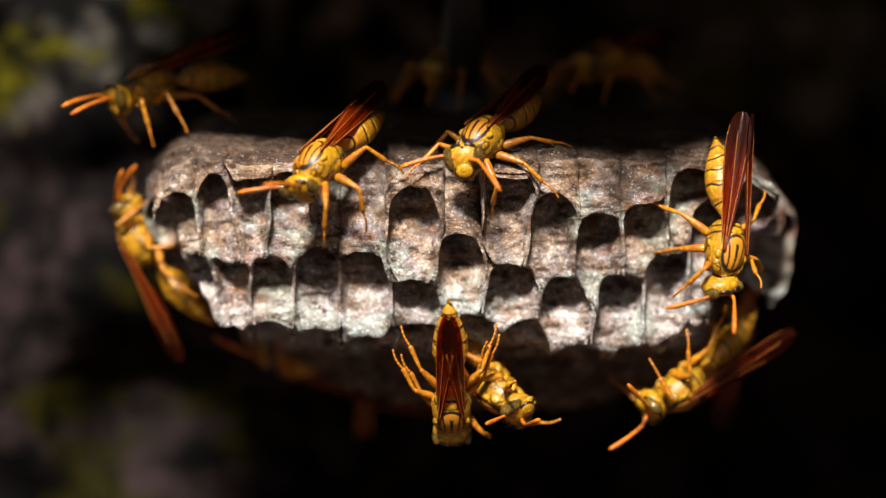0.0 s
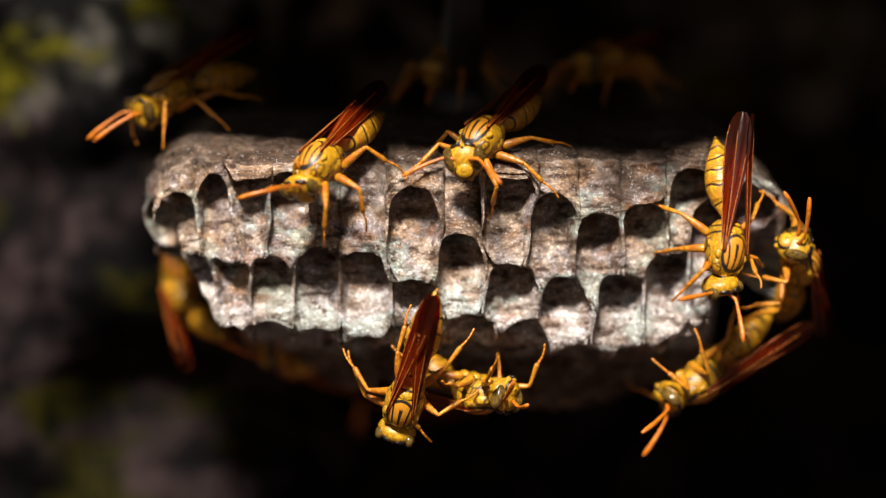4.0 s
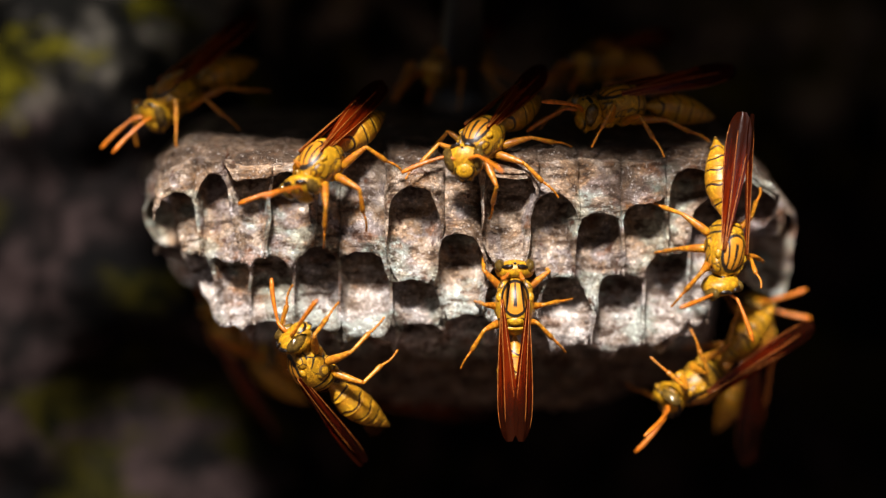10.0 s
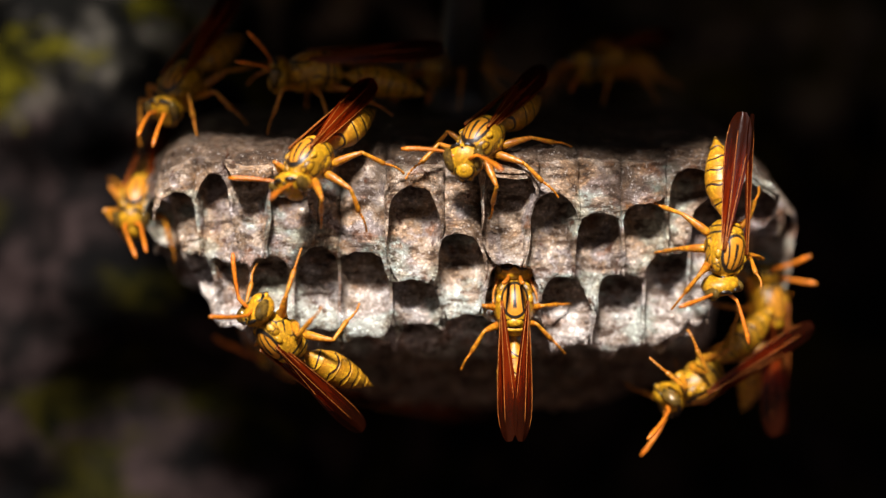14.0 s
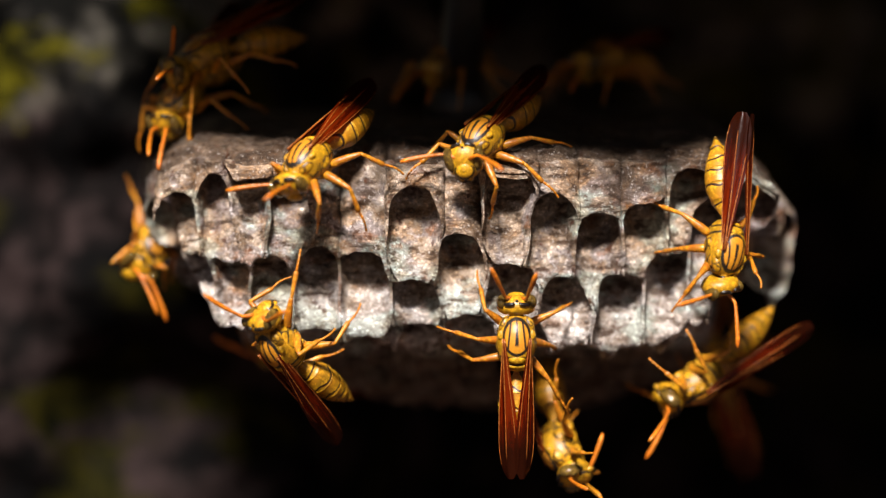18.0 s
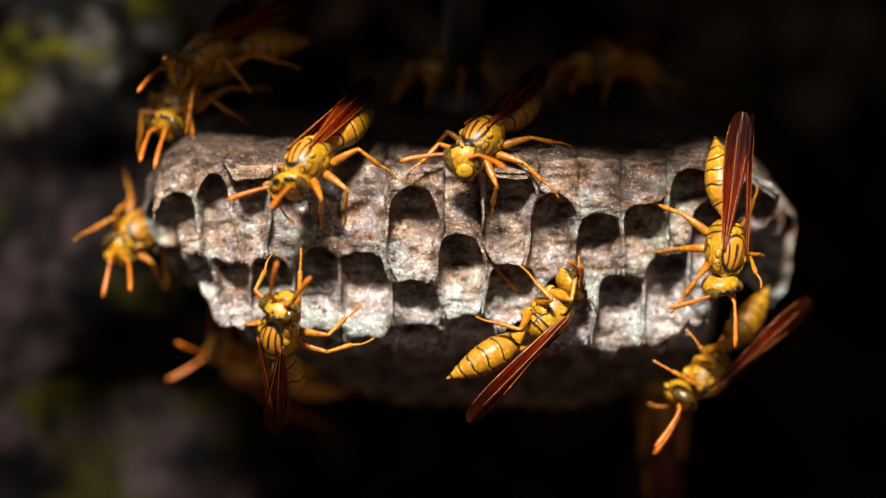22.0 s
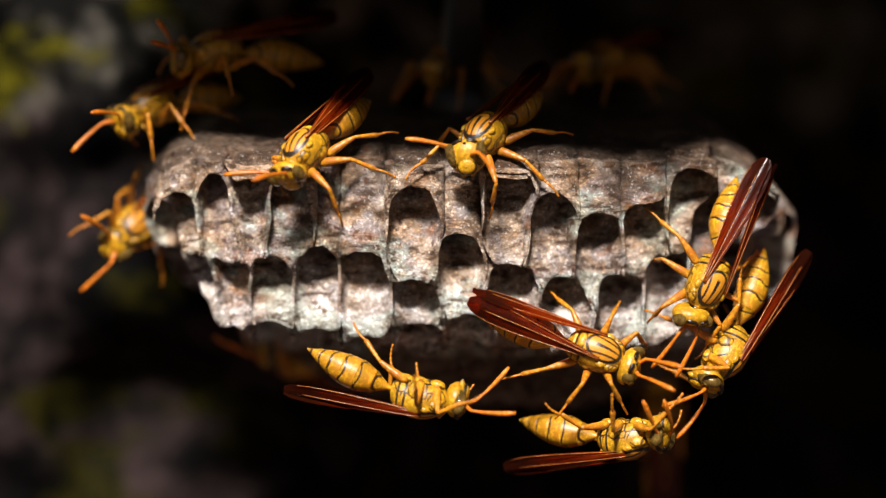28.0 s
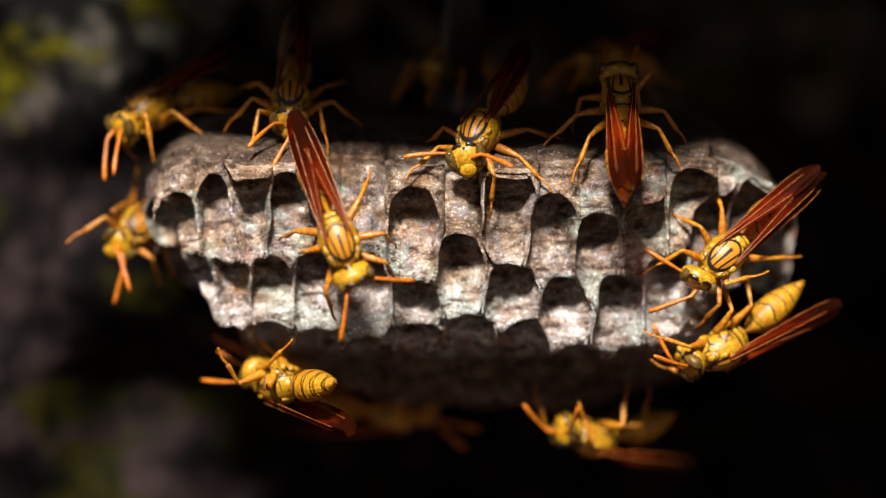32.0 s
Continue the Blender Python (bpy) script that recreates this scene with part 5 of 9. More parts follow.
    tread(wasp_upper, "hind", 1, [(0, 6, -8.8, -3.3), (12, 6.4, -7.4, -3.6), (13, 6, -8.8, -3.3), (14, 6.3, -7.4, -3.3), (17, 6, -8.8, -3.3), (18.5, 6.3, -7.4, -3.3), (19, 6, -8.8, -3.3), (19.5, 5, -2.6, -1.7), (20, 5, -2.3, -1.7), (22, 4.3, -1.2, -1.6), (23, 4.3, -1.3, -1.6), (24, 4.5, -1.3, -1.5), (25, 4.3, -1.7, -1.7), (28, 6.4, -7.5, -3.6), (29, 6, -8.8, -3.3), (29.3, 6.5, -7, -4.4), (29.5, 6, -8.8, -3.3), (29.9, 5.6, -5.6, -5.9), (30, 5.6, -6.1, -6.5), (30.2, 6, -5.2, -5.7), (30.25, 5.1, -6, -6.2), (30.5, 5.6, -5.2, -5.5), (30.75, 5.8, -7.2, -5.4), (30.8, 6.5, -6.9, -5), (31, 6, -8.8, -3.3), (31.2, 6.3, -7.6, -3.8), (31.5, 6, -8.8, -3.3), (31.8, 6, -4.1, -8.2), (32, 6, -4.3, -8)])
    tread(wasp_upper, "hind", -1, [(0, -6.1, -5.5, -4.9), (12, -6.1, -5.5, -4.9), (13, -6.9, -5.3, -5.4), (14, -7, -5.9, -5.6), (17, -7.1, -5.9, -5.6), (18.5, -7.1, -5.9, -5.6), (19, -6.3, -7.8, -5.3), (19.5, -5.9, -6.7, -5.5), (20, -5.9, -6.3, -5.6), (22, -6.6, -4.9, -5.6), (23, -6.7, -4.8, -5.6), (24, -6.5, -4.8, -5.5), (25, -6.6, -5.4, -5.7), (28, -6, -8.8, -3.3), (29, -6.1, -6.7, -5.4), (29.3, -7.1, -4.6, -5.1), (29.5, -6.4, -7.6, -5.1), (29.9, -6.8, -4.1, -3.7), (30, -6.7, -4, -3.6), (30.2, -6.7, -4.2, -2.9), (30.25, -6.7, -7.3, -3.8), (30.5, -6, -8.8, -3.3), (30.75, -6.5, -7.4, -3.5), (30.8, -3.7, -6.3, -4.5), (31, -3.7, -7.4, -5.1), (31.2, -4.2, -7.5, -5.2), (31.5, -7.3, -7.2, -4.1), (31.8, -5.9, -8, -5.2), (32, -6.1, -7.5, -5.1)])
    point(wasp_upper, 1, [(0, 7.2, 0.9, 3.9), (12, 7.2, 2.3, 3.4), (13, 6.9, 0, 4.1), (14, 6.5, -0.5, 4), (17, 6.6, 0.9, 3.6), (18.5, 6.6, 0.9, 3.6), (19, 1.8, 10.8, -2.8), (19.5, 1.7, 8.1, -1.9), (20, -1, 6, 3.8), (21, 6.4, 1, 3.5), (22, 6.3, 2, 3.1), (23, 5.3, 3.5, 3.5), (24, 5.4, 3.8, 3.1), (25, 1.8, 7.3, -1.2), (25.5, 1.6, 4.8, 5), (28, 7.1, 0.3, 4.1), (29, 6.9, 1.3, 3.6), (30, -2.5, 7.4, 0.9), (31, -1.5, 6.5, -1.8), (32, 4.9, 5.6, 2.5)])
    point(wasp_upper, -1, [(0, 0.7, 1.8, 6.3), (12, 0.8, 3, 6), (13, 0, 2.4, 6.3), (14, -1.1, 3.7, 5.9), (17, -0.6, 3.5, 6), (18.5, -0.5, 4, 5.8), (19, 0, 5.6, 4.4), (19.5, -0.7, 5.4, 4.7), (20, -3.7, 6.3, 1.8), (21, -2.1, 6, 3.7), (22, -1, 4.6, 5.4), (23, -2.3, 4.1, 5.5), (24, -6, 3.1, 3.1), (25, 0.2, 4.9, 5.1), (25.5, -0.7, 4.6, 5.4), (28, 0.4, 2.7, 6.2), (29, 0, 3.4, 6), (30, -7, 4.5, -1), (31, -4.6, 5.2, 2.8), (32, -5.9, 4.3, 0.6)])
    tread(wasp_middle, "front", 1, [(0, 5.8, 7.4, -1.9), (25, 5.8, 7.4, -1.9), (28, 5.8, 8, -2.1), (30, 5.7, 8, -2.1), (31, 4, 9.4, -1.1), (32, 5.5, 8.5, -0.5)])
    tread(wasp_middle, "front", -1, [(0, -1.1, 2.6, -8.5), (25, -1.1, 2.6, -8.5), (28, -1.1, 3.2, -8.7), (30, -1.2, 3.2, -8.7), (31, -3, 5.1, -7.9), (32, -1.9, 5.6, -7.6)])
    tread(wasp_middle, "middle", 1, [(0, 7.9, -0.6, -3.3), (25, 7.9, -0.6, -3.3), (28, 7.9, -0.6, -3.5), (30, 7.9, -0.6, -3.5), (31, 7.9, -0.5, -3.6), (32, 7.9, -0.6, -3.4)])
    tread(wasp_middle, "middle", -1, [(0, -8.2, -1, -6.8), (25, -8.2, -1, -6.8), (28, -8.2, -0.5, -6.9), (30, -8.2, -0.5, -6.9), (31, -8.9, 0.7, -5.9), (32, -8.6, 2, -6)])
    tread(wasp_middle, "hind", 1, [(0, 6.4, -8.4, -3.4), (30, 6.4, -8.4, -3.4), (31, 6.5, -7.6, -5.2), (32, 6, -7.1, -5.3)])
    tread(wasp_middle, "hind", -1, [(0, -6.4, -8.2, -4.3), (25, -6.4, -8.2, -4.3), (28, -6.4, -8.4, -3.4), (30, -6.4, -8.4, -3.4), (31, -6, -7.6, -5.3), (32, -6.2, -7.3, -6)])
    point(wasp_middle, 1, [(0, 7.5, 2, 0.6), (6, 7.2, 2.4, -0.6), (13, 7.2, 1.5, 1.9), (14, 7.4, 1.2, 2.7), (17, 7.5, 1.8, 1.2), (25, 7, 1.6, 1.5), (28, 7.4, 0.9, 3.5), (30, 7, 0.9, 3.3), (31, 7.2, 0.1, 4.9), (32, 7.3, 0.7, 2.2)])
    point(wasp_middle, -1, [(0, -4.3, 5.6, -1.6), (6, -4.6, 5.7, -0.3), (13, -4.9, 5.4, 0.7), (14, -4.8, 5.5, 0.7), (17, -4.8, 5.5, 0.7), (25, -5.2, 5.1, 0.9), (28, -3.7, 6.4, 0.8), (30, -4, 6.1, 1.5), (31, -2.9, 6.5, 2.1), (32, -5.2, 5, 1)])
    tread(wasp_side, "front", 1, [(0, 4.3, 5.7, -3.4), (25, 4.3, 7.5, -3.4), (25.5, 4.3, 5.7, -3.4), (27.5, 1.8, 7.8, -6.7), (28, 1.5, 5.9, -6.3), (29, 2, 6.5, -6.5), (29.2, 2.2, 6.1, -6.7), (30, 3.5, 5.9, -8.1), (30.2, 3.9, 6, -7.6), (30.25, 4.1, 7.1, -7.3), (30.5, 4.8, 6, -6.7), (30.75, 4.3, 7.5, -3.4), (31, 4.3, 5.7, -3.4), (31.5, 5.2, 7.7, -4.9), (31.75, 4.9, 6.1, -4.1), (32, 4.3, 7.5, -3.4)])
    tread(wasp_side, "front", -1, [(0, -3.5, 4.1, 2.2), (25, -3.5, 4.1, 2.2), (25.5, -3.6, 3.7, 2.3), (27.5, -4.9, 5.1, -6.4), (28, -4.3, 7.5, -3.4), (29, -4.7, 3.6, -6.1), (29.2, -4.9, 3.7, -6.3), (30, -4.5, 3.7, -7), (30.2, -3.8, 4.4, -6.6), (30.25, -3.5, 4.5, -6.4), (30.5, -2.7, 5.5, -5.7), (30.75, -2.5, 5.7, -7.1), (31, -4.3, 7.5, -3.4), (31.5, -3.3, 5.7, -8.2), (31.75, -3, 6.7, -7.1), (32, -4.1, 5.8, -6.1)])
    tread(wasp_side, "middle", 1, [(0, 2.8, -0.4, -10.2), (25, 2.8, -0.4, -10.2), (25.5, 2.8, -0.6, -10.2), (27.5, 2.6, -1.1, -8.4), (28, 2.7, -1.3, -8.1), (29, 2.8, -2.6, -8.2), (29.2, 2.9, -2.7, -8.3), (30, 7.9, 0.3, -3.4), (30.2, 7.9, -1.5, -3.4), (30.25, 7.9, 0.3, -3.4), (30.5, 7.9, -1.5, -3.4), (30.75, 5.9, -0.3, -6.1), (31, 9.1, -1.9, -4.2), (31.5, 8.4, -0.2, -3.3), (31.75, 7.9, -1.5, -3.4), (32, 7.9, 0.3, -3.3)])
    tread(wasp_side, "middle", -1, [(0, -8.5, 0.5, -4.9), (25, -8.7, -1.4, -5), (25.5, -8.6, 0.4, -4.7), (27.5, -8.2, -2.8, -3.5), (28, -7.9, 0.3, -3.4), (29, -7.9, -4.3, -3.5), (29.2, -7.9, 0.3, -3.4), (30, -7.5, -3.2, -3.7), (30.2, -8.8, 0.2, -5.5), (30.25, -8.3, -1.5, -5.4), (30.5, -7.5, 0.3, -4.7), (30.75, -4.7, -1.8, -4.8), (31, -3.7, -1.3, -6.6), (31.5, -3.5, -2.2, -5.9), (31.75, -3.4, -2.1, -4.9), (32, -4.6, -2.5, 0.7)])
    tread(wasp_side, "hind", 1, [(0, 6, -5.6, -7.7), (25.5, 6.1, -5.7, -7.6), (27.5, 7.4, -5.7, -6.3), (28, 7.6, -5.5, -6.1), (29, 7.1, -6.6, -5.8), (29.2, 7.1, -6.6, -5.7), (30, 6.4, -7.5, -3.4), (30.2, 6, -8.8, -3.3), (30.25, 6.4, -7.5, -3.4), (30.5, 6, -8.8, -3.3), (30.75, 6.4, -7.5, -3.4), (31, 6, -8.8, -3.3), (31.5, 6.4, -7.5, -3.4), (31.75, 6, -8.8, -3.3), (32, 7, -6.8, -3.6)])
    tread(wasp_side, "hind", -1, [(0, -6.7, -8.1, -2.6), (25, -6, -8.8, -3.3), (25.5, -6.8, -8.3, -2.5), (27.5, -6, -8.8, -3.3), (28, -6.7, -7.3, -4.2), (29, -6, -8.8, -3.3), (29.2, -6.9, -7.5, -3.8), (30, -6, -8.8, -3.3), (30.2, -6.4, -7.5, -3.3), (30.25, -6, -8.8, -3.3), (30.5, -5.3, -7.1, -4.5), (30.75, -6, -8.8, -3.3), (31, -6.4, -7.5, -3.4), (31.5, -6, -8.8, -3.3), (31.75, -6.4, -7.5, -3.4), (32, -6, -8.8, -3.3)])
    point(wasp_side, 1, [(0, 7, 1.3, -1.2), (2, 7, -0.7, 0.5), (9, 7.1, 0.4, 1.4), (19, 7.2, 0.3, 0.6), (20, 5.3, 5.3, -2.9), (21, 6, 4.4, -4), (22, 7.1, 1.1, -0.7), (24, 7.2, 0.3, 0.2), (25, 5.6, -3.4, 0.4), (28, 3.5, 7, 0.2), (29, 3.9, 7.6, -0.1), (30, 6, 3.9, 1.9), (31, 3.2, 7.5, 0.6), (32, 8.7, -0.4, -0.1)])
    point(wasp_side, -1, [(0, 2.5, 3.3, 5.2), (2, 1.9, 4.1, 5.1), (9, -0.8, 5.5, 4.6), (19, 1.2, 6, 3.5), (20, 2.9, 3.4, 5), (21, 1.8, 6.2, 2.8), (22, 1.1, 6, 3.7), (24, 0.5, 6.2, 3.5), (25, -0.8, 6.1, 4), (28, 1, 7.9, 1.8), (29, 1.8, 6.5, 2.2), (30, 5.1, 5.2, -3.6), (31, 2.8, 5.6, 3.3), (32, 4.2, 7, 0.6)])
    tread(wasp_lower, "front", 1, [(0, 5.9, 2.7, -3.8), (1, 4.3, 7.5, -3.4), (2, 4.8, 4.5, -4.3), (18.5, 5.4, 4.7, -4.6), (19, 5.2, 3.7, -3.8), (20, 6, 4, -4.2), (21, 4.8, 4.7, -4.6), (22, 4.8, 4.7, -4.9), (25, 4.8, 4.6, -4.9), (27.5, 0.5, 3.8, -9.3), (28, 4.3, 5.7, -3.4), (29, 1.8, 4.4, -8.5), (30, 3.1, 4.5, -8.4), (31, 1.1, 6.4, -8), (32, 3.5, 8, -5.6)])
    tread(wasp_lower, "front", -1, [(0, -4.5, 3.5, -7.8), (1, -6.2, 2.7, -6.2), (2, -6.6, 4.3, -6.7), (18.5, -6.6, 4.1, -6.7), (19, -6, 4.8, -6.4), (20, -5.9, 4.6, -6.6), (21, -6.6, 4.9, -7.2), (22, -4.3, 5.7, -3.4), (25, -4.3, 7.5, -3.4), (27.5, -3.7, 2.9, -7.5), (28, -3.9, 3.1, -7.4), (29, -2.4, 3.3, -6.8), (30, -1.9, 3.4, -7.1), (31, -4, 4.6, -6.6), (32, -2.9, 6.5, -4)])
    tread(wasp_lower, "middle", 1, [(0, 7, -2.6, -3.7), (1, 6.5, -1.6, -4.3), (2, 6.3, -1.4, -3.9), (18.5, 6.5, -0.6, -4.4), (19, 6.6, -1.4, -4.1), (20, 6.5, -1.3, -4.2), (21, 6.1, -1.3, -4.1), (22, 6.1, -0.2, -4.4), (25, 6, -1.4, -4), (27.5, 1.5, 1.4, -10), (28, 1.2, 0.1, -10.3), (29, 2.8, 2.1, -9.4), (30, 1.2, -1.4, -5.9), (31, 7.9, 0.3, -3.4), (32, 3.4, -3.9, -7)])
    tread(wasp_lower, "middle", -1, [(0, -7.7, 1.3, -6.2), (1, -7.9, -1.5, -3.4), (2, -7.9, 0.3, -3.4), (18.5, -6.2, -3, -5.6), (19, -7.9, 0.3, -3.4), (20, -6.3, -2.7, -5.6), (21, -6.6, -2.1, -5.7), (22, -6.7, -2.4, -5.2), (25, -5.9, -1.9, -5.1), (27.5, -6.6, -2.7, -4.5), (28, -6.6, -2.2, -4.1), (29, -5.8, -2.9, -4.8), (30, -7.9, 0.3, -3.4), (31, -6.1, -1.3, -5.3), (32, -9.4, 0.5, -4.7)])
    tread(wasp_lower, "hind", 1, [(0, 4.9, -9.2, -3.6), (1, 4.8, -7.6, -3.9), (2, 4.7, -8.9, -4.4), (18.5, 4.5, -8, -3.5), (19, 6, -8.8, -3.3), (20, 3.8, -7.3, -3.8), (21, 6, -8.8, -3.3), (22, 6.4, -7.5, -3.4), (25, 6, -8.8, -3.3), (27.5, 6.4, -7.5, -3.4), (28, 6, -8.8, -3.3), (29, 0.9, -8.8, -5.7), (30, 2.7, -9.8, -4.1), (31, 0.6, -8.5, -5.5), (32, 3.6, -7.1, -6.4)])
    tread(wasp_lower, "hind", -1, [(0, -6.4, -7.5, -3.4), (1, -6, -8.8, -3.3), (2, -6.4, -7.5, -3.4), (18.5, -6, -8.8, -3.3), (19, -6.4, -7.5, -3.4), (20, -6, -8.8, -3.3), (21, -6.4, -7.5, -3.4), (22, -6, -8.8, -3.3), (25, -6.4, -7.5, -3.4), (27.5, -6, -8.8, -3.3), (28, -6, -7.5, -3.4), (29, -6, -8.8, -3.3), (30, -6.3, -7.7, -3.3), (31, -6, -8.8, -3.3), (32, -5.6, -7, -4.1)])
    point(wasp_lower, 1, [(0, 6.3, 3.3, -1.9), (1, 6.2, 4.2, -0.5), (2, 3.1, 6.4, 2.4), (9, 2.8, 6.1, 3.2), (18.5, 2.5, 5.6, 3.9), (20, 2.4, 6.9, -1.1), (21, 0.9, 6.9, 2.5), (22, 0.5, 6.6, 3), (25, 0.5, 6.6, 3), (28, 2.6, 6.6, -1.9), (30, 5.9, 1.2, -3.5), (31, 2.6, 6.9, -1), (32, 4.9, 5.8, -0.8)])
    point(wasp_lower, -1, [(0, -0.6, 7, 2.1), (1, -0.6, 6.8, 2.6), (2, -3.3, 5.6, 4.1), (9, -3.3, 6.6, 3.1), (18.5, -3.6, 5.7, 4.5), (20, -0.9, 7.1, -1.5), (21, -2.3, 7.3, 0.3), (22, -3.3, 6.9, 3.2), (25, -3.5, 6.3, 4.1), (28, -3, 7.8, 0.9), (30, -1.6, 7.1, 0.8), (31, -0.3, 5.3, -4.4), (32, 1.5, 2.7, -6.1)])
    tread(wasp_corner, "front", 1, [(0, 1.5, 1.9, -6.7), (2, 1.1, 2.9, -7.1), (3, 2.4, 3.6, -5.7), (3.5, 2.5, 4, -5.3), (5.5, 3.7, 4.9, -4.4), (11.5, 3.4, 5.3, -4.6), (12, 3.2, 4.1, -4.8), (13, 2, 3.9, -6.6), (13.5, 3, 5, -5.5), (14, 3.6, 6.5, -4.2), (16.5, 4.2, 5.6, -3.5), (25, 3.7, 6.4, -4.1), (25.5, 3.1, 4.4, -4.2), (27.5, 1.3, 1.6, -4.5), (28, 1.9, 1.7, -4.5), (30, 1.7, 1.9, -4.3), (31, 2.1, 1.9, -4.2), (32, 1.3, 2.6, -5.2)])
    tread(wasp_corner, "front", -1, [(0, -5.1, 3.3, -5.9), (2, -4.8, 3.7, -6.2), (3, -4.2, 5.4, -4.6), (3.5, -4.2, 5.5, -4.2), (5.5, -4, 7, -3.7), (11.5, -4.3, 5.7, -3.3), (12, -4.1, 6.2, -4.6), (13, -4.2, 4.7, -5.7), (13.5, -4.4, 7.3, -4.5), (14, -4.4, 5.8, -3.5), (16.5, -3.9, 7.4, -3.6), (25, -4.3, 5.7, -3.4), (25.5, -4.2, 7.2, -3.6), (27.5, -4.7, 3.8, -5), (28, -4.5, 4.1, -4.9), (30, -4.4, 4.2, -4.8), (31, -4.4, 4.4, -4.1), (32, -4.5, 4.3, -4.2)])
    tread(wasp_corner, "middle", 1, [(0, 6.1, -3.2, -5.9), (2, 5.9, -2.5, -6.1), (3, 6.4, -2.6, -5.3), (3.5, 5.8, -1.6, -4.6), (5.5, 7.4, -1.6, -4.9), (11.5, 6.5, -0.7, -4.3), (12, 7.2, -2.1, -4.3), (13, 6.6, -1.5, -5.6), (13.5, 6.9, -0.6, -6.5), (14, 6.1, 0.2, -5.3), (16.5, 6.8, -1.5, -4.5), (25, 6, -0.7, -3.8), (25.5, 6.2, -2.5, -4.3), (27.5, 3.3, -1.7, -4.2), (28, 5.6, -4.1, -3.4), (30, 3.7, -1.3, -4), (31, 5.6, -4, -3.3), (32, 3.5, -1.4, -3.9)])
    tread(wasp_corner, "middle", -1, [(0, -7.8, 0.1, -4.7), (2, -7.9, -1.1, -5), (3, -7.7, 0.5, -4), (3.5, -8.1, -1.4, -4.3), (5.5, -7.9, 0.5, -3.9), (11.5, -7.9, -1.1, -4.5), (12, -7.9, 0.3, -3.4), (13, -7.6, -1, -4.7), (13.5, -8.5, 0.9, -5.4), (14, -7.5, 0.3, -5.4), (16.5, -7.9, 0.5, -3.7), (25, -7.6, -0.9, -4.1), (25.5, -7.9, 0.2, -3.2), (27.5, -8, -1.4, -3.6), (28, -7.8, 0.3, -3.2), (30, -8, -1.4, -3.5), (31, -7.8, 0.3, -3.8), (32, -7.9, -1.5, -3.5)])
    tread(wasp_corner, "hind", 1, [(0, 6, -8.8, -3.3), (2, 6.4, -7.5, -3.4), (3, 6, -8.8, -3.3), (3.5, 6.2, -7.1, -5.3), (5.5, 6, -8.8, -3.3), (11.5, 6.4, -6.4, -5.8), (12, 6, -8.8, -3.3), (13, 6.4, -7.5, -3.4), (13.5, 6, -8.8, -3.3), (14, 6, -5.4, -7.7), (16.5, 6, -8.8, -3.3), (25, 6, -6.3, -6.2), (25.5, 6, -8.8, -3.3), (27.5, 6.4, -7.5, -3.5), (28, 6, -8.8, -3.3), (30, 6.4, -7.5, -3.3), (31, 6, -8.8, -3.3), (32, 6.4, -7.4, -3.7)])
    tread(wasp_corner, "hind", -1, [(0, -6.2, -7.2, -5.9), (2, -6, -8.8, -3.3), (3, -6.6, -6.7, -5.9), (3.5, -6, -8.8, -3.3), (5.5, -5.9, -6.6, -6.4), (11.5, -6, -8.8, -3.3), (12, -6.3, -7, -5), (13, -6, -8.8, -3.3), (13.5, -6.4, -7.5, -3.4), (14, -6, -8.8, -3.3), (16.5, -6.2, -5.7, -6.6), (25, -6, -8.8, -3.3), (25.5, -6.2, -6.7, -5.6), (27.5, -6, -8.8, -3.3), (28, -6.4, -7.5, -3.4), (30, -6, -8.8, -3.3), (31, -6.4, -7.4, -3.7), (32, -6, -8.8, -3.3)])
    point(wasp_corner, 1, [(0, 0.2, 6.1, 3.3), (2, 3, 7.3, -0.4), (3, 4.4, 6.9, 0.6), (6, 4.2, 6.3, 0.5), (11.5, 4.3, 6.7, 0.4), (12, 2.6, 5.5, 3.7), (13, -0.5, 1.3, 6.2), (14, -1, 6, 3.7), (18, -1.9, 6.2, 3), (25, 0.7, 7, 1.5), (28, 1.7, 7, 0.4), (31, 2.7, 6.6, 1.1), (32, -0.9, 6.4, -2.5)])
    point(wasp_corner, -1, [(0, -1.7, 6.3, 2.7), (2, -1.5, 7, -0.4), (3, 1.9, 6.6, 1.2), (6, 1, 6.9, 0.9), (11.5, 0.7, 6.9, 1.2), (12, -0.8, 5.8, 3.7), (13, -3.4, 3.9, 4.7), (14, -2.5, 6.6, 2.4), (18, -2.5, 6.9, 1.2), (25, -1.9, 6.7, 2.4), (28, -2.6, 4.5, 4.6), (31, -3.1, 6.6, 0.7), (32, -3.5, 6.3, -1.3)])
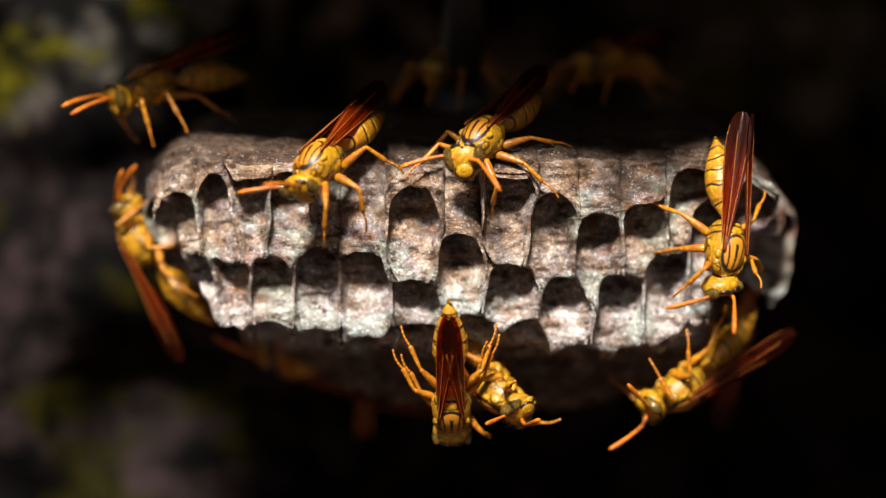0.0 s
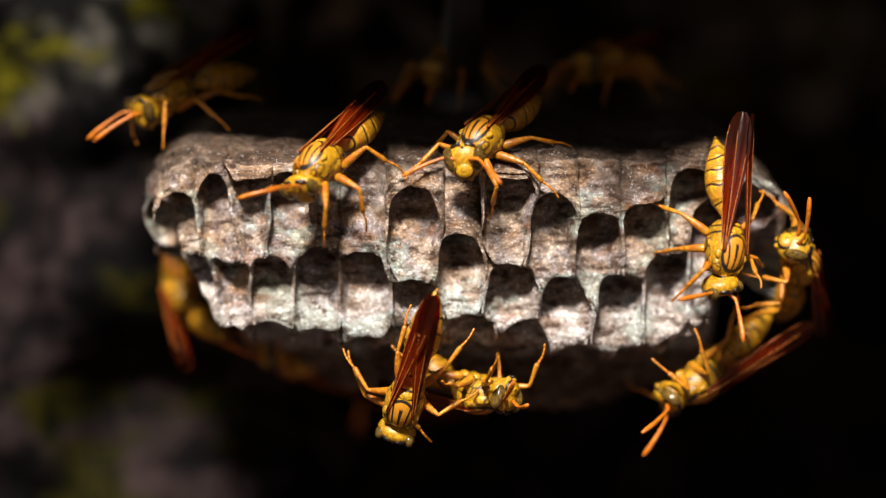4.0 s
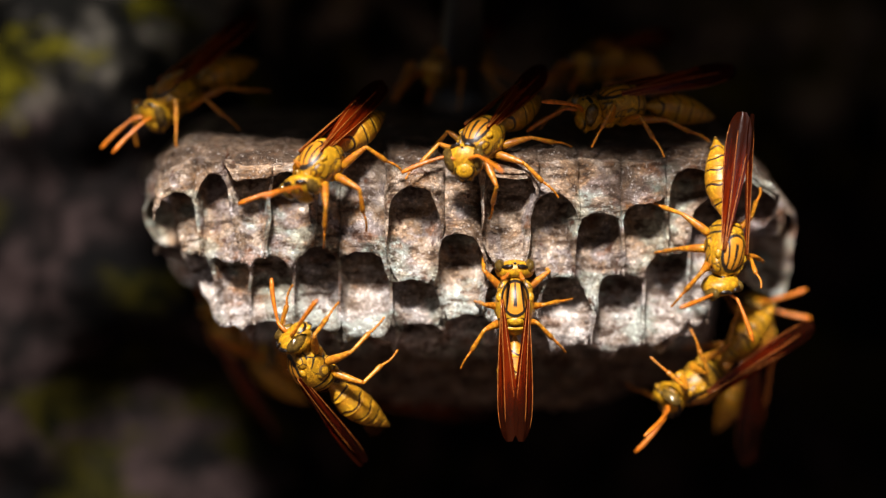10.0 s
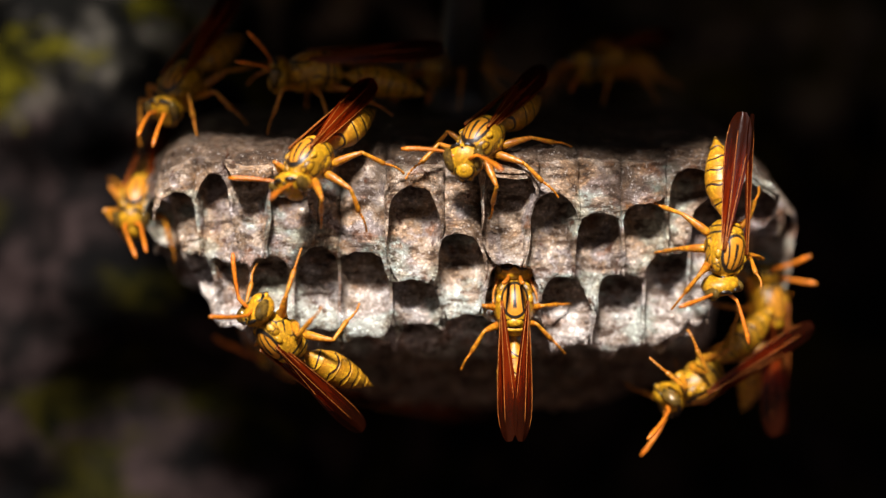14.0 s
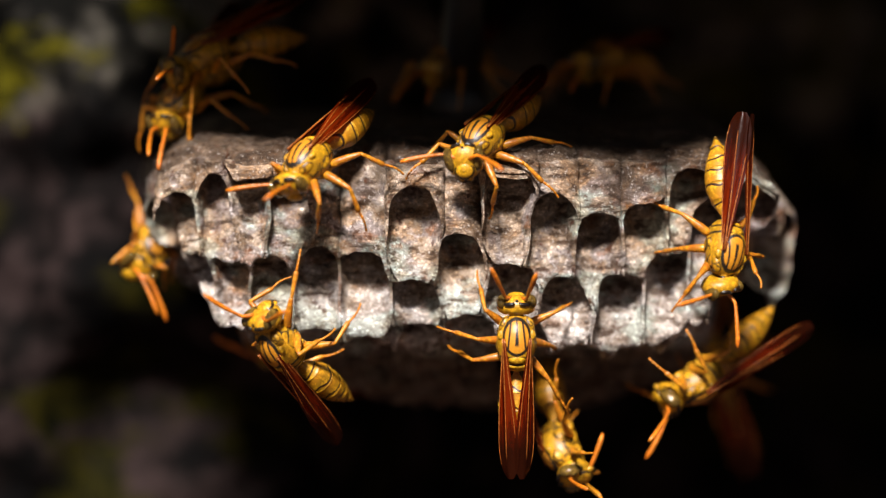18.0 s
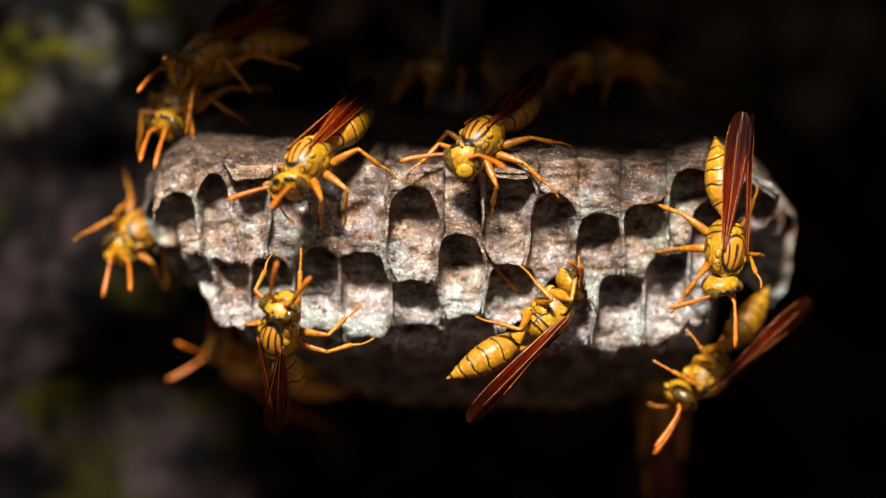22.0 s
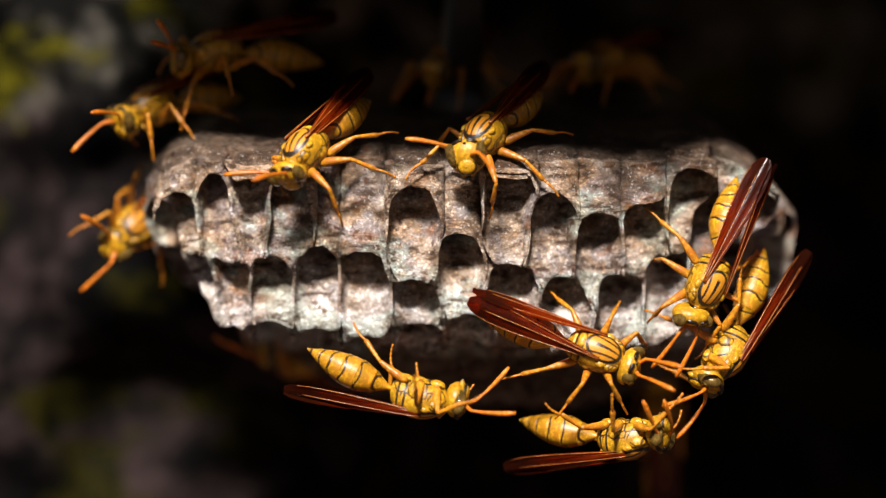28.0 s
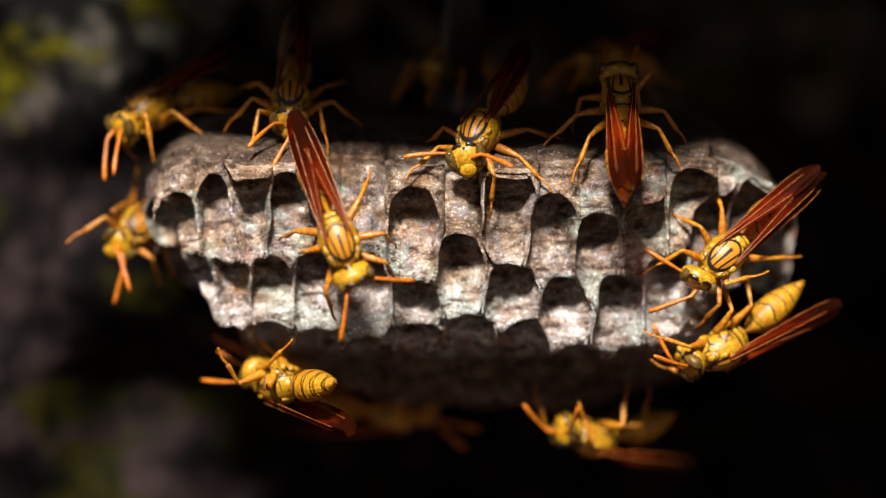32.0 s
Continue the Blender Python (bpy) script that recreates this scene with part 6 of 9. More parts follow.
    tread(wasp_flank, "front", 1, [(0, 2.5, 3.6, -4.3), (1, 1.4, 4.9, -6), (2, 3.5, 5.2, -4.1), (3, 4.3, 7.2, -4.6), (3.25, 4.7, 5.5, -3.7), (3.5, 3.2, 8.2, -3.5), (4.5, 2.2, 6.2, -4.7), (5.5, 0.5, 3.6, -8.8), (8, 4, 1.9, -7.9), (11.2, 4.3, 7.6, -3.3), (11.6, 4.6, 7, -2.8), (12, 4.8, 6.1, -4.9), (12.25, 3.9, 3.3, -6.5), (12.5, 4.3, 7.5, -3.4), (12.75, 4.3, 5.7, -3.4), (13, 0.6, 5.3, -1.8), (13.25, 1.6, 5.1, -4.2), (13.5, 1.7, 4.6, -2), (14, 0.4, 4.3, -3.9), (16.5, 4.3, 7.5, -3.4), (16.75, 4.3, 5.7, -3.4), (17, 4.3, 7.5, -3.4), (18, 1.4, 1.1, -0.5), (19, 0.7, 1.3, -0.1), (20, 4.3, 5.7, -3.4), (21, 4.3, 7.5, -3.4), (22, 4.3, 5.7, -3.4), (25, 4.3, 7.5, -3.4), (28, 4.3, 5.7, -3.4), (32, 4.3, 7.5, -3.4)])
    tread(wasp_flank, "front", -1, [(0, -4.6, 7.3, -4), (1, -4.3, 5.6, -3.6), (2, -1.4, 6.7, -5.2), (3, -4.2, 7.2, -5.1), (3.25, -3.8, 7.2, -4.2), (3.5, -2.2, 5.8, -3.8), (4.5, -3.2, 5.5, -6.3), (5.5, -2.6, 1.3, -6.6), (8, -1.4, 2.8, -7.6), (11.2, -4.3, 5.7, -3.4), (11.6, -4.3, 6, -4.5), (12, -4.5, 5.7, -3.1), (12.25, -5.2, 8.9, -2.2), (12.5, -4.3, 5.7, -3.4), (12.75, -4.6, 7.7, -3.4), (13, -4.3, 5.7, -3.4), (13.25, -2.8, 6.8, -3.5), (13.5, -5.5, 5.5, -3.4), (14, -5, 6, -4.9), (16.5, -7.1, 2.2, -1.8), (16.75, -7, 1.8, -2.4), (17, -6.6, 1.1, -3.1), (18, -5.1, 1.6, -2.6), (19, -5.6, 0.7, -2.9), (20, -6.8, 1.3, -3.3), (21, -6.7, 1, -3), (22, -7.3, 1, -2.7), (25, -6.9, 0.8, -3), (28, -1.8, 1.3, -0.9), (32, -7.2, 1, -3.2)])
    tread(wasp_flank, "middle", 1, [(0, 5.2, -3.4, -5.9), (1, 3.2, 2.3, -4.4), (2, 7.2, 0.7, -4), (3, 7.9, 0.3, -3.4), (3.25, 7.9, -1.5, -3.3), (3.5, 8, 0.3, -3.4), (4.5, 8, -1.5, -3.3), (5.5, 8.6, -1.5, -5.6), (8, 8.5, -2.1, -4), (11.2, 7.7, 0.1, -3.7), (11.6, 8.3, -0.6, -3.9), (12, 8.2, -0.2, -4.9), (12.25, 7.9, -1.5, -3.4), (12.5, 4.5, -4.2, -4.7), (12.75, 7.9, -1.5, -3.4), (13, 3.9, -6.6, -3.5), (13.25, 7.9, -1.5, -3.4), (13.5, 1.8, 2, -3.6), (14, 0.7, -1.1, -2.3), (16.5, 2, -2.8, 0), (16.75, 4.1, -5.1, -0.1), (17, 3.5, -3.4, -0.4), (18, 3.4, -3.3, -1.3), (19, 3.5, -2.7, -0.7), (20, 3.4, -3.5, -0.9), (21, 3.4, -3.5, -0.3), (22, 2.9, -3.8, -0.4), (25, 2.7, -3.4, -0.2), (28, 3.3, -5.3, 0), (32, 2.4, -3.2, -0.4)])
    tread(wasp_flank, "middle", -1, [(0, -8, -0.1, -3.9), (1, -7.6, -1.4, -3.8), (2, -7.4, -1.6, -6.9), (3, -7.9, -1.5, -3.4), (3.25, -7.9, 0.3, -3.4), (3.5, -6.9, 0.3, -5.3), (4.5, -8, 0.3, -3.8), (5.5, -7, -2.2, -5), (8, -5.2, -1.9, -4.3), (11.2, -0.6, 1.5, -7.5), (11.6, -3.4, 1, -6.9), (12, -7.1, -1.3, -5.3), (12.25, -7.9, 0.3, -3.4), (12.5, -7.1, -2.5, -4.1), (12.75, -7.1, -0.2, -3.4), (13, -8.4, -1.5, -3.9), (13.25, -7.9, 0.3, -3.4), (13.5, -8.1, -1.3, -3.1), (14, -7.6, 0.6, -3), (16.5, -7.1, -1, -1.7), (16.75, -7.4, 0.2, -2.4), (17, -6.7, -1.2, -2.8), (18, -5.5, -0.1, -2.6), (19, -5.8, -1.4, -2.5), (20, -6.9, 0.5, -3.2), (21, -6.8, -1.3, -2.8), (22, -7.4, 0.2, -2.8), (25, -7.4, -1.3, -2.8), (28, -7.7, 0.5, -3), (32, -7.6, -1.3, -3)])
    tread(wasp_flank, "hind", 1, [(0, 6, -8.8, -3.3), (1, 4, -9.1, -4.5), (2, 6, -8.8, -3.3), (3, 6.4, -6.8, -4.6), (3.25, 6, -8.8, -3.3), (3.5, 6.4, -7.7, -3.9), (4.5, 6, -8.8, -3.3), (5.5, 6.9, -7.2, -2.9), (8, 4.7, -8.7, -3.4), (11.2, 7.1, -7.2, -4.8), (11.6, 6, -8.8, -3.3), (12, 3.9, -8.5, -4.2), (12.25, 6, -8.8, -3.3), (12.5, 6.1, -7.6, -3.8), (12.75, 6, -8.8, -3.3), (13, 5.2, -8.1, -3.6), (13.25, 6, -8.8, -3.3), (13.5, 2.9, -9.2, -3.6), (14, 6, -8.8, -3.3), (16.5, 4.1, -7.7, 0.1), (16.75, 4.8, -8.8, -0.7), (17, 5.3, -8.2, -1.3), (18, 6, -8.8, -3.3), (19, 5.6, -8.1, -1.6), (20, 5.4, -9.3, -1.6), (21, 5.3, -8.2, -1.2), (22, 6, -8.8, -3.3), (25, 4.7, -8.2, -1), (28, 4.4, -9.4, -0.9), (32, 4.8, -8.2, -1)])
    tread(wasp_flank, "hind", -1, [(0, -6.4, -7.5, -3.4), (1, -6, -8.8, -3.3), (2, -2.4, -7.7, -3.8), (3, -6, -8.8, -3.3), (3.25, -6.4, -7.5, -3.4), (3.5, -5.2, -5.7, -6.9), (4.5, -5.8, -7.2, -3.9), (5.5, -6, -8.8, -3.3), (8, -6.6, -7.7, -3.6), (11.2, -6, -8.8, -3.3), (11.6, -2.3, -4.7, -7.2), (12, -6, -8.8, -3.3), (12.25, -6.3, -7.5, -3.6), (12.5, -6, -8.8, -3.3), (12.75, -6.6, -7.2, -3.1), (13, -6, -8.8, -3.3), (13.25, -6.6, -7.4, -3.3), (13.5, -6, -8.8, -3.3), (14, -6.7, -7, -2.5), (16.5, -6, -8.8, -3.3), (16.75, -6.4, -7.5, -3.4), (17, -6, -8.8, -3.3), (18, -7, -7.9, -2.5), (19, -6, -8.8, -3.3), (20, -6.4, -7.5, -3.4), (21, -6, -8.8, -3.3), (22, -6.4, -7.5, -3.4), (25, -6, -8.8, -3.3), (28, -6.4, -7.5, -3.4), (32, -6, -8.8, -3.3)])
    point(wasp_flank, 1, [(0, 5.2, 4.6, -1.6), (14, -1.9, 6.9, 0.7), (17, -2.4, 5.3, 4.2), (18, -4.5, 4.5, 2.1), (19, -4.4, 4.4, 2.7), (20, -2.6, 4.5, 4.9), (21, -2.5, 6.2, 1.9), (22, -2.4, 6.4, 0.2), (23, -3.9, 5.3, -2.6), (25, -3.6, 6, -3.2), (28, 5.1, 3.3, 3.4), (29, 5, 3.3, 3.7), (30, 4.5, 3.2, 4.5), (32, -4.7, 4.6, 1.4)])
    point(wasp_flank, -1, [(0, 3.4, 4.6, -3.2), (14, -3.2, 6.7, 1.5), (17, -5, 1.5, 5.2), (18, -6.9, 3.7, 1), (19, -6.4, 3.2, 1.1), (20, -4.2, 3.9, 5), (21, -3.8, 4.7, 4.5), (22, -4, 5.4, 3.4), (23, -4.3, 5.2, 3.4), (25, -4.7, 5.3, 2.3), (28, -1.5, 6.4, -4.3), (29, -2.5, 6.7, 0.5), (30, -2.8, 5.8, -3.5), (32, -5.9, 6, -3)])
    tread(wasp_left_below, "front", 1, [(0, 5.5, -5.9, -2.5), (0.25, 8.6, -2.8, -0.6), (0.5, 7.8, -2.1, 0.4), (1, 5, 3.1, -7.1), (1.5, 5.7, 0.1, -2.3), (2, 8, -0.3, -1.4), (2.5, 4, -4.1, -2.3), (3, 4.1, -5, -2.5), (3.5, 4.3, -5.1, -2.7), (4, 7.8, -2.3, -3.6), (4.5, 3.8, -0.6, -4.9), (5.5, 9, 0.1, 1.9), (6, 4.3, 5.7, -3.4), (6.25, 9.3, 0.6, 1.5), (6.5, 6.7, -2.9, -3), (6.75, 9.7, 2.3, 0.3), (7, 4.4, -0.4, -4.1), (7.5, 4.6, -0.5, -5.3), (8, 2.7, 0.8, -6.2), (8.3, 2.2, 2.9, -4.9), (8.5, 1.6, 3.7, -4), (9, 0, 4.3, -6.8), (10, 0.1, 4, -6.9), (11, 1.1, 5.1, -6.2), (12, 1.1, 5.1, -6.2), (12.2, 2.3, 4.1, -6.3), (12.5, 6.2, 8.9, -1.7), (12.8, 3.8, 7.2, -7.8), (13, 4.3, 5.9, -7.8), (14, 4.7, 5.5, -7.6), (16.5, 3.1, 7.3, -8), (18, 2.9, 7.4, -8), (19, -0.5, 9.3, -5.7), (20, -0.9, 9.4, -5.3), (21, 4.8, 5.4, -7.3), (22, -0.8, 8.5, -5.7), (23, 1.2, 8.5, -6.2), (24, -0.4, 8.4, -5.1), (24.2, 3.5, 7.3, -6.5), (24.25, 2.5, 7.5, -6.6), (24.5, 3.7, 2.6, -3.9), (24.75, 4.3, 7.5, -3.4), (25, 4.3, 5.7, -3.4), (25.5, 4.3, 7.5, -3.4), (25.6, 4.8, 5.2, -2.6), (25.9, 4.3, 7.5, -3.4), (26.3, 1.6, -6.5, 1.6), (26.9, 4.3, 7.5, -3.4), (27.5, 6, 1.7, -7.2), (27.75, 4, 7.3, -2.9), (28, 3.8, 5.2, -2.8), (29, 4, 7.3, -2.7), (29.2, 4, 5.5, -2.8), (29.9, 4.1, 7.8, -2), (30, 4, 6, -2.2), (30.1, 4.1, 7.8, -2.1), (30.25, 4.7, -1.7, -6), (30.5, 4.3, 7.5, -3.4), (30.75, 4.1, 2.6, -7.9), (31, 4.8, 8, -4.8), (31.5, 4.4, 5.7, -3.4), (32, 1.3, 7.6, -3.3)])
    tread(wasp_left_below, "front", -1, [(0, -4.3, 7.5, -3.4), (0.25, -4.3, 5.7, -3.4), (0.5, -3.7, 4.6, -7.3), (1, -1.7, 1.9, -6.3), (1.5, -3.3, 6, 0.9), (2, -5.3, 2.3, 1.3), (2.5, -5.8, 4.7, 0.9), (3, -4.4, 3.8, 0.1), (3.5, -4.6, 5.5, -0.8), (4, -4.1, 3.9, -0.1), (4.5, -4.3, 7.5, -3.4), (5.5, -3.7, 2.9, -8.1), (6, -4.9, 2.9, -7.5), (6.25, -4, 3.7, -7), (6.5, -2.7, 4.3, -6.8), (6.75, -3.4, 4.2, -7.4), (7, 0.6, 3.6, -5.8), (7.5, 1.2, 2.7, -4.6), (8, -0.5, 9.2, -2.9), (8.3, -6, 7.4, -3), (8.5, -7.2, 7.7, -1), (9, -3.8, 4.8, -2.8), (10, -3.5, 7.4, -4.4), (11, -2.7, 5.6, -3.7), (12, -4.1, 6.3, -4.9), (12.2, -2.7, 6, -5.2), (12.5, -0.4, 5, -5.7), (12.8, 0.1, 3.3, -5.9), (13, -2.5, 7.4, -4.1), (14, -4.8, 4.5, -7.5), (16.5, -3.1, 5.3, -8.6), (18, -0.7, 3.4, -7), (19, -6.2, 7.8, -1), (20, -3.1, 3.8, -4.8), (21, -3.6, 7.8, -4.2), (22, -5.4, 4.1, -6.7), (23, -2.4, 8.6, -5.2), (24, -2.7, 6.3, -5), (24.2, -4.2, 6.8, -3.5), (24.25, -2, 2.6, -5.3), (24.5, -2.7, 4.2, -5.3), (24.75, -3.2, 3, -7.1), (25, -3.8, 1.1, -8.1), (25.5, -4.9, 1.6, -7.4), (25.6, -5.3, 1.5, -6.6), (25.9, -4.3, 5.7, -3.4), (26.3, -4.3, 7.5, -3.4), (26.9, -4.9, -5.9, 0.8), (27.5, -4.3, 7.5, -3.4), (27.75, -4.6, 5.5, -2.6), (28, -4.7, 7, -1.6), (29, -4.6, 5.5, -2), (29.2, -4.6, 7.3, -1.7), (29.9, -4.5, 6.1, -1.4), (30, -4.5, 7.9, -1), (30.1, -4.5, 6.1, -1.5), (30.25, -4.4, 7.8, -2.2), (30.5, -4.3, 5.7, -3.4), (30.75, -4.3, 7.5, -3.4), (31, -1.8, 5.8, -7.4), (31.5, -4.3, 6.9, -3.4), (32, -4.2, 5.8, -3.4)])
    tread(wasp_left_below, "middle", 1, [(0, 6.4, -6.8, -2.3), (0.25, 9.1, -4.1, -0.1), (0.5, 4.8, -5.2, -0.2), (1, 3.4, -0.5, -4.6), (1.5, 7.5, -2.1, -3.2), (2, 8, -1.2, 0.1), (2.5, 9, -3.2, -0.2), (3, 7.6, -2, -0.6), (3.5, 8.3, -2.5, -1.9), (4, 8.3, -3.3, -1.8), (4.5, 5.9, -1.5, -4.8), (5.5, 8.1, -5.2, 0.9), (6, 7.3, -6, 1), (6.25, 7.1, -3.6, -2.6), (6.5, 6.9, -3.7, -3.3), (6.75, 6.7, -3.6, -3.9), (7, 6.2, -3.7, -4.6), (7.5, 4.7, -1, -5.9), (8, 2.7, -2.9, -6.4), (8.3, 3.1, -0.4, -6), (8.5, 3.4, -0.1, -5.9), (9, 2.5, 0.7, -9.8), (10, 2.8, 0.4, -9.7), (11, 5.8, 3.5, -8), (12, 5.8, 3.5, -8), (12.2, 6.9, 1.9, -7.6), (12.5, 5.5, 0.3, -2.9), (12.8, 5, -2.2, -2.7), (13, 4.5, -3.5, -2.6), (14, 8.9, 2.1, -1.6), (16.5, 5.3, -2.2, -3.8), (18, 4.7, -1.4, -4.1), (19, 4.6, 3.4, -8.3), (20, 4.1, 3.3, -7.7), (21, 4.2, -3.4, -2.8), (22, 5.4, 1.2, -7.8), (23, 4.9, 1.9, -7.4), (24, 4.7, 1.7, -6.9), (24.2, 6.1, -1.2, -5.3), (24.25, 9.1, 4.1, -2.2), (24.5, 9.5, -3.5, -0.9), (24.75, 7.9, 0.3, -3.4), (25, 7.9, -1.5, -3.4), (25.5, 7.9, 0.3, -3.4), (25.6, 8, -2.2, -3), (25.9, 3.5, -8, 1.6), (26.3, -0.3, -8.6, -0.1), (26.9, 7.9, 0.3, -3.4), (27.5, 5.1, -3.9, -3.7), (27.75, 3.6, -4.1, -4.5), (28, 7.2, -2, -4), (29, 8.2, -0.3, -5.8), (29.2, 8.5, -0.5, -5.7), (29.9, 7.6, 0.7, -3.5), (30, 7.5, -1, -3.8), (30.1, 7.6, 0.8, -3.5), (30.25, 5.5, -2, -6), (30.5, 7.5, -1.7, -5.7), (30.75, 9.1, -0.2, -5), (31, 7.4, 0, -3.5), (31.5, 9, -2.4, -3.6), (32, 3.5, -0.8, -4)])
    tread(wasp_left_below, "middle", -1, [(0, -5.5, -7.6, -3.7), (0.25, -5.1, -2.5, -2.3), (0.5, -5.1, -0.6, -5.9), (1, -6.5, -3, -6), (1.5, -7.1, -0.6, -1.6), (2, -0.7, -8.8, -3.1), (2.5, -8.5, -2.5, -1.5), (3, -8.2, -3, -2.1), (3.5, -7.6, -1.7, -2.7), (4, -7.5, -3, -2.3), (4.5, -7.9, 0.3, -3.4), (5.5, -6.8, -1.4, -5.1), (6, -3.1, -6.2, -7.5), (6.25, 1.5, -7.5, -5.5), (6.5, 1, -7.2, -6.3), (6.75, 0.4, -6.8, -7.1), (7, -0.1, -6.3, -7.8), (7.5, -4.7, 0.3, -5.9), (8, -6.4, 2.8, -6.3), (8.3, -7.1, 2.2, -5), (8.5, -7.5, 1.8, -4.2), (9, -7.6, 0.3, -2.2), (10, -7.3, 2.4, -1.7), (11, -6.2, 0.9, -2.8), (12, -6.2, 0.9, -2.8), (12.2, -5.3, 0.9, -3.1), (12.5, -4.3, 0.8, -3.7), (12.8, -4.6, -1.4, -3.9), (13, -5, -0.5, -4.3), (14, -6.2, -1, -4.1), (16.5, -5.3, -0.9, -4.7), (18, -4.3, -2.2, -4.8), (19, -4.6, -2.2, -5.2), (20, -4.7, -2.7, -4.6), (21, -6.8, -0.2, -4.4), (22, -6.7, -4.7, -2.5), (23, -6.6, -0.2, -1.6), (24, -4.6, -3.6, -3.9), (24.2, -5.2, -2.3, -4.7), (24.25, -2.7, -3.5, -2.1), (24.5, -1.9, -3, -4.3), (24.75, -0.6, -1.9, -4.1), (25, 1.3, -2.1, -2.8), (25.5, 1.3, -1.9, -2.8), (25.6, 1.3, -1.9, -2.6), (25.9, -1.3, 2.5, -7.5), (26.3, -7.9, 0.3, -3.4), (26.9, -2, -8.7, 0), (27.5, -7.9, 0.3, -3.4), (27.75, -8.2, -1.6, -2.9), (28, -8.5, -0.1, -2.1), (29, -1.3, -5.7, -6.3), (29.2, -1.2, -5.5, -6.3), (29.9, -8.2, -1.1, -2.1), (30, -8.2, 0.7, -1.9), (30.1, -8.2, -1.1, -2.3), (30.25, -8.1, 0.6, -2.6), (30.5, -7.9, -1.5, -3.4), (30.75, -7.9, 0.3, -3.4), (31, -3.1, 0.5, -7.4), (31.5, -7.8, -1.8, -4.6), (32, -7.9, -1.5, -3.4)])
    tread(wasp_left_below, "hind", 1, [(0, 5.4, -9.3, -3.4), (0.25, 3.9, -10, -3.4), (0.5, 4.5, -9.8, -3.2), (1, 1.1, -9.4, -6), (1.5, 3.9, -9.5, -4.9), (2, 4.9, -9.8, -2.1), (2.5, 3.2, -10.4, -2.2), (3, 1.9, -10.5, -2.3), (3.5, 6.3, -8.8, -3.4), (4, 2.3, -10.4, -3), (4.5, 6, -8.8, -3.3), (5.5, 2.6, -8.3, -4.9), (6, 4.5, -9.9, -0.1), (6.25, 5.5, -9.4, -0.6), (6.5, 5.4, -9.6, -1.5), (6.75, 3.7, -6.9, -2.8), (7, 3.2, -7, -3.7), (7.5, 0.4, -8.7, -6), (8, 0.4, -4.2, -10), (8.3, 1.1, -1.5, -10.4), (8.5, 3.9, -4.6, -8), (9, 2.7, -3, -8.6), (10, 2.7, -4.2, -8.6), (11, 7.1, -1, -6.9), (12, 7.2, -1.3, -7.3), (12.2, 7.9, -2, -6.2), (12.5, 8.4, -4.6, -5.3), (12.8, 5, -2.6, -7.2), (13, 4.5, -3.9, -7.1), (14, 4.7, -4.2, -7.2), (16.5, 5.2, -2.3, -8.3), (18, 5.2, -2.1, -8.4), (19, 9.7, -1.6, -4.2), (20, 8.1, 1.2, -6.4), (21, 4.7, -4.4, -7), (22, 8.8, -0.3, -5.4), (23, 9.6, -3.5, -2.9), (24, 8.3, 0.1, -5), (24.2, 9, -5.4, -2.5), (24.25, 8.9, -3.4, -2), (24.5, 6.3, -9, -0.5), (24.75, 6.4, -8.7, 0.3), (25, 4.3, -9.6, 1.2), (25.5, 6.4, -7.5, -3.4), (25.6, 3.7, -9.7, 1.4), (25.9, 1.5, -10.6, -0.9), (26.3, 6, -8.8, -3.3), (26.9, 5.8, -8.4, -3.1), (27.5, 2.8, -8.4, -4.9), (27.75, 1.4, -8.6, -5.9), (28, 2.1, -4.4, -5.3), (29, 1.1, -4.8, -5.6), (29.2, 1.1, -4.5, -5.6), (29.9, -0.5, -5.1, -8.7), (30, -0.5, -5.1, -8.7), (30.1, -0.1, -5, -8.7), (30.25, 5.8, -8.5, -4), (30.5, 6.4, -7.5, -3.4), (30.75, 6, -8.8, -3.3), (31, 6.9, -6.6, -3.9), (31.5, 6, -8.8, -3.3), (32, 3.7, -5.6, -4.3)])
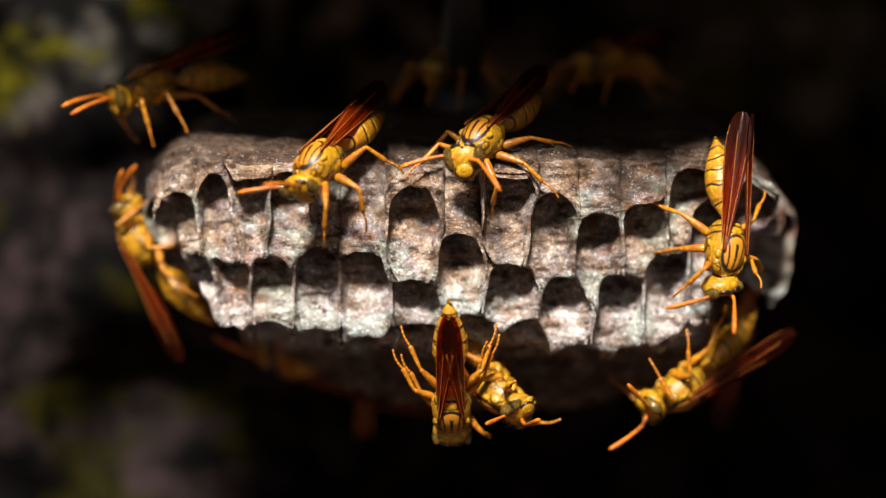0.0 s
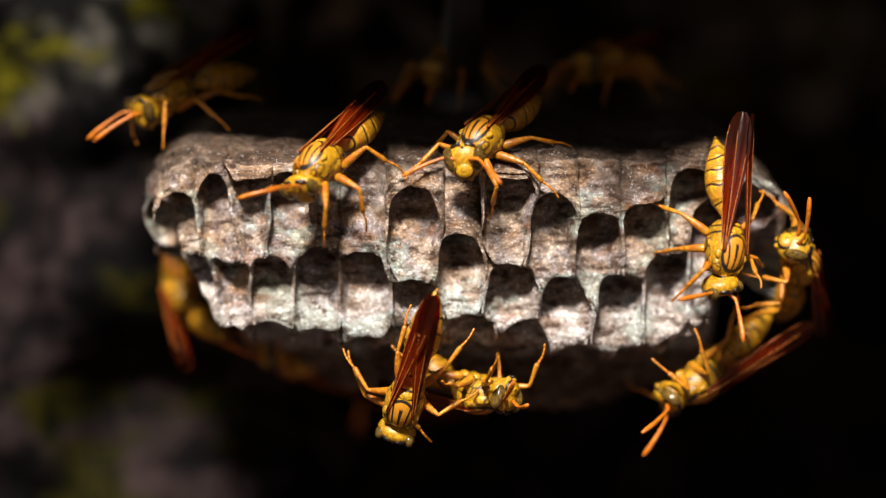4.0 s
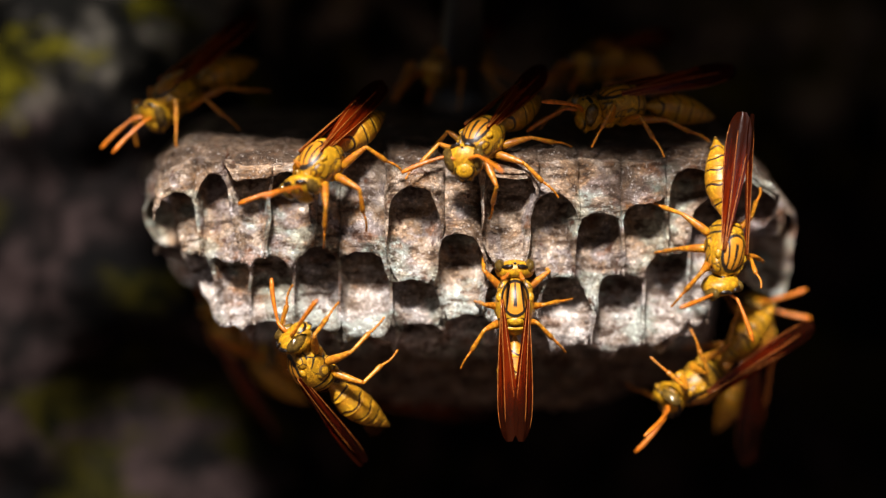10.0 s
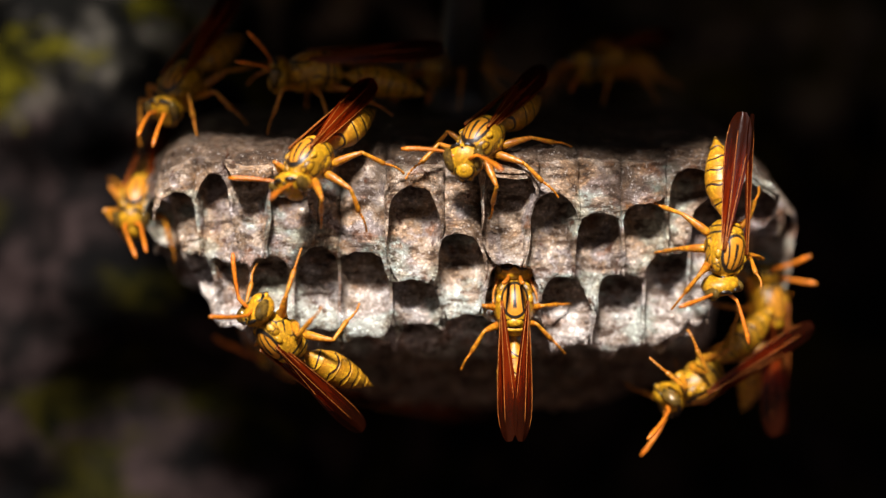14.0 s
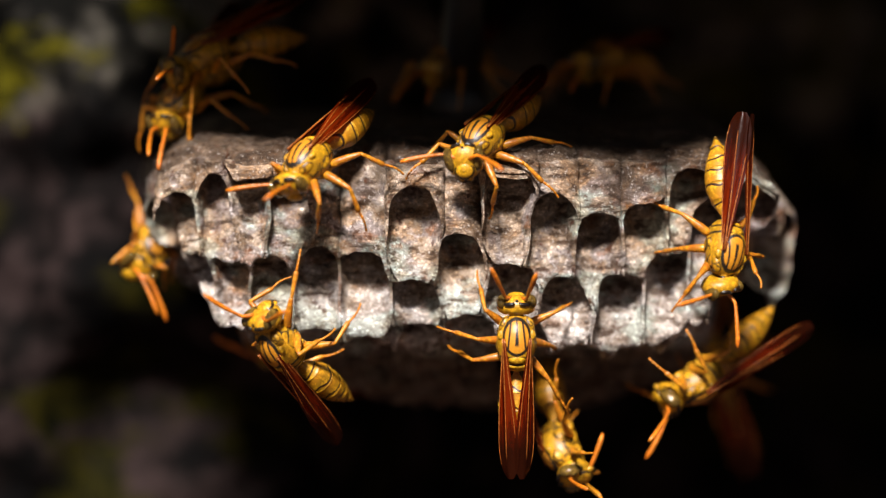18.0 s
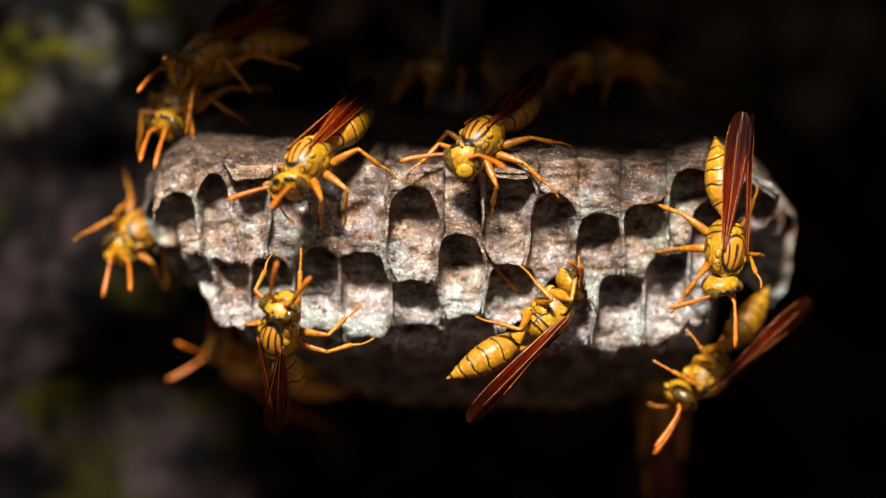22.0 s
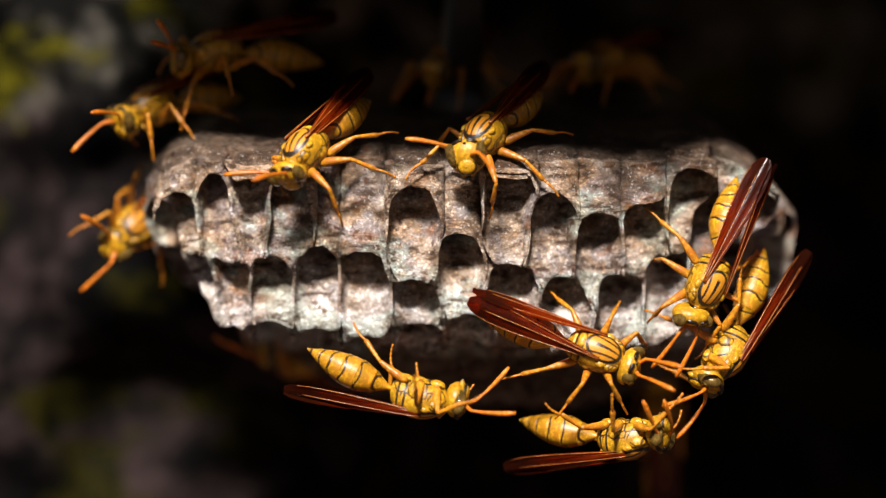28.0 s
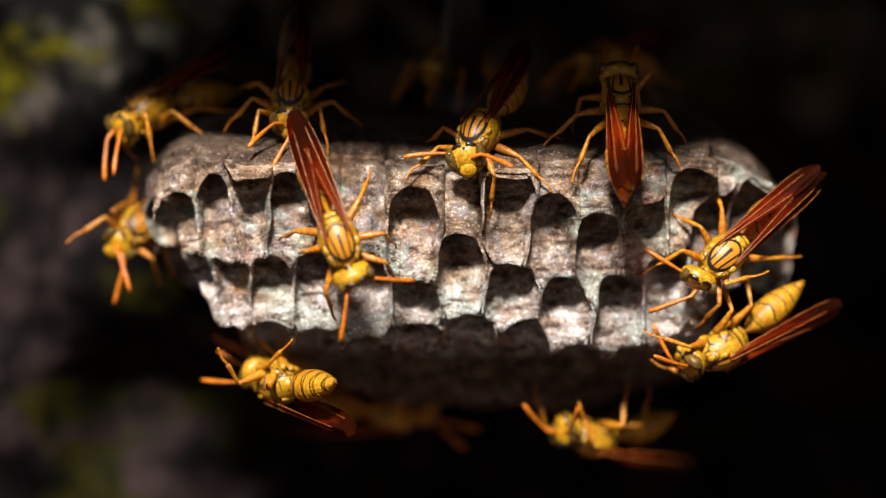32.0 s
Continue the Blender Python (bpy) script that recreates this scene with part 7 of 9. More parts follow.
    tread(wasp_left_below, "hind", -1, [(0, -5.2, -8.9, -4), (0.25, -0.3, -10, -4.7), (0.5, 0.3, -10.1, -4), (1, -6.3, -8.9, -3.2), (1.5, -5.9, -8, -4.2), (2, -3.8, -10.1, -3.4), (2.5, -5.8, -9.1, -3.5), (3, -5.1, -9.2, -4.3), (3.5, -5.4, -9.1, -4.4), (4, -5.1, -9.4, -3.8), (4.5, -5.5, -7.5, -3.9), (5.5, 0.9, -9.8, -4.5), (6, 0.6, -10, -4.2), (6.25, 0.2, -9.7, -5.2), (6.5, -0.2, -9.3, -6.1), (6.75, -0.8, -8.8, -7), (7, -1.4, -8.2, -7.7), (7.5, 0.1, -4.8, -9.8), (8, -6.3, -2.6, -6.6), (8.3, -6.3, -5.9, -5.9), (8.5, -6.5, -2.9, -6.9), (9, -5.7, -6.8, -5.1), (10, -6.9, -5.6, -3.5), (11, -5.1, -3.4, -3.8), (12, -4.9, -3.3, -3.7), (12.2, -2.4, -5.9, -3.2), (12.5, -1.2, -6, -2.7), (12.8, 0.6, -6.7, -3.8), (13, -0.4, -7, -3.8), (14, -3.8, -8.4, -3), (16.5, 1.2, -6.3, -5.1), (18, 1.4, -6.9, -5.3), (19, -1.6, -4, -5.9), (20, -1.8, -4.7, -6), (21, -4.8, -4.8, -4.4), (22, -2.4, -6.7, -5.8), (23, -1.3, -5.1, -4.6), (24, -1.7, -8, -2.3), (24.2, -2.5, -6.6, -5.3), (24.25, -3.4, -6.1, -5.7), (24.5, 0, -8.7, -3), (24.75, -1.1, -7.9, -3.5), (25, 1.5, -8.8, -4.2), (25.5, -4.2, -9.3, -4.8), (25.6, -4.3, -9.4, -4.4), (25.9, -2, -4.8, -6.5), (26.3, -6.4, -7.5, -3.4), (26.9, 1.3, -10.2, -2.2), (27.5, -6.4, -7.5, -3.4), (27.75, -6.3, -8.8, -3.3), (28, -0.1, -8.9, -6.7), (29, -1, -8.9, -6.8), (29.2, -1, -8.8, -6.8), (29.9, -1.2, -9, -5.4), (30, -1.2, -9, -5.3), (30.1, -0.9, -9.1, -5.4), (30.25, -6.6, -7.2, -3.3), (30.5, -6, -8.8, -3.3), (30.75, -6.4, -7.5, -3.4), (31, -6, -8.8, -3.3), (31.5, -6.4, -7.5, -3.4), (32, -6, -8.8, -3.3)])
    point(wasp_left_below, 1, [(0, 1.3, 4.7, -4.9), (1, 0.9, 2.6, -6.4), (3, 0.9, 2.6, -6.4), (5.5, 0.9, 2.6, -6.4), (6, 0.9, 2.6, -6.4), (7, 0.9, 2.6, -6.4), (8, 5.6, 3.2, -3), (9, 3.1, 4.1, -4.7), (10, 3.5, 5.2, -3.5), (12, 2.2, 6.7, -1.7), (13, 3.7, 6.3, 0.3), (14, 1, 4.2, 5.5), (17, 6.4, 3, 1.7), (18, 6.4, 3.1, 1.6), (19, 5.6, 4.7, 1.8), (20, 5, 5.1, -1.7), (21, 2.3, 4, 5.3), (22, 3.6, 6.5, 0.5), (23, -0.3, 7.1, -0.5), (24, 0, 7.2, 0.3), (25, 0.9, 2.6, -6.4), (28, 1.2, 6.3, -4.1), (29, -2.6, 6.2, -1.3), (30, -2.4, 5.6, -2.8), (32, -0.6, 4.3, 6.4)])
    point(wasp_left_below, -1, [(0, -1.3, 4.7, -4.9), (1, -0.9, 2.6, -6.4), (3, -0.9, 2.6, -6.4), (5.5, -0.9, 2.6, -6.4), (6, -0.9, 2.6, -6.4), (7, -0.9, 2.6, -6.4), (8, 4.3, 0.7, -4.2), (9, -2, 6.9, -0.7), (10, -3.8, 6.2, -1.2), (12, -1.9, 7, -0.1), (13, -0.2, 5.2, 4.7), (14, -0.8, 6.7, -2.7), (17, -2, 5.9, 3.8), (18, -3.2, 5.8, 3.4), (19, 2.3, 3.1, 5.5), (20, 0.8, 7.1, 0.4), (21, 0, 5.8, -3.8), (22, -0.2, 7, 1.4), (23, -1.9, 6.9, 1.6), (24, -0.8, 7.1, 1.4), (25, -0.9, 2.6, -6.4), (28, -2.7, 6.6, 1.5), (29, -5.8, 3.6, 2), (30, -6.6, 2.6, 0.4), (32, -3, 5.7, 3.6)])
    tread(wasp_cell, "front", 1, [(0, 4.3, 5.7, -3.4), (1, 2.5, 7.1, -8), (2, 2, 5.7, -7.2), (3.5, 1, 6.3, -7.4), (5.5, 6.1, 5.5, -4.7), (6, 4.9, 5.7, -5.7), (6.5, 2.8, 4.7, -7.9), (7, 2.5, 5, -7.9), (7.25, 2.5, 4.6, -6.3), (7.5, 3.2, 7.5, -7.2), (7.75, 2.6, 3.5, -4.9), (8, 3.8, 7.4, -4.9), (8.25, 3.9, 6.6, -3.6), (8.5, 4.2, 7.1, -3.1), (8.75, 4.2, 5.2, -2.9), (8.8, 4.3, 6.6, -3.6), (9, 4.2, 5, -3.4), (9.5, 4, 7.1, -4), (10, 3.3, 4.8, -5.9), (10.6, 2.1, 1.6, -0.8), (11, 2.1, 1, -0.5), (12, 2.1, 0.8, -0.5), (16.5, 2.1, 0.8, -0.5), (16.75, 2.1, 1.9, -0.9), (16.8, 2.1, 2.2, -1), (17, 3.3, 6.7, -7.1), (17.2, 2.8, 5.5, -4.6), (17.25, 4, 7.6, -3.9), (17.5, 4.2, 6, -3), (17.75, 4.3, 7.5, -3.4), (18, 6.4, 3.5, -6.3), (18.2, 5.9, 4, -6), (18.5, 5.6, 7.4, -3.5), (18.75, 4.7, 6.2, -4.8), (19, 4.9, 3, -4.4), (19.25, 5.3, 5.5, -4.6), (19.5, 4.7, 4.7, -3.3), (20, 3.7, 6.5, -5.2), (21, 3.4, 6.3, -3.9), (22, 4.2, 7.6, -2.5), (23, 4.3, 5.9, -2.5), (24, 4, 7, -3.6), (25, 4.8, 5.7, -3.3), (25.5, 4.4, 7.5, -3.4), (27.5, 4.3, 5.7, -3.4), (27.75, 4.3, 7.5, -3.4), (28, 4.3, 5.7, -3.4), (28.25, 4.3, 7.5, -3.4), (28.5, 0.9, 5.7, -4.3), (28.75, 3.1, 5.7, -4.8), (29, 1.7, 5.9, -5), (29.25, 4.2, 8, -2.6), (29.5, 1.4, 3.3, -4.6), (29.75, 4.3, 7.5, -3.4), (30, 3, 6.1, -6.7), (30.25, 4, 5.2, -6.2), (30.5, 4.4, 3.7, -5.9), (30.75, 4.1, 5.5, -6.4), (31, 4.8, 3.6, -5.8), (31.25, 4.7, 4.8, -7.6), (31.5, 5.6, 3.3, -7.6), (32, 4.3, 7.5, -3.4)])
    tread(wasp_cell, "front", -1, [(0, -7.8, 7.2, -3.1), (1, -4.8, 9, -4.7), (2, -3.9, 9, -5.5), (3.5, -6.9, 7.8, -4), (5.5, -2.5, 5.4, -8.4), (6, -3.1, 5.6, -8.5), (6.5, -4.8, 6.7, -6.6), (7, -4, 7.1, -6.3), (7.25, -3.8, 7.1, -4.8), (7.5, -4.9, 6, -4.2), (7.75, -4.6, 7, -4.8), (8, -4, 5.6, -3.9), (8.25, -4.6, 7.3, -3.7), (8.5, -4.4, 5.6, -2.5), (8.75, -4.3, 7, -3.1), (8.8, -4.4, 5.1, -3), (9, -4.2, 6.8, -3.4), (9.5, -4.8, 5.3, -3.5), (10, -3.3, 7.2, -4.3), (10.6, -2.1, 1.5, -0.5), (11, -2.1, 1, -0.2), (12, -2, 0.8, -0.2), (16.5, -2, 0.8, -0.2), (16.75, -2, 1.9, -0.6), (16.8, -2, 2.2, -0.7), (17, -2.7, 5.7, -4.9), (17.2, -4.9, 7.4, -4.4), (17.25, -4.9, 5.7, -3.6), (17.5, -4.3, 7.6, -3.3), (17.75, -4.5, 5.8, -3), (18, -4.3, 7.5, -3.4), (18.2, -4.3, 5.7, -3.4), (18.5, -5.2, 6.7, -4.4), (18.75, -2.7, 3.9, -5.9), (19, -3.2, 5.7, -6.7), (19.25, -3.5, 4.6, -5.6), (19.5, -3, 6.9, -5.9), (20, -4.3, 5.3, -4.3), (21, -3.2, 8.4, -3.8), (22, -2.4, 6.5, -1.8), (23, -4.4, 8.1, -3.7), (24, -2.2, 6.2, -3.5), (25, -0.6, 6.7, -3.9), (25.5, -2, 6.2, -3.7), (27.5, -3.9, 6.4, -4.2), (27.75, -4.2, 5.7, -4.1), (28, -4.3, 5, -4.9), (28.25, -4.3, 5.6, -3.4), (28.5, -4.3, 7, -4), (28.75, -4.5, 6.2, -2.7), (29, -4.7, 8.3, -1.6), (29.25, -3.8, 7.4, -1.5), (29.5, -3.7, 6.2, -4.4), (29.75, -4.5, 4.7, -4.9), (30, -4.3, 4.3, -6), (30.25, -4, 3.2, -5.7), (30.5, -2.1, 4.2, -7.3), (30.75, -3.9, 2.8, -6.6), (31, -4.2, 4.1, -8), (31.25, -4.9, 2.7, -7.4), (31.5, -4.3, 4.2, -8.7), (32, -4.9, 2.4, -8.2)])
    tread(wasp_cell, "middle", 1, [(0, 0.7, -4.7, -2), (1, 3.2, -0.9, -5), (2, 3.2, -1.2, -4.9), (3.5, 2.8, -1.2, -4.6), (5.5, 5.8, -3.7, -6), (6, 5.3, -1.2, -5.2), (6.5, 7.6, 0.4, -2.8), (7, 7.9, 2.6, -2.5), (7.25, 7.8, -0.4, -2.1), (7.5, 9.1, 0.5, -3), (7.75, 9, -0.8, -1.8), (8, 8, 0.3, -2.5), (8.25, 8.1, -1.2, -1.7), (8.5, 7.9, 0, -2.2), (8.75, 7.9, -2.3, -3), (8.8, 6.4, 1.2, -6.1), (9, 6.5, 1.3, -6.9), (9.5, 6.5, 0.6, -5.9), (10, 6.5, 0.8, -2.8), (10.6, 6.5, 0.5, -2.8), (11, 6.5, 0.5, -2.8), (12, 6.5, 0.5, -2.8), (16.5, 6.5, 0.5, -2.8), (16.75, 6.5, 0.8, -2.8), (16.8, 6.5, 0.8, -2.8), (17, 6.5, 0.8, -2.8), (17.2, 6.6, 0.9, -6), (17.25, 6.6, 1.1, -6), (17.5, 6.7, 1.9, -6.1), (17.75, 6.6, 2.7, -6.1), (18, 5.1, -2.4, -9.1), (18.2, 5.4, -2, -9.1), (18.5, 8.8, -0.4, -4), (18.75, 8.2, -0.5, -2.1), (19, 7.9, -0.7, -1.2), (19.25, 7.9, 0.1, -1.5), (19.5, 7.3, 0.7, -0.8), (20, 6.8, -1.5, -5.6), (21, 6.6, -0.6, -3.4), (22, 0.3, -0.3, -8.2), (23, 0.3, -0.3, -8.2), (24, 7.6, -0.4, -4), (25, 9, -1.1, -3.1), (25.5, 8.9, 0.1, -3.9), (27.5, 5.8, 1.2, -4.8), (27.75, 2.2, 2.1, -5.7), (28, 7.9, -1.5, -3.4), (28.25, 7.9, 0.3, -3.4), (28.5, 2.1, 2.3, -6.2), (28.75, 4.4, 1.2, -6.5), (29, 6.7, 2.2, -6.3), (29.25, 7.9, 0.9, -3), (29.5, 3.3, -2, -6.8), (29.75, 1.9, -0.2, -4.1), (30, 2.7, 1.5, -6.4), (30.25, 3, 0.2, -6.1), (30.5, 3.3, -1.2, -6.4), (30.75, 6.8, 1.9, -5.9), (31, 7.3, -0.3, -5.6), (31.25, 7, 0.2, -5.3), (31.5, 7.5, -1.8, -4.9), (32, 7.7, -1.4, -6.1)])
    tread(wasp_cell, "middle", -1, [(0, -7.9, 0.3, -3.4), (1, -8.3, 5.1, -0.2), (2, -7, 1, -6.6), (3.5, -9.4, 2.7, 0.7), (5.5, -5.5, 2.6, -8.8), (6, -10, 1, -1.4), (6.5, -7.7, 2.8, -6.2), (7, -6.8, 0, -6.5), (7.25, -7.3, 2.4, -5), (7.5, -8.1, -2, -4.5), (7.75, -7.7, 0, -3.6), (8, -8.2, -1.6, -2.9), (8.25, -8.1, 0.3, -2.2), (8.5, -8, -1, -1.7), (8.75, -7.9, -0.1, -2.1), (8.8, -8.8, -0.9, -2.5), (9, -8.8, -1.3, -3.6), (9.5, -8.8, -2, -2.8), (10, -4.4, 0.6, -4), (10.6, -4.4, 0.4, -4), (11, -4.4, 0.4, -4), (12, -4.4, 0.4, -4), (16.5, -4.4, 0.4, -4), (16.75, -4.4, 0.6, -4), (16.8, -4.4, 0.6, -4), (17, -4.4, 0.6, -4), (17.2, -8.6, -1.8, -2.8), (17.25, -8.7, -1.5, -2.7), (17.5, -8.6, -0.6, -2.8), (17.75, -8.7, 0.4, -2.7), (18, -8.8, 1.3, -2.7), (18.2, -9.2, 0.7, -2.8), (18.5, -9, 0.2, -3.4), (18.75, -9.7, -1.9, -2.9), (19, -7.9, 0.3, -3.7), (19.25, -8.1, -1.5, -3.5), (19.5, -6.6, -0.5, -8), (20, -5.6, -2, -8.6), (21, -2.1, -0.2, -9.4), (22, -4, 1, -5.4), (23, -4, 1, -5.4), (24, -0.7, -1.8, -10.3), (25, -4, 0.9, -7.8), (25.5, -6.5, -5.1, -5.8), (27.5, -7.9, 0.3, -3.4), (27.75, -7.9, -1.5, -3.4), (28, -7.9, 0.3, -3.3), (28.25, -7.9, -1.4, -3.4), (28.5, -7.9, 0.4, -3.4), (28.75, -8.1, -1.1, -3), (29, -7.7, 1, -4.1), (29.25, -8.7, -1.8, -3.6), (29.5, -7.9, 0.3, -3.4), (29.75, -7.8, -1.6, -3.4), (30, -7.5, 0.1, -3.9), (30.25, -7.9, -1.8, -4), (30.5, -7.6, -0.2, -5), (30.75, -8.4, -1.8, -4.5), (31, -7.8, -0.8, -5.1), (31.25, -7.6, -2.1, -4.5), (31.5, -6.9, -1.6, -5.2), (32, -8.6, -2.9, -5)])
    tread(wasp_cell, "hind", 1, [(0, 6, -8.8, -3.3), (1, 0.3, -4.7, 1.2), (2, -0.3, -5.5, 1.9), (3.5, 1, -6.4, 0.8), (5.5, 1, -9.6, -4.4), (6, 1.9, -8.3, -5), (6.5, 5.9, -6.9, -2), (7, 6.4, -5.1, -1), (7.25, 5.9, -7.4, 0), (7.5, 6.2, -7.1, -0.1), (7.75, 5.7, -8.6, 0), (8, 5.1, -7.4, -5.2), (8.25, 5.8, -8.6, -0.2), (8.5, 6.3, -7.4, -0.2), (8.75, 5.9, -9.1, -0.7), (8.8, 6.3, -8, -1.2), (9, 5.9, -9.3, -1.6), (9.5, 6.2, -8.1, -3.4), (10, 5.7, -5.2, -1), (10.6, 5.7, -5.2, -1), (11, 5.7, -5.2, -1), (12, 5.7, -5.2, -1), (16.5, 5.7, -5.2, -1), (16.75, 5.7, -5.2, -1), (16.8, 5.7, -5.2, -1), (17, 5.7, -5.2, -1), (17.2, 5, -4.1, -9.2), (17.25, 5.1, -4, -9.2), (17.5, 6, -8.8, -3.3), (17.75, 6.4, -7.5, -3.4), (18, 6, -8.8, -3.3), (18.2, 9.2, -1.9, -4.7), (18.5, 9.2, -0.6, -4.3), (18.75, 3.1, -3.4, -5.3), (19, 6, -8.8, -3.3), (19.25, 3.3, -4.3, -3.7), (19.5, 4, -4, -4.4), (20, 3.1, -7.4, -6.2), (21, 5.4, -6, -5.2), (22, 6.1, -7, -3), (23, 5.6, -7.1, -3.3), (24, 5.7, -7.5, -4.5), (25, 7.1, -7.8, -2.4), (25.5, 7.1, -7, -4.6), (27.5, 6, -8.8, -3.3), (27.75, 6.4, -7.5, -3.4), (28, 6, -8.8, -3.3), (28.25, 6.4, -7.5, -3.4), (28.5, 6, -8.8, -3.3), (28.75, 1.2, -3.5, -7.3), (29, 1.6, -5.1, -8.3), (29.25, 6.5, -6.9, -3.4), (29.5, 6, -8.8, -3.3), (29.75, 2.8, -4.7, -6.8), (30, 1.8, -7.3, -7), (30.25, 1.6, -4.9, -4.1), (30.5, 1.8, -6.6, -4.6), (30.75, 1.9, -8.1, -4.7), (31, 6, -8.8, -3.3), (31.25, 4.6, -6.3, -6.1), (31.5, 5, -7.9, -6.1), (32, 6.7, -6.6, -4.7)])
    tread(wasp_cell, "hind", -1, [(0, -6.4, -7.5, -3.4), (1, -6, -8.8, -3.3), (2, -6.4, -7.5, -3.4), (3.5, -6, -8.8, -3.3), (5.5, -9.6, -4.7, -1.5), (6, -9, -6, -1.9), (6.5, -6.5, -6, -2.2), (7, -6, -6.3, -0.7), (7.25, -6.5, -6.1, -0.5), (7.5, -6.2, -8.3, 0.5), (7.75, -6.7, -7.4, -0.5), (8, -6.3, -8.8, -0.5), (8.25, -8.7, -4, -3.9), (8.5, -6.1, -8.7, 0.1), (8.75, -5.6, -3.1, -5), (8.8, -5.5, -3.2, -5.6), (9, -7.7, -1.9, -2.7), (9.5, -7.5, -4.2, -6.9), (10, -6, -7, -1), (10.6, -6, -7, -1), (11, -6, -7, -1), (12, -6, -7, -1), (16.5, -6, -7, -1), (16.75, -6, -7, -1), (16.8, -6, -7, -1), (17, -6, -7, -1), (17.2, -7.3, -3.9, -6.9), (17.25, -7.3, -3.6, -7), (17.5, -5.3, -2.5, -6.1), (17.75, -6, -8.8, -3.3), (18, -7.5, -1.4, -6.5), (18.2, -6, -8.8, -3.3), (18.5, -7.7, -2.9, -6.7), (18.75, -6.7, -8.7, -0.9), (19, -8.9, -5.8, -2.8), (19.25, -7.2, -8.2, -0.4), (19.5, -7.6, -7.4, -3.8), (20, -6.7, -8.7, -2), (21, -3.7, -5.8, -4.9), (22, -2.5, -6.3, -5.3), (23, -2.5, -6.3, -5.3), (24, -6.2, -8.7, -4), (25, -0.9, -2.8, -9.5), (25.5, -6, -8.8, -3.3), (27.5, -7.7, -7, -3.9), (27.75, -6, -8.8, -3.3), (28, -6.2, -8, -4), (28.25, -6, -8.8, -3.3), (28.5, -6.4, -7.2, -4.3), (28.75, -6.1, -8.4, -3.3), (29, -6.4, -6.6, -3.3), (29.25, -5.9, -8.3, -3.4), (29.5, -6.5, -7.9, -4.2), (29.75, -6, -8.8, -3.3), (30, -5.1, -5.8, -3.2), (30.25, -5, -7.3, -3.8), (30.5, -6.2, -7.2, -4.3), (30.75, -6, -8.8, -3.3), (31, -5.8, -7.5, -4), (31.25, -6, -8.8, -3.3), (31.5, -6.6, -7.3, -4.3), (32, -5.5, -8.7, -4.3)])
    point(wasp_cell, 1, [(0, -3.2, 6, -0.8), (6, -2.2, 6.5, 1.4), (7, 2, 7.1, -0.6), (8, 1.5, 6.5, 3.1), (9, 1.1, -0.1, 6.6), (11, 0.7, -2.3, 5.9), (16.5, 0.8, -2.4, 5.8), (17, 1.2, -0.1, 6.6), (18, 2, 3.4, 6), (19, -3.5, 5.1, 3), (20, -4.8, 0.3, 4), (22, -5.9, 0.9, -0.8), (24, -5.4, 0.3, 2.8), (25, 0.3, 5.9, -4.3), (28, 2.2, 4.8, 4.6), (29, 3, 2.1, 5.9), (30, 6.6, 2.4, -0.7), (32, 2.7, 7.1, -0.8)])
    point(wasp_cell, -1, [(0, -5.5, 2.8, 3.4), (6, -2.9, 6.3, -2.2), (7, -1.8, 6.8, 2.7), (8, -1.2, 6.5, 3.4), (9, -2.4, 0, 6.4), (11, -1.4, -2.3, 5.9), (16.5, -1.3, -2.4, 5.8), (17, -2.2, -0.1, 6.5), (18, -2.9, 4, 5.4), (19, -5.7, 3.1, 3.5), (20, -6.5, 0.5, 2.6), (22, -6.9, 1, 0.8), (24, -6.7, 1.3, -1.5), (25, -3.2, 4.7, -4), (28, -0.4, 4.7, 5.1), (29, 1.1, 2.7, 6), (30, -2.2, 3.1, 5.9), (32, -1.2, 7, -1.6)])
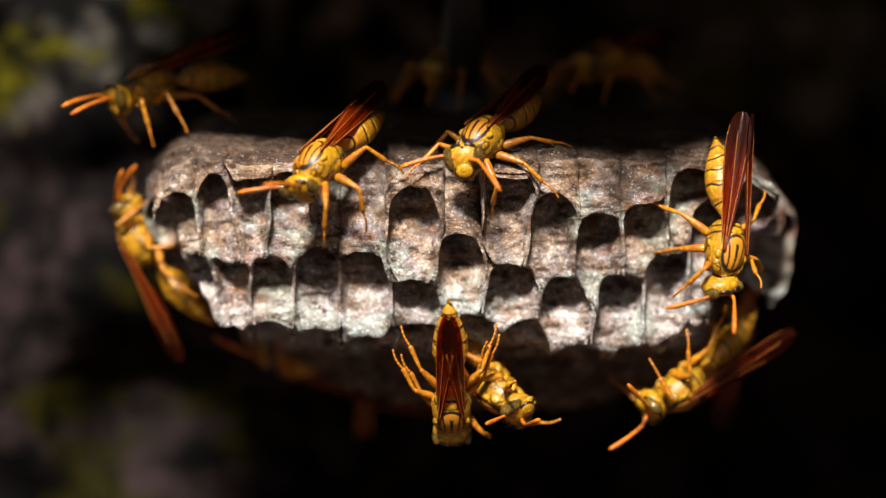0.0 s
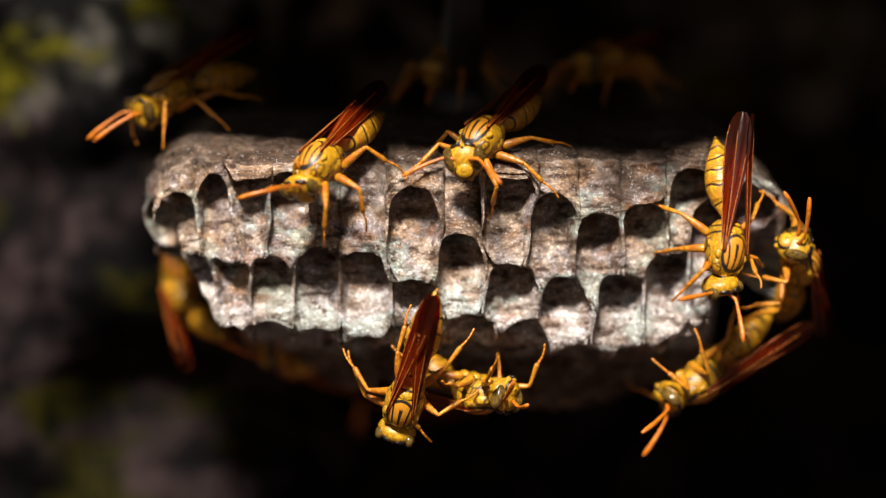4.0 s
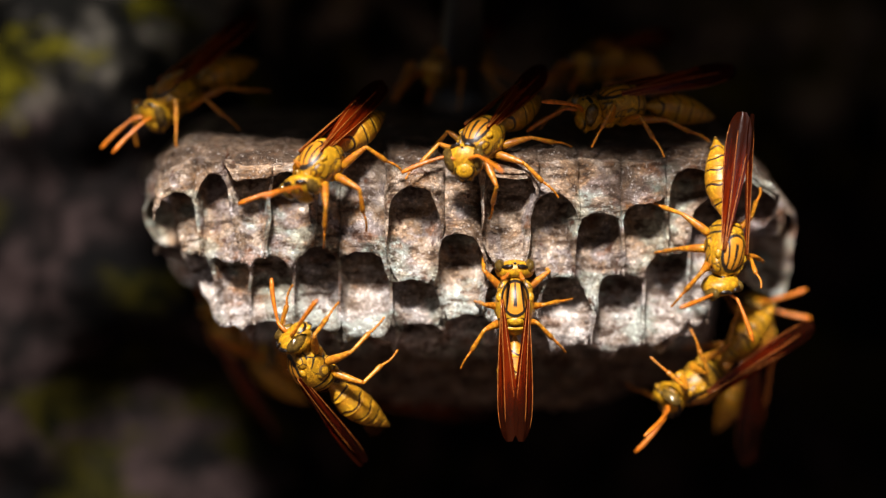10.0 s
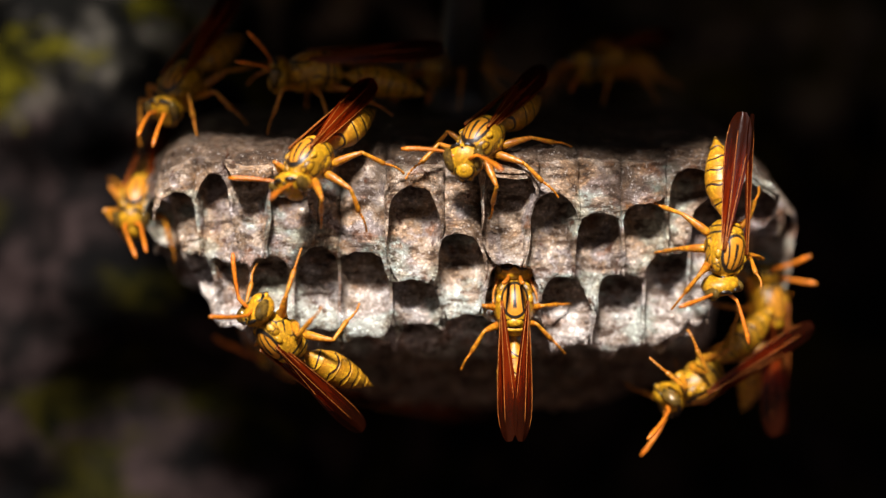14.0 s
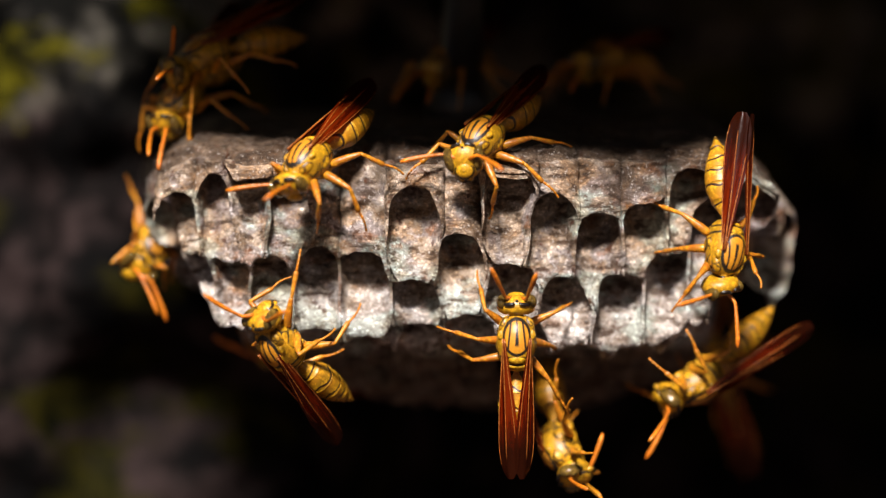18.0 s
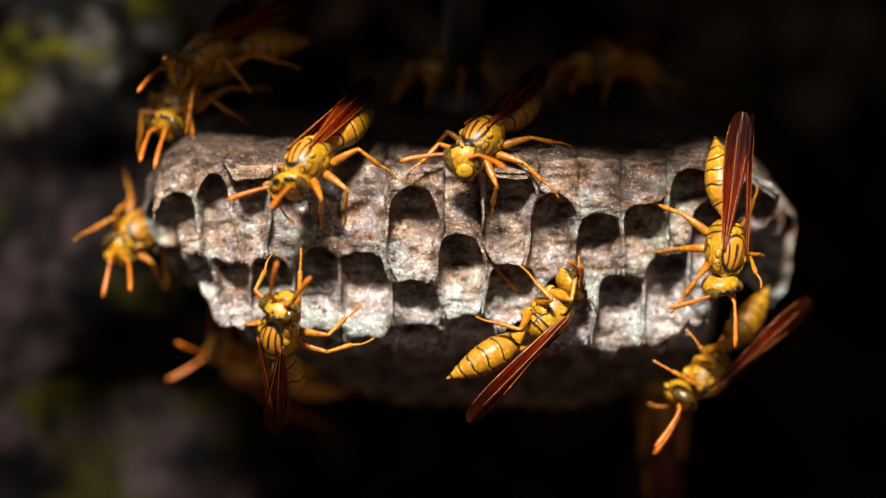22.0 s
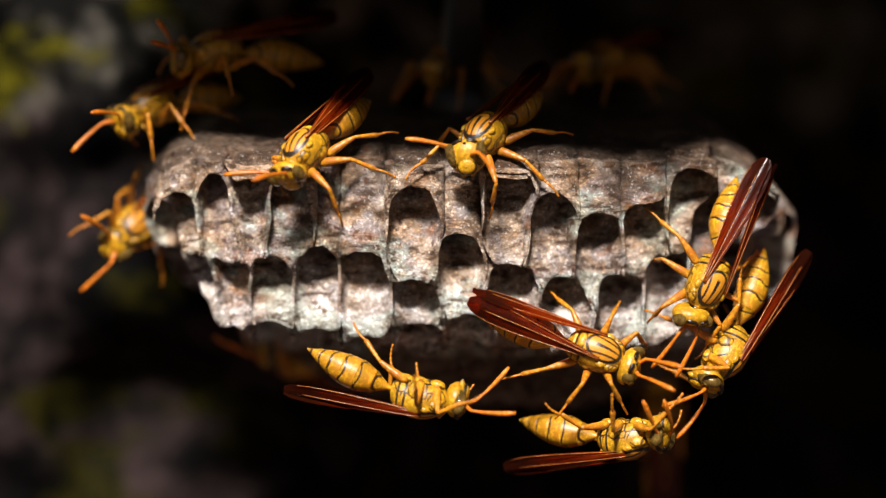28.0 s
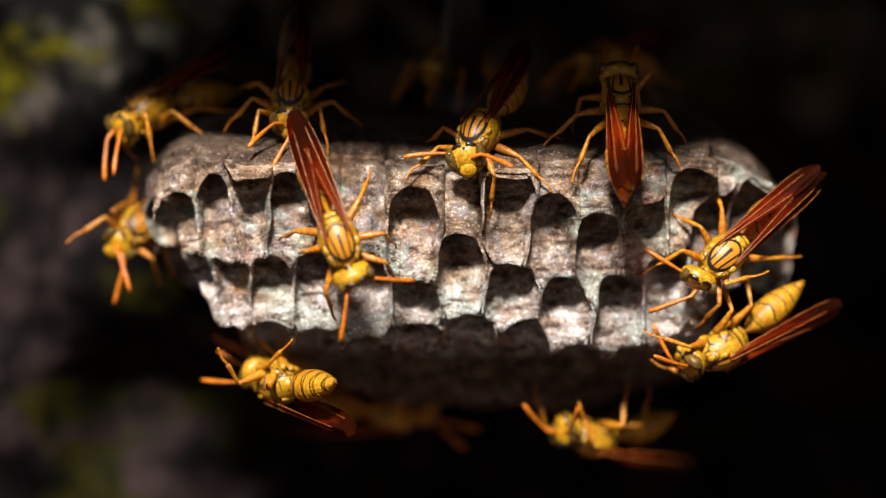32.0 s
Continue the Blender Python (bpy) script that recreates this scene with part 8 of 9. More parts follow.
    tread(wasp_wanderer, "front", 1, [(0, 4.1, 5.8, -3.6), (0.5, 4.4, 5.7, -3.7), (1, 3.9, 6.3, -4.6), (1.5, 4.2, 8.1, -3.3), (2, 4.7, 4.4, -3.6), (2.5, 4.5, 7.8, -4.5), (3, 5.1, 6, -3.3), (3.5, 4.8, 7.4, -5), (5.5, 5.2, 5.3, -5.5), (6, 4, 6.2, -5.6), (6.25, 3.8, 5.5, -5.2), (6.5, 3.9, 7.1, -6.2), (6.75, 3.8, 4.7, -5.5), (7, 3.9, 3.5, -6.6), (7.25, 3.4, 3.6, -6.3), (7.5, 3.4, 4.6, -7.1), (7.75, 3.3, 4.6, -6.2), (8, 3.2, 6.1, -6.2), (8.25, 3.8, 5.5, -5.1), (8.5, 4, 7.1, -4.6), (8.75, 4.1, 5.8, -4.3), (9, 4.1, 7.5, -4.1), (9.5, 4.1, 5.7, -4), (10, 4.3, 7.4, -3.8), (10.25, 4, 5.8, -5.2), (10.5, 4.5, 6.4, -7.1), (10.75, 3.3, 4.5, -7.2), (11, 3.4, 6, -8.6), (11.25, 3.3, 5.2, -7.8), (11.5, 4.2, 6.2, -7), (11.75, 3.7, 4.5, -6), (12, 4.3, 7.3, -6), (12.5, 4.2, 5.1, -6.4), (13, 4.3, 7.5, -3.4), (13.25, 3.6, 5, -6.9), (13.5, 3.7, 7, -6.8), (13.75, 3.2, 5.1, -6.9), (14, 4.3, 7.5, -3.4), (14.25, 3.9, 5.8, -6.9), (14.5, 4, 7.1, -6.5), (15.5, 4.4, 6.3, -6.5), (16.5, 4.5, 7.7, -6.4), (17, 3.9, 5.8, -6.5), (19, 4.3, 7.5, -3.4), (21, 4, 6.7, -7.5), (23, 4, 6.9, -7.5), (24, 3, 4.2, -8.2), (25.5, 4, 6.9, -7.5), (28, 4.3, 5.7, -3.4), (29, 4.3, 7.5, -3.4), (30, 3.7, 5.8, -7.2), (30.25, 3.8, 6.6, -6), (30.5, 4.1, 5.7, -4.6), (30.75, 4.3, 7.5, -3.3), (31, 4.3, 5.8, -3.6), (31.25, 4.3, 7.6, -3.8), (31.5, 4.2, 5.8, -3.7), (32, 4.3, 7.4, -3)])
    tread(wasp_wanderer, "front", -1, [(0, -4.3, 7.6, -3.4), (0.5, -2.5, 6.6, -2.9), (1, -4, 7.7, -2.8), (1.5, -4.3, 5.7, -3.4), (2, -1, 7.1, -4.5), (2.5, -2.1, 4.8, -4.7), (3, -2.5, 3.5, -6.1), (3.5, -2.9, 2.5, -6.2), (5.5, -2.4, 0.5, -6.5), (6, -2.8, 0.1, -6.8), (6.25, -4.3, 7.5, -3.4), (6.5, -2.7, 4.8, -5), (6.75, -3, 4.5, -6.1), (7, -3.3, 2.3, -6), (7.25, -4.2, 6.4, -7.3), (7.5, -4.5, 5.2, -5.9), (7.75, -4.7, 6.7, -5.5), (8, -4.4, 5.5, -4.6), (8.25, -4.3, 7.4, -4.2), (8.5, -4.4, 5.6, -3.5), (8.75, -4.3, 7.5, -3), (9, -4.2, 5.7, -3.7), (9.5, -4.3, 7.5, -3.4), (10, -4.3, 5.7, -3.1), (10.25, -4.5, 7, -4.6), (10.5, -4.9, 5.9, -6), (10.75, -4.9, 6, -7.1), (11, -4.3, 4, -7.4), (11.25, -4.4, 7, -7.2), (11.5, -4.6, 4.5, -5.7), (11.75, -4.9, 7.9, -5.7), (12, -4.5, 5.1, -4.7), (12.5, -4.6, 6.9, -5.2), (13, -4.6, 5.5, -6.1), (13.25, -4.6, 6.4, -6.1), (13.5, -4.5, 6.4, -5.9), (13.75, -5.1, 7, -5.7), (14, -4.7, 5.4, -6), (14.25, -4.6, 7.8, -5.6), (14.5, -4.8, 5.9, -5.4), (15.5, -4.1, 7.7, -5.2), (16.5, -4.1, 5.8, -6), (17, -4.5, 7, -5.7), (19, -4.6, 5.8, -7.1), (21, -4.2, 7.1, -6.8), (23, -4.4, 5.9, -6.9), (24, -3.3, 4.6, -7.8), (25.5, -4.4, 5.9, -6.9), (28, -4.7, 5.7, -7.8), (29, -4.2, 5.1, -7.7), (30, -4.2, 7.1, -6.8), (30.25, -4.2, 6.2, -5.4), (30.5, -4.3, 7.6, -4.2), (30.75, -4.2, 5.7, -3.2), (31, -4.3, 7.5, -3.3), (31.25, -4.3, 5.6, -3.3), (31.5, -4.3, 7.4, -3.1), (32, -4.3, 5.9, -3.7)])
    tread(wasp_wanderer, "middle", 1, [(0, 4.4, 1.6, -6.2), (0.5, 6.6, 1.9, -4.4), (1, 7.7, -1.4, -3.7), (1.5, 7.7, 3.2, -4.3), (2, 7.8, -0.6, -4.3), (2.5, 8.2, -0.2, -2.6), (3, 7.9, -1.5, -3.5), (3.5, 8, 0.1, -3.3), (5.5, 8, -1.6, -2.7), (6, 7.9, 0.3, -3.1), (6.25, 7.9, -1.7, -4.2), (6.5, 7.4, 0.9, -4), (6.75, 7.5, -1.3, -3.7), (7, 7.7, -0.1, -3.8), (7.25, 7.7, -1.8, -3.9), (7.5, 7.6, -0.3, -5.4), (7.75, 7.6, -2, -5), (8, 7.5, 0.2, -5.6), (8.25, 7.3, -1.5, -4.9), (8.5, 7.7, 0.4, -4.4), (8.75, 7.8, -1.4, -4), (9, 7.6, 0.1, -4.5), (9.5, 7.8, -1.3, -4.3), (10, 8, 0.2, -4.2), (10.25, 7.8, -1.5, -5), (10.5, 7.3, -0.5, -6.3), (10.75, 7.8, -2.3, -6.2), (11, 7.3, -1.6, -7), (11.25, 7.1, -2.9, -6.5), (11.5, 7.8, -1, -6.6), (11.75, 7.3, -2.1, -6), (12, 7.7, 0.1, -5.5), (12.5, 7.6, -1.6, -6.1), (13, 7.8, -0.5, -7), (13.25, 7.5, -2.2, -7), (13.5, 6.6, -0.5, -7.3), (13.75, 6.9, -1.4, -7.6), (14, 6.7, 0.3, -7.5), (14.25, 7.9, -1.5, -3.4), (14.5, 6.5, 1.2, -7.5), (15.5, 6.9, -0.8, -8.1), (16.5, 7.1, 1.3, -7.9), (17, 6.9, -0.2, -8.1), (19, 7.9, 0.3, -3.4), (21, 7.9, -1.5, -3.4), (23, 7.9, 0.3, -3.4), (24, 7.9, -1.5, -3.4), (25.5, 7.9, 0.3, -3.4), (28, 7.9, -1.5, -3.4), (29, 7.9, 0.3, -3.4), (30, 7.2, -1.2, -7.2), (30.25, 7.9, -0.2, -6.6), (30.5, 7.4, -1.7, -5.9), (30.75, 7.7, 1.1, -5), (31, 7.3, -0.6, -5), (31.25, 7.6, 0.7, -4.4), (31.5, 8.3, -1.2, -4.7), (32, 7.7, 0.6, -4)])
    tread(wasp_wanderer, "middle", -1, [(0, -7.9, 0.3, -3.4), (0.5, -6.2, 0, -3.2), (1, -7.7, 0.4, -5.7), (1.5, -6.1, -2.9, -7.9), (2, -6.4, 1.1, -7.3), (2.5, -3.7, -0.7, -5.3), (3, -4.7, -2.4, -6.7), (3.5, -5.5, -2.8, -6.9), (5.5, -2.8, 0.2, -6.3), (6, -3.7, -0.7, -6.3), (6.25, -4.9, -1.8, -6.8), (6.5, -5.2, -3.5, -7.6), (6.75, -3, 2.3, -4.8), (7, -3.4, 0.1, -4.9), (7.25, -5.1, 0.7, -4.8), (7.5, -6.4, -1.6, -4.2), (7.75, -7.3, -0.3, -4.3), (8, -7.9, -1.6, -4.6), (8.25, -7.9, 0.2, -3.8), (8.5, -7.9, -1.5, -3.4), (8.75, -7.7, 0.1, -3.5), (9, -7.9, -1.5, -3.6), (9.5, -7.9, 0.3, -3.5), (10, -8, -1.6, -3.7), (10.25, -7.7, 0.7, -4), (10.5, -7.8, -1.8, -4.4), (10.75, -7.9, -0.3, -5), (11, -7.9, -1.8, -4.8), (11.25, -8.3, 0, -5.1), (11.5, -7.9, -1.6, -4), (11.75, -8.1, 0, -4.1), (12, -7.9, -1.5, -3.5), (12.5, -7.9, 0.2, -4.2), (13, -7.9, -1.5, -5.2), (13.25, -7.6, 0.3, -5.2), (13.5, -7.9, -1.7, -5.1), (13.75, -8.4, 0.2, -5.4), (14, -8, -2.3, -5.5), (14.25, -8.2, 0.9, -5.2), (14.5, -7.8, -1.4, -5.5), (15.5, -7.9, 0.7, -6.5), (16.5, -7.9, -1.5, -3.4), (17, -7.9, 0.3, -3.4), (19, -7.9, -1.5, -3.4), (21, -7.9, 0.3, -3.4), (23, -7.9, -1.5, -3.4), (24, -7.9, 0.3, -3.4), (25.5, -7.9, -1.5, -3.4), (28, -7.9, 0.3, -3.4), (29, -7.9, -1.5, -3.4), (30, -7.9, 0.3, -3.4), (30.25, -7.9, -1.8, -5.8), (30.5, -7.9, 0.4, -4.4), (30.75, -7.9, -1.2, -4), (31, -7.9, 0.3, -3.3), (31.25, -7.9, -1.3, -4.2), (31.5, -7.9, 0.5, -4.2), (32, -8, -1.1, -4.7)])
    tread(wasp_wanderer, "hind", 1, [(0, 6, -8.8, -3.3), (0.5, 3.4, -6.6, -7), (1, 4.4, -8.8, -4.9), (1.5, 6.3, -8, -4.5), (2, 6, -8.8, -3.3), (2.5, 6.4, -7.5, -3.4), (3, 6, -8.8, -3.3), (3.5, 5.4, -5.6, -4.7), (5.5, 6.2, -8.1, -4.6), (6, 6.2, -6.6, -4), (6.25, 4.4, -7.4, -4.9), (6.5, 5.5, -5.8, -5.5), (6.75, 5.1, -8.1, -5.4), (7, 6.2, -7.3, -4.3), (7.25, 5.9, -7.8, -5.2), (7.5, 6.1, -6.6, -4.7), (7.75, 6, -8.8, -3.3), (8, 6.4, -7.5, -3.4), (8.25, 6, -8.8, -3.3), (8.5, 5.4, -7.2, -5.5), (8.75, 6, -8.8, -3.3), (9, 6.1, -7.2, -4.4), (9.5, 6, -8.8, -3.3), (10, 6.2, -7.3, -4), (10.25, 6, -8.8, -3.3), (10.5, 6.1, -7.9, -4.2), (10.75, 6, -8.8, -3.3), (11, 6.4, -7.5, -3.4), (11.25, 6, -8.8, -3.3), (11.5, 5.9, -8.1, -4.9), (11.75, 6, -8.8, -3.3), (12, 6.3, -7.8, -4.7), (12.5, 6, -8.8, -3.3), (13, 5.3, -6.8, -6.3), (13.25, 6, -8.8, -3.3), (13.5, 6.4, -7.5, -3.4), (13.75, 6, -8.8, -3.3), (14, 6.4, -7.5, -3.4), (14.25, 6, -8.8, -3.3), (14.5, 6.4, -7.5, -3.4), (15.5, 6, -8.8, -3.3), (16.5, 6.4, -7.5, -3.4), (17, 6, -8.8, -3.3), (19, 6.4, -7.5, -3.4), (21, 6, -8.8, -3.3), (23, 6.4, -7.5, -3.4), (24, 6, -8.8, -3.3), (25.5, 6.4, -7.5, -3.4), (28, 6, -8.8, -3.3), (29, 6.4, -7.5, -3.4), (30, 6, -8.8, -3.3), (30.25, 6.4, -7.5, -3.4), (30.5, 6, -8.8, -3.3), (30.75, 5.9, -6.5, -6.6), (31, 6, -8.8, -3.3), (31.25, 6.4, -6.2, -6.8), (31.5, 6, -8.8, -3.3), (32, 6.4, -7.5, -3.4)])
    tread(wasp_wanderer, "hind", -1, [(0, -6.4, -7.5, -3.4), (0.5, -6.1, -7.6, -4.9), (1, -6.4, -7.5, -3.4), (1.5, -1.9, -7.4, -6.6), (2, -6.4, -7.5, -3.4), (2.5, -1.5, -3.9, -5.4), (3, -2.6, -5.4, -7), (3.5, -3.7, -6.5, -7), (5.5, -4.8, -6, -7.1), (6, -4.7, -7.1, -7.2), (6.25, -6.4, -7.5, -3.4), (6.5, -6, -8.8, -3.3), (6.75, -6.4, -7.5, -3.4), (7, -6, -8.8, -3.3), (7.25, -1.7, -6.2, -3.5), (7.5, -3.4, -7.5, -4.6), (7.75, -4.6, -7.9, -5.5), (8, -6, -8.8, -3.3), (8.25, -6.4, -7.2, -4.4), (8.5, -6.3, -8.1, -4.1), (8.75, -6.4, -7.2, -3.9), (9, -6, -8.8, -3.3), (9.5, -6.4, -7.5, -3.4), (10, -6, -8.8, -3.3), (10.25, -6.5, -7.6, -2.9), (10.5, -6, -8.8, -3.3), (10.75, -6.4, -7.6, -3.6), (11, -6, -8.8, -3.3), (11.25, -6.4, -7.5, -3.3), (11.5, -6, -8.8, -3.3), (11.75, -6.3, -7.5, -3), (12, -6, -8.8, -3.3), (12.5, -6.4, -7.5, -3.7), (13, -6, -8.8, -3.3), (13.25, -6.2, -7.4, -5), (13.5, -6, -8.8, -3.3), (13.75, -6.4, -7.5, -3.4), (14, -6, -8.8, -3.3), (14.25, -6.6, -7.1, -5.6), (14.5, -6, -8.8, -3.3), (15.5, -6.4, -7.5, -3.4), (16.5, -6, -8.8, -3.3), (17, -6.4, -7.5, -3.4), (19, -6, -8.8, -3.3), (21, -6.4, -7.5, -3.4), (23, -6, -8.8, -3.3), (24, -6.4, -7.5, -3.4), (25.5, -6, -8.8, -3.3), (28, -6.4, -7.5, -3.4), (29, -6, -8.8, -3.3), (30, -6.4, -7.5, -3.4), (30.25, -6, -8.8, -3.3), (30.5, -6.4, -7.3, -5.3), (30.75, -6, -8.8, -3.3), (31, -6.6, -6.3, -5.7), (31.25, -6, -8.8, -3.3), (31.5, -5.6, -6.4, -6.5), (32, -6, -8.8, -3.3)])
    point(wasp_wanderer, 1, [(0, 4.4, 5.4, 2.3), (3, 2.9, 6.8, 0.1), (6, 1.8, 7.2, -0.2), (7, -3.9, 5.2, -2.4), (8, -1.4, 4.9, -4.6), (10, 2.4, 7.1, -1.2), (11, -3.7, 4, 3.8), (12, -1.4, 4.8, -6.9), (13, 1, 7.1, 1.4), (14, -1, 2.5, 6), (17, -2, -1.8, 5.4), (24, -2, 6.4, -1.2), (28, -2.1, 2.2, 5.6), (31, 3.6, 5.7, 2.5), (32, 4.2, 5.7, 1.7)])
    point(wasp_wanderer, -1, [(0, 3.3, 5.8, 1.4), (3, 2.4, 6.1, 2.3), (6, 1.8, 5.9, 3.1), (7, -4.9, 3.4, -4.1), (8, -5, 5.8, 0.9), (10, -1.3, 6.3, 3.7), (11, -5.4, 5.1, 0.3), (12, -5.3, 5.2, 0.2), (13, -1.6, 2.9, 6), (14, -4, 4.3, 3.9), (17, -5.1, 4.5, 2.7), (24, -4.9, 2.6, 4.3), (28, -4.1, 3.8, 4.2), (31, -2, 7.1, 1.3), (32, 1.8, 6.7, -1)])
    tread(wasp_roamer, "front", 1, [(0, 4.3, 5.7, -3.4), (14, 4.3, 7.5, -3.4), (15.25, 3.9, 5.4, -3.3), (16.5, 3.6, 6.2, -4.1), (16.75, 4.6, 6.6, -5.5), (17, 4.3, 7.5, -3.4), (17.25, 3, 2.6, -6.7), (17.5, 4.3, -2, -6.3), (17.75, 1.8, 7, -3.8), (18, -0.6, 10.1, -3.4), (18.25, 2.1, 7.5, -3.5), (18.5, 4.3, 7.5, -3.4), (18.75, 1.7, 6.4, -7.3), (19, 3.6, 8.3, -6), (19.25, 3.9, 7.8, -5.9), (19.5, 4.2, 8.1, -5.4), (19.75, 4.9, 3.4, -4.9), (20, 4.2, 3.6, -5.8), (20.5, 4.2, 5.4, -3.9), (21, 4.8, 8.3, -5.2), (21.5, 4.2, 7.6, -4), (22, 4.3, 5, -4.5), (22.25, 3.3, 3.4, -4.6), (22.5, 5, 7.9, -3.8), (22.75, 3.7, 6.6, -3.7), (23, 4.9, 6.2, -4.3), (23.25, 1.5, 4.6, -4.5), (23.5, 4.3, 7.5, -3.4), (23.75, 3.5, 3.7, -8.2), (24, 2.7, 3.7, -8.4), (24.25, 3, 2.8, -8.5), (24.5, 4.3, 7.5, -3.4), (24.75, 1.7, 5.8, -3.9), (25, -0.8, 7.6, -4.6), (25.25, 0.2, 5.6, -4.2), (25.5, 1.2, 7.1, -4), (26.5, 4.3, 5.7, -3.4), (27.5, 4.3, 7.5, -3.4), (28, 4.8, 4.5, -3.7), (29, 1.8, 6.8, -6.4), (29.25, 3.3, 5.6, -5), (29.5, 4.3, 7.5, -3.4), (29.75, 4.3, 5.7, -3.4), (30, 4.3, 7.5, -3.4), (30.25, 4.3, 5.7, -3.4), (30.5, 4.3, 7.5, -3.4), (30.75, 4.9, 5.6, -3.3), (31, 5.3, 7.1, -2.9), (31.2, 2.5, 1.2, -6.6), (31.25, 2.9, 0.6, -6.6), (31.5, 3.4, -2.1, -6.8), (31.75, 2.8, -5, -7), (32, 0.3, -5.7, -6.2)])
    tread(wasp_roamer, "front", -1, [(0, -4.3, 7.5, -3.4), (14, -4.3, 5.7, -3.4), (15.25, -1.9, 8.7, -4.1), (16.5, -4.6, 6.5, -3.6), (16.75, -5.1, 7.7, -3.8), (17, -4.2, 5.5, -3.6), (17.25, -4.4, 3.6, -7.8), (17.5, -4.3, 5.7, -3.4), (17.75, -6.5, 8.3, -3.6), (18, -7.8, 7.2, -3.1), (18.25, -6.1, 8.7, -3.4), (18.5, -4.3, 5.7, -3.4), (18.75, -4.3, 7.5, -3.4), (19, -5.7, 5.2, -4.7), (19.25, -4.2, 8.5, -4.5), (19.5, -5.4, 5.6, -4.5), (19.75, -5.8, 6.3, -5.3), (20, -3.4, 4.6, -5.5), (20.5, -3, 7.4, -6.2), (21, -4.3, 5.7, -3.4), (21.5, -2.9, 4.4, -4.7), (22, -2.6, 6, -5.4), (22.25, -3.8, 4.6, -5.6), (22.5, -4.3, 5.7, -3.4), (22.75, -3.1, 8.5, -4.3), (23, -4.7, 4.5, -4.3), (23.25, -3.6, 3, -4.7), (23.5, -2.2, 2, -4), (23.75, -2.7, 0.7, -5.4), (24, -2.6, -1.4, -6.1), (24.25, -4.3, 7.5, -3.4), (24.5, -3.9, 0.8, -8), (24.75, -4.2, -0.9, -9.3), (25, -8.6, 5.4, -4.3), (25.25, -7.8, 6.9, -4), (25.5, -7.4, 5.3, -4), (26.5, -4.3, 7.5, -3.4), (27.5, -4.3, 5.7, -3.4), (28, -3.1, 8.2, -4.6), (29, -6.4, 4, -4.8), (29.25, -5.3, 7, -4.3), (29.5, -4.3, 5.7, -3.4), (29.75, -5.4, 0, -8.7), (30, -4.9, 4.4, -6.3), (30.25, -5.8, 7.8, -4.7), (30.5, -2.9, 3.8, -4.7), (30.75, -3.8, 7.3, -3.2), (31, -3.7, 3.4, -6.5), (31.2, -2.1, 7.3, -2.8), (31.25, -1.3, 2.3, -5.6), (31.5, -0.1, 7.3, -2.7), (31.75, -4.2, 6.1, -5.3), (32, -4.7, 6.1, -4.1)])
    tread(wasp_roamer, "middle", 1, [(0, 7.9, -1.5, -3.4), (14, 7.9, 0.3, -3.4), (15.25, 9.2, 1.5, -4.2), (16.5, 5.1, 1.6, -4.3), (16.75, 7.8, -1.7, -4), (17, 7.7, -0.9, -3.6), (17.25, 6.4, -2.1, -3.7), (17.5, 6.5, -2.9, -5.8), (17.75, 5.4, -0.2, -3.8), (18, 2.9, 3, -3.4), (18.25, 5.7, 0.3, -3.5), (18.5, 7.5, 1.4, -6.4), (18.75, 8.1, -0.7, -7.1), (19, 7.9, 0.3, -3.4), (19.25, 7.3, -2.3, -6.3), (19.5, 7.7, 0.4, -6.5), (19.75, 6.7, -2.3, -4.4), (20, 6.4, -1.3, -3.7), (20.5, 7.7, -1.8, -3.4), (21, 7.7, -0.5, -3.7), (21.5, 7.9, -1.5, -3.4), (22, 8.2, -0.5, -3.8), (22.25, 6.7, -2.2, -3.8), (22.5, 6.8, -1.1, -4.3), (22.75, 7.5, -1.1, -6.2), (23, 7.5, 0.9, -6.1), (23.25, 4.3, -0.3, -6), (23.5, 7.9, 0.3, -3.4), (23.75, 7.9, -1.5, -3.4), (24, 7.9, 0.3, -3.4), (24.25, 7.1, -5, -5.7), (24.5, 7.9, 0.3, -3.4), (24.75, 5.3, -1.4, -3.9), (25, 2.8, 0.4, -4.6), (25.25, 3.8, -1.6, -4.2), (25.5, 4.8, -0.1, -4), (26.5, 7.9, -1.5, -3.4), (27.5, 7.9, 0.3, -3.4), (28, 6.5, -3.3, -2.7), (29, 6.5, 0.5, -4.5), (29.25, 7.3, -1.3, -4.2), (29.5, 7.9, 0.3, -3.4), (29.75, 7.9, -1.5, -3.4), (30, 7.9, 0.3, -3.4), (30.25, 2.4, -2, -7.2), (30.5, 1.3, -2, -7.1), (30.75, 1.6, -0.2, -6.2), (31, 2.3, -1.8, -6.1), (31.2, 2.8, -3.5, -5.7), (31.25, 3.1, -3.1, -6.4), (31.5, 3, -5.9, -7), (31.75, 0.4, -8, -5.5), (32, 7.1, -0.8, -6.3)])
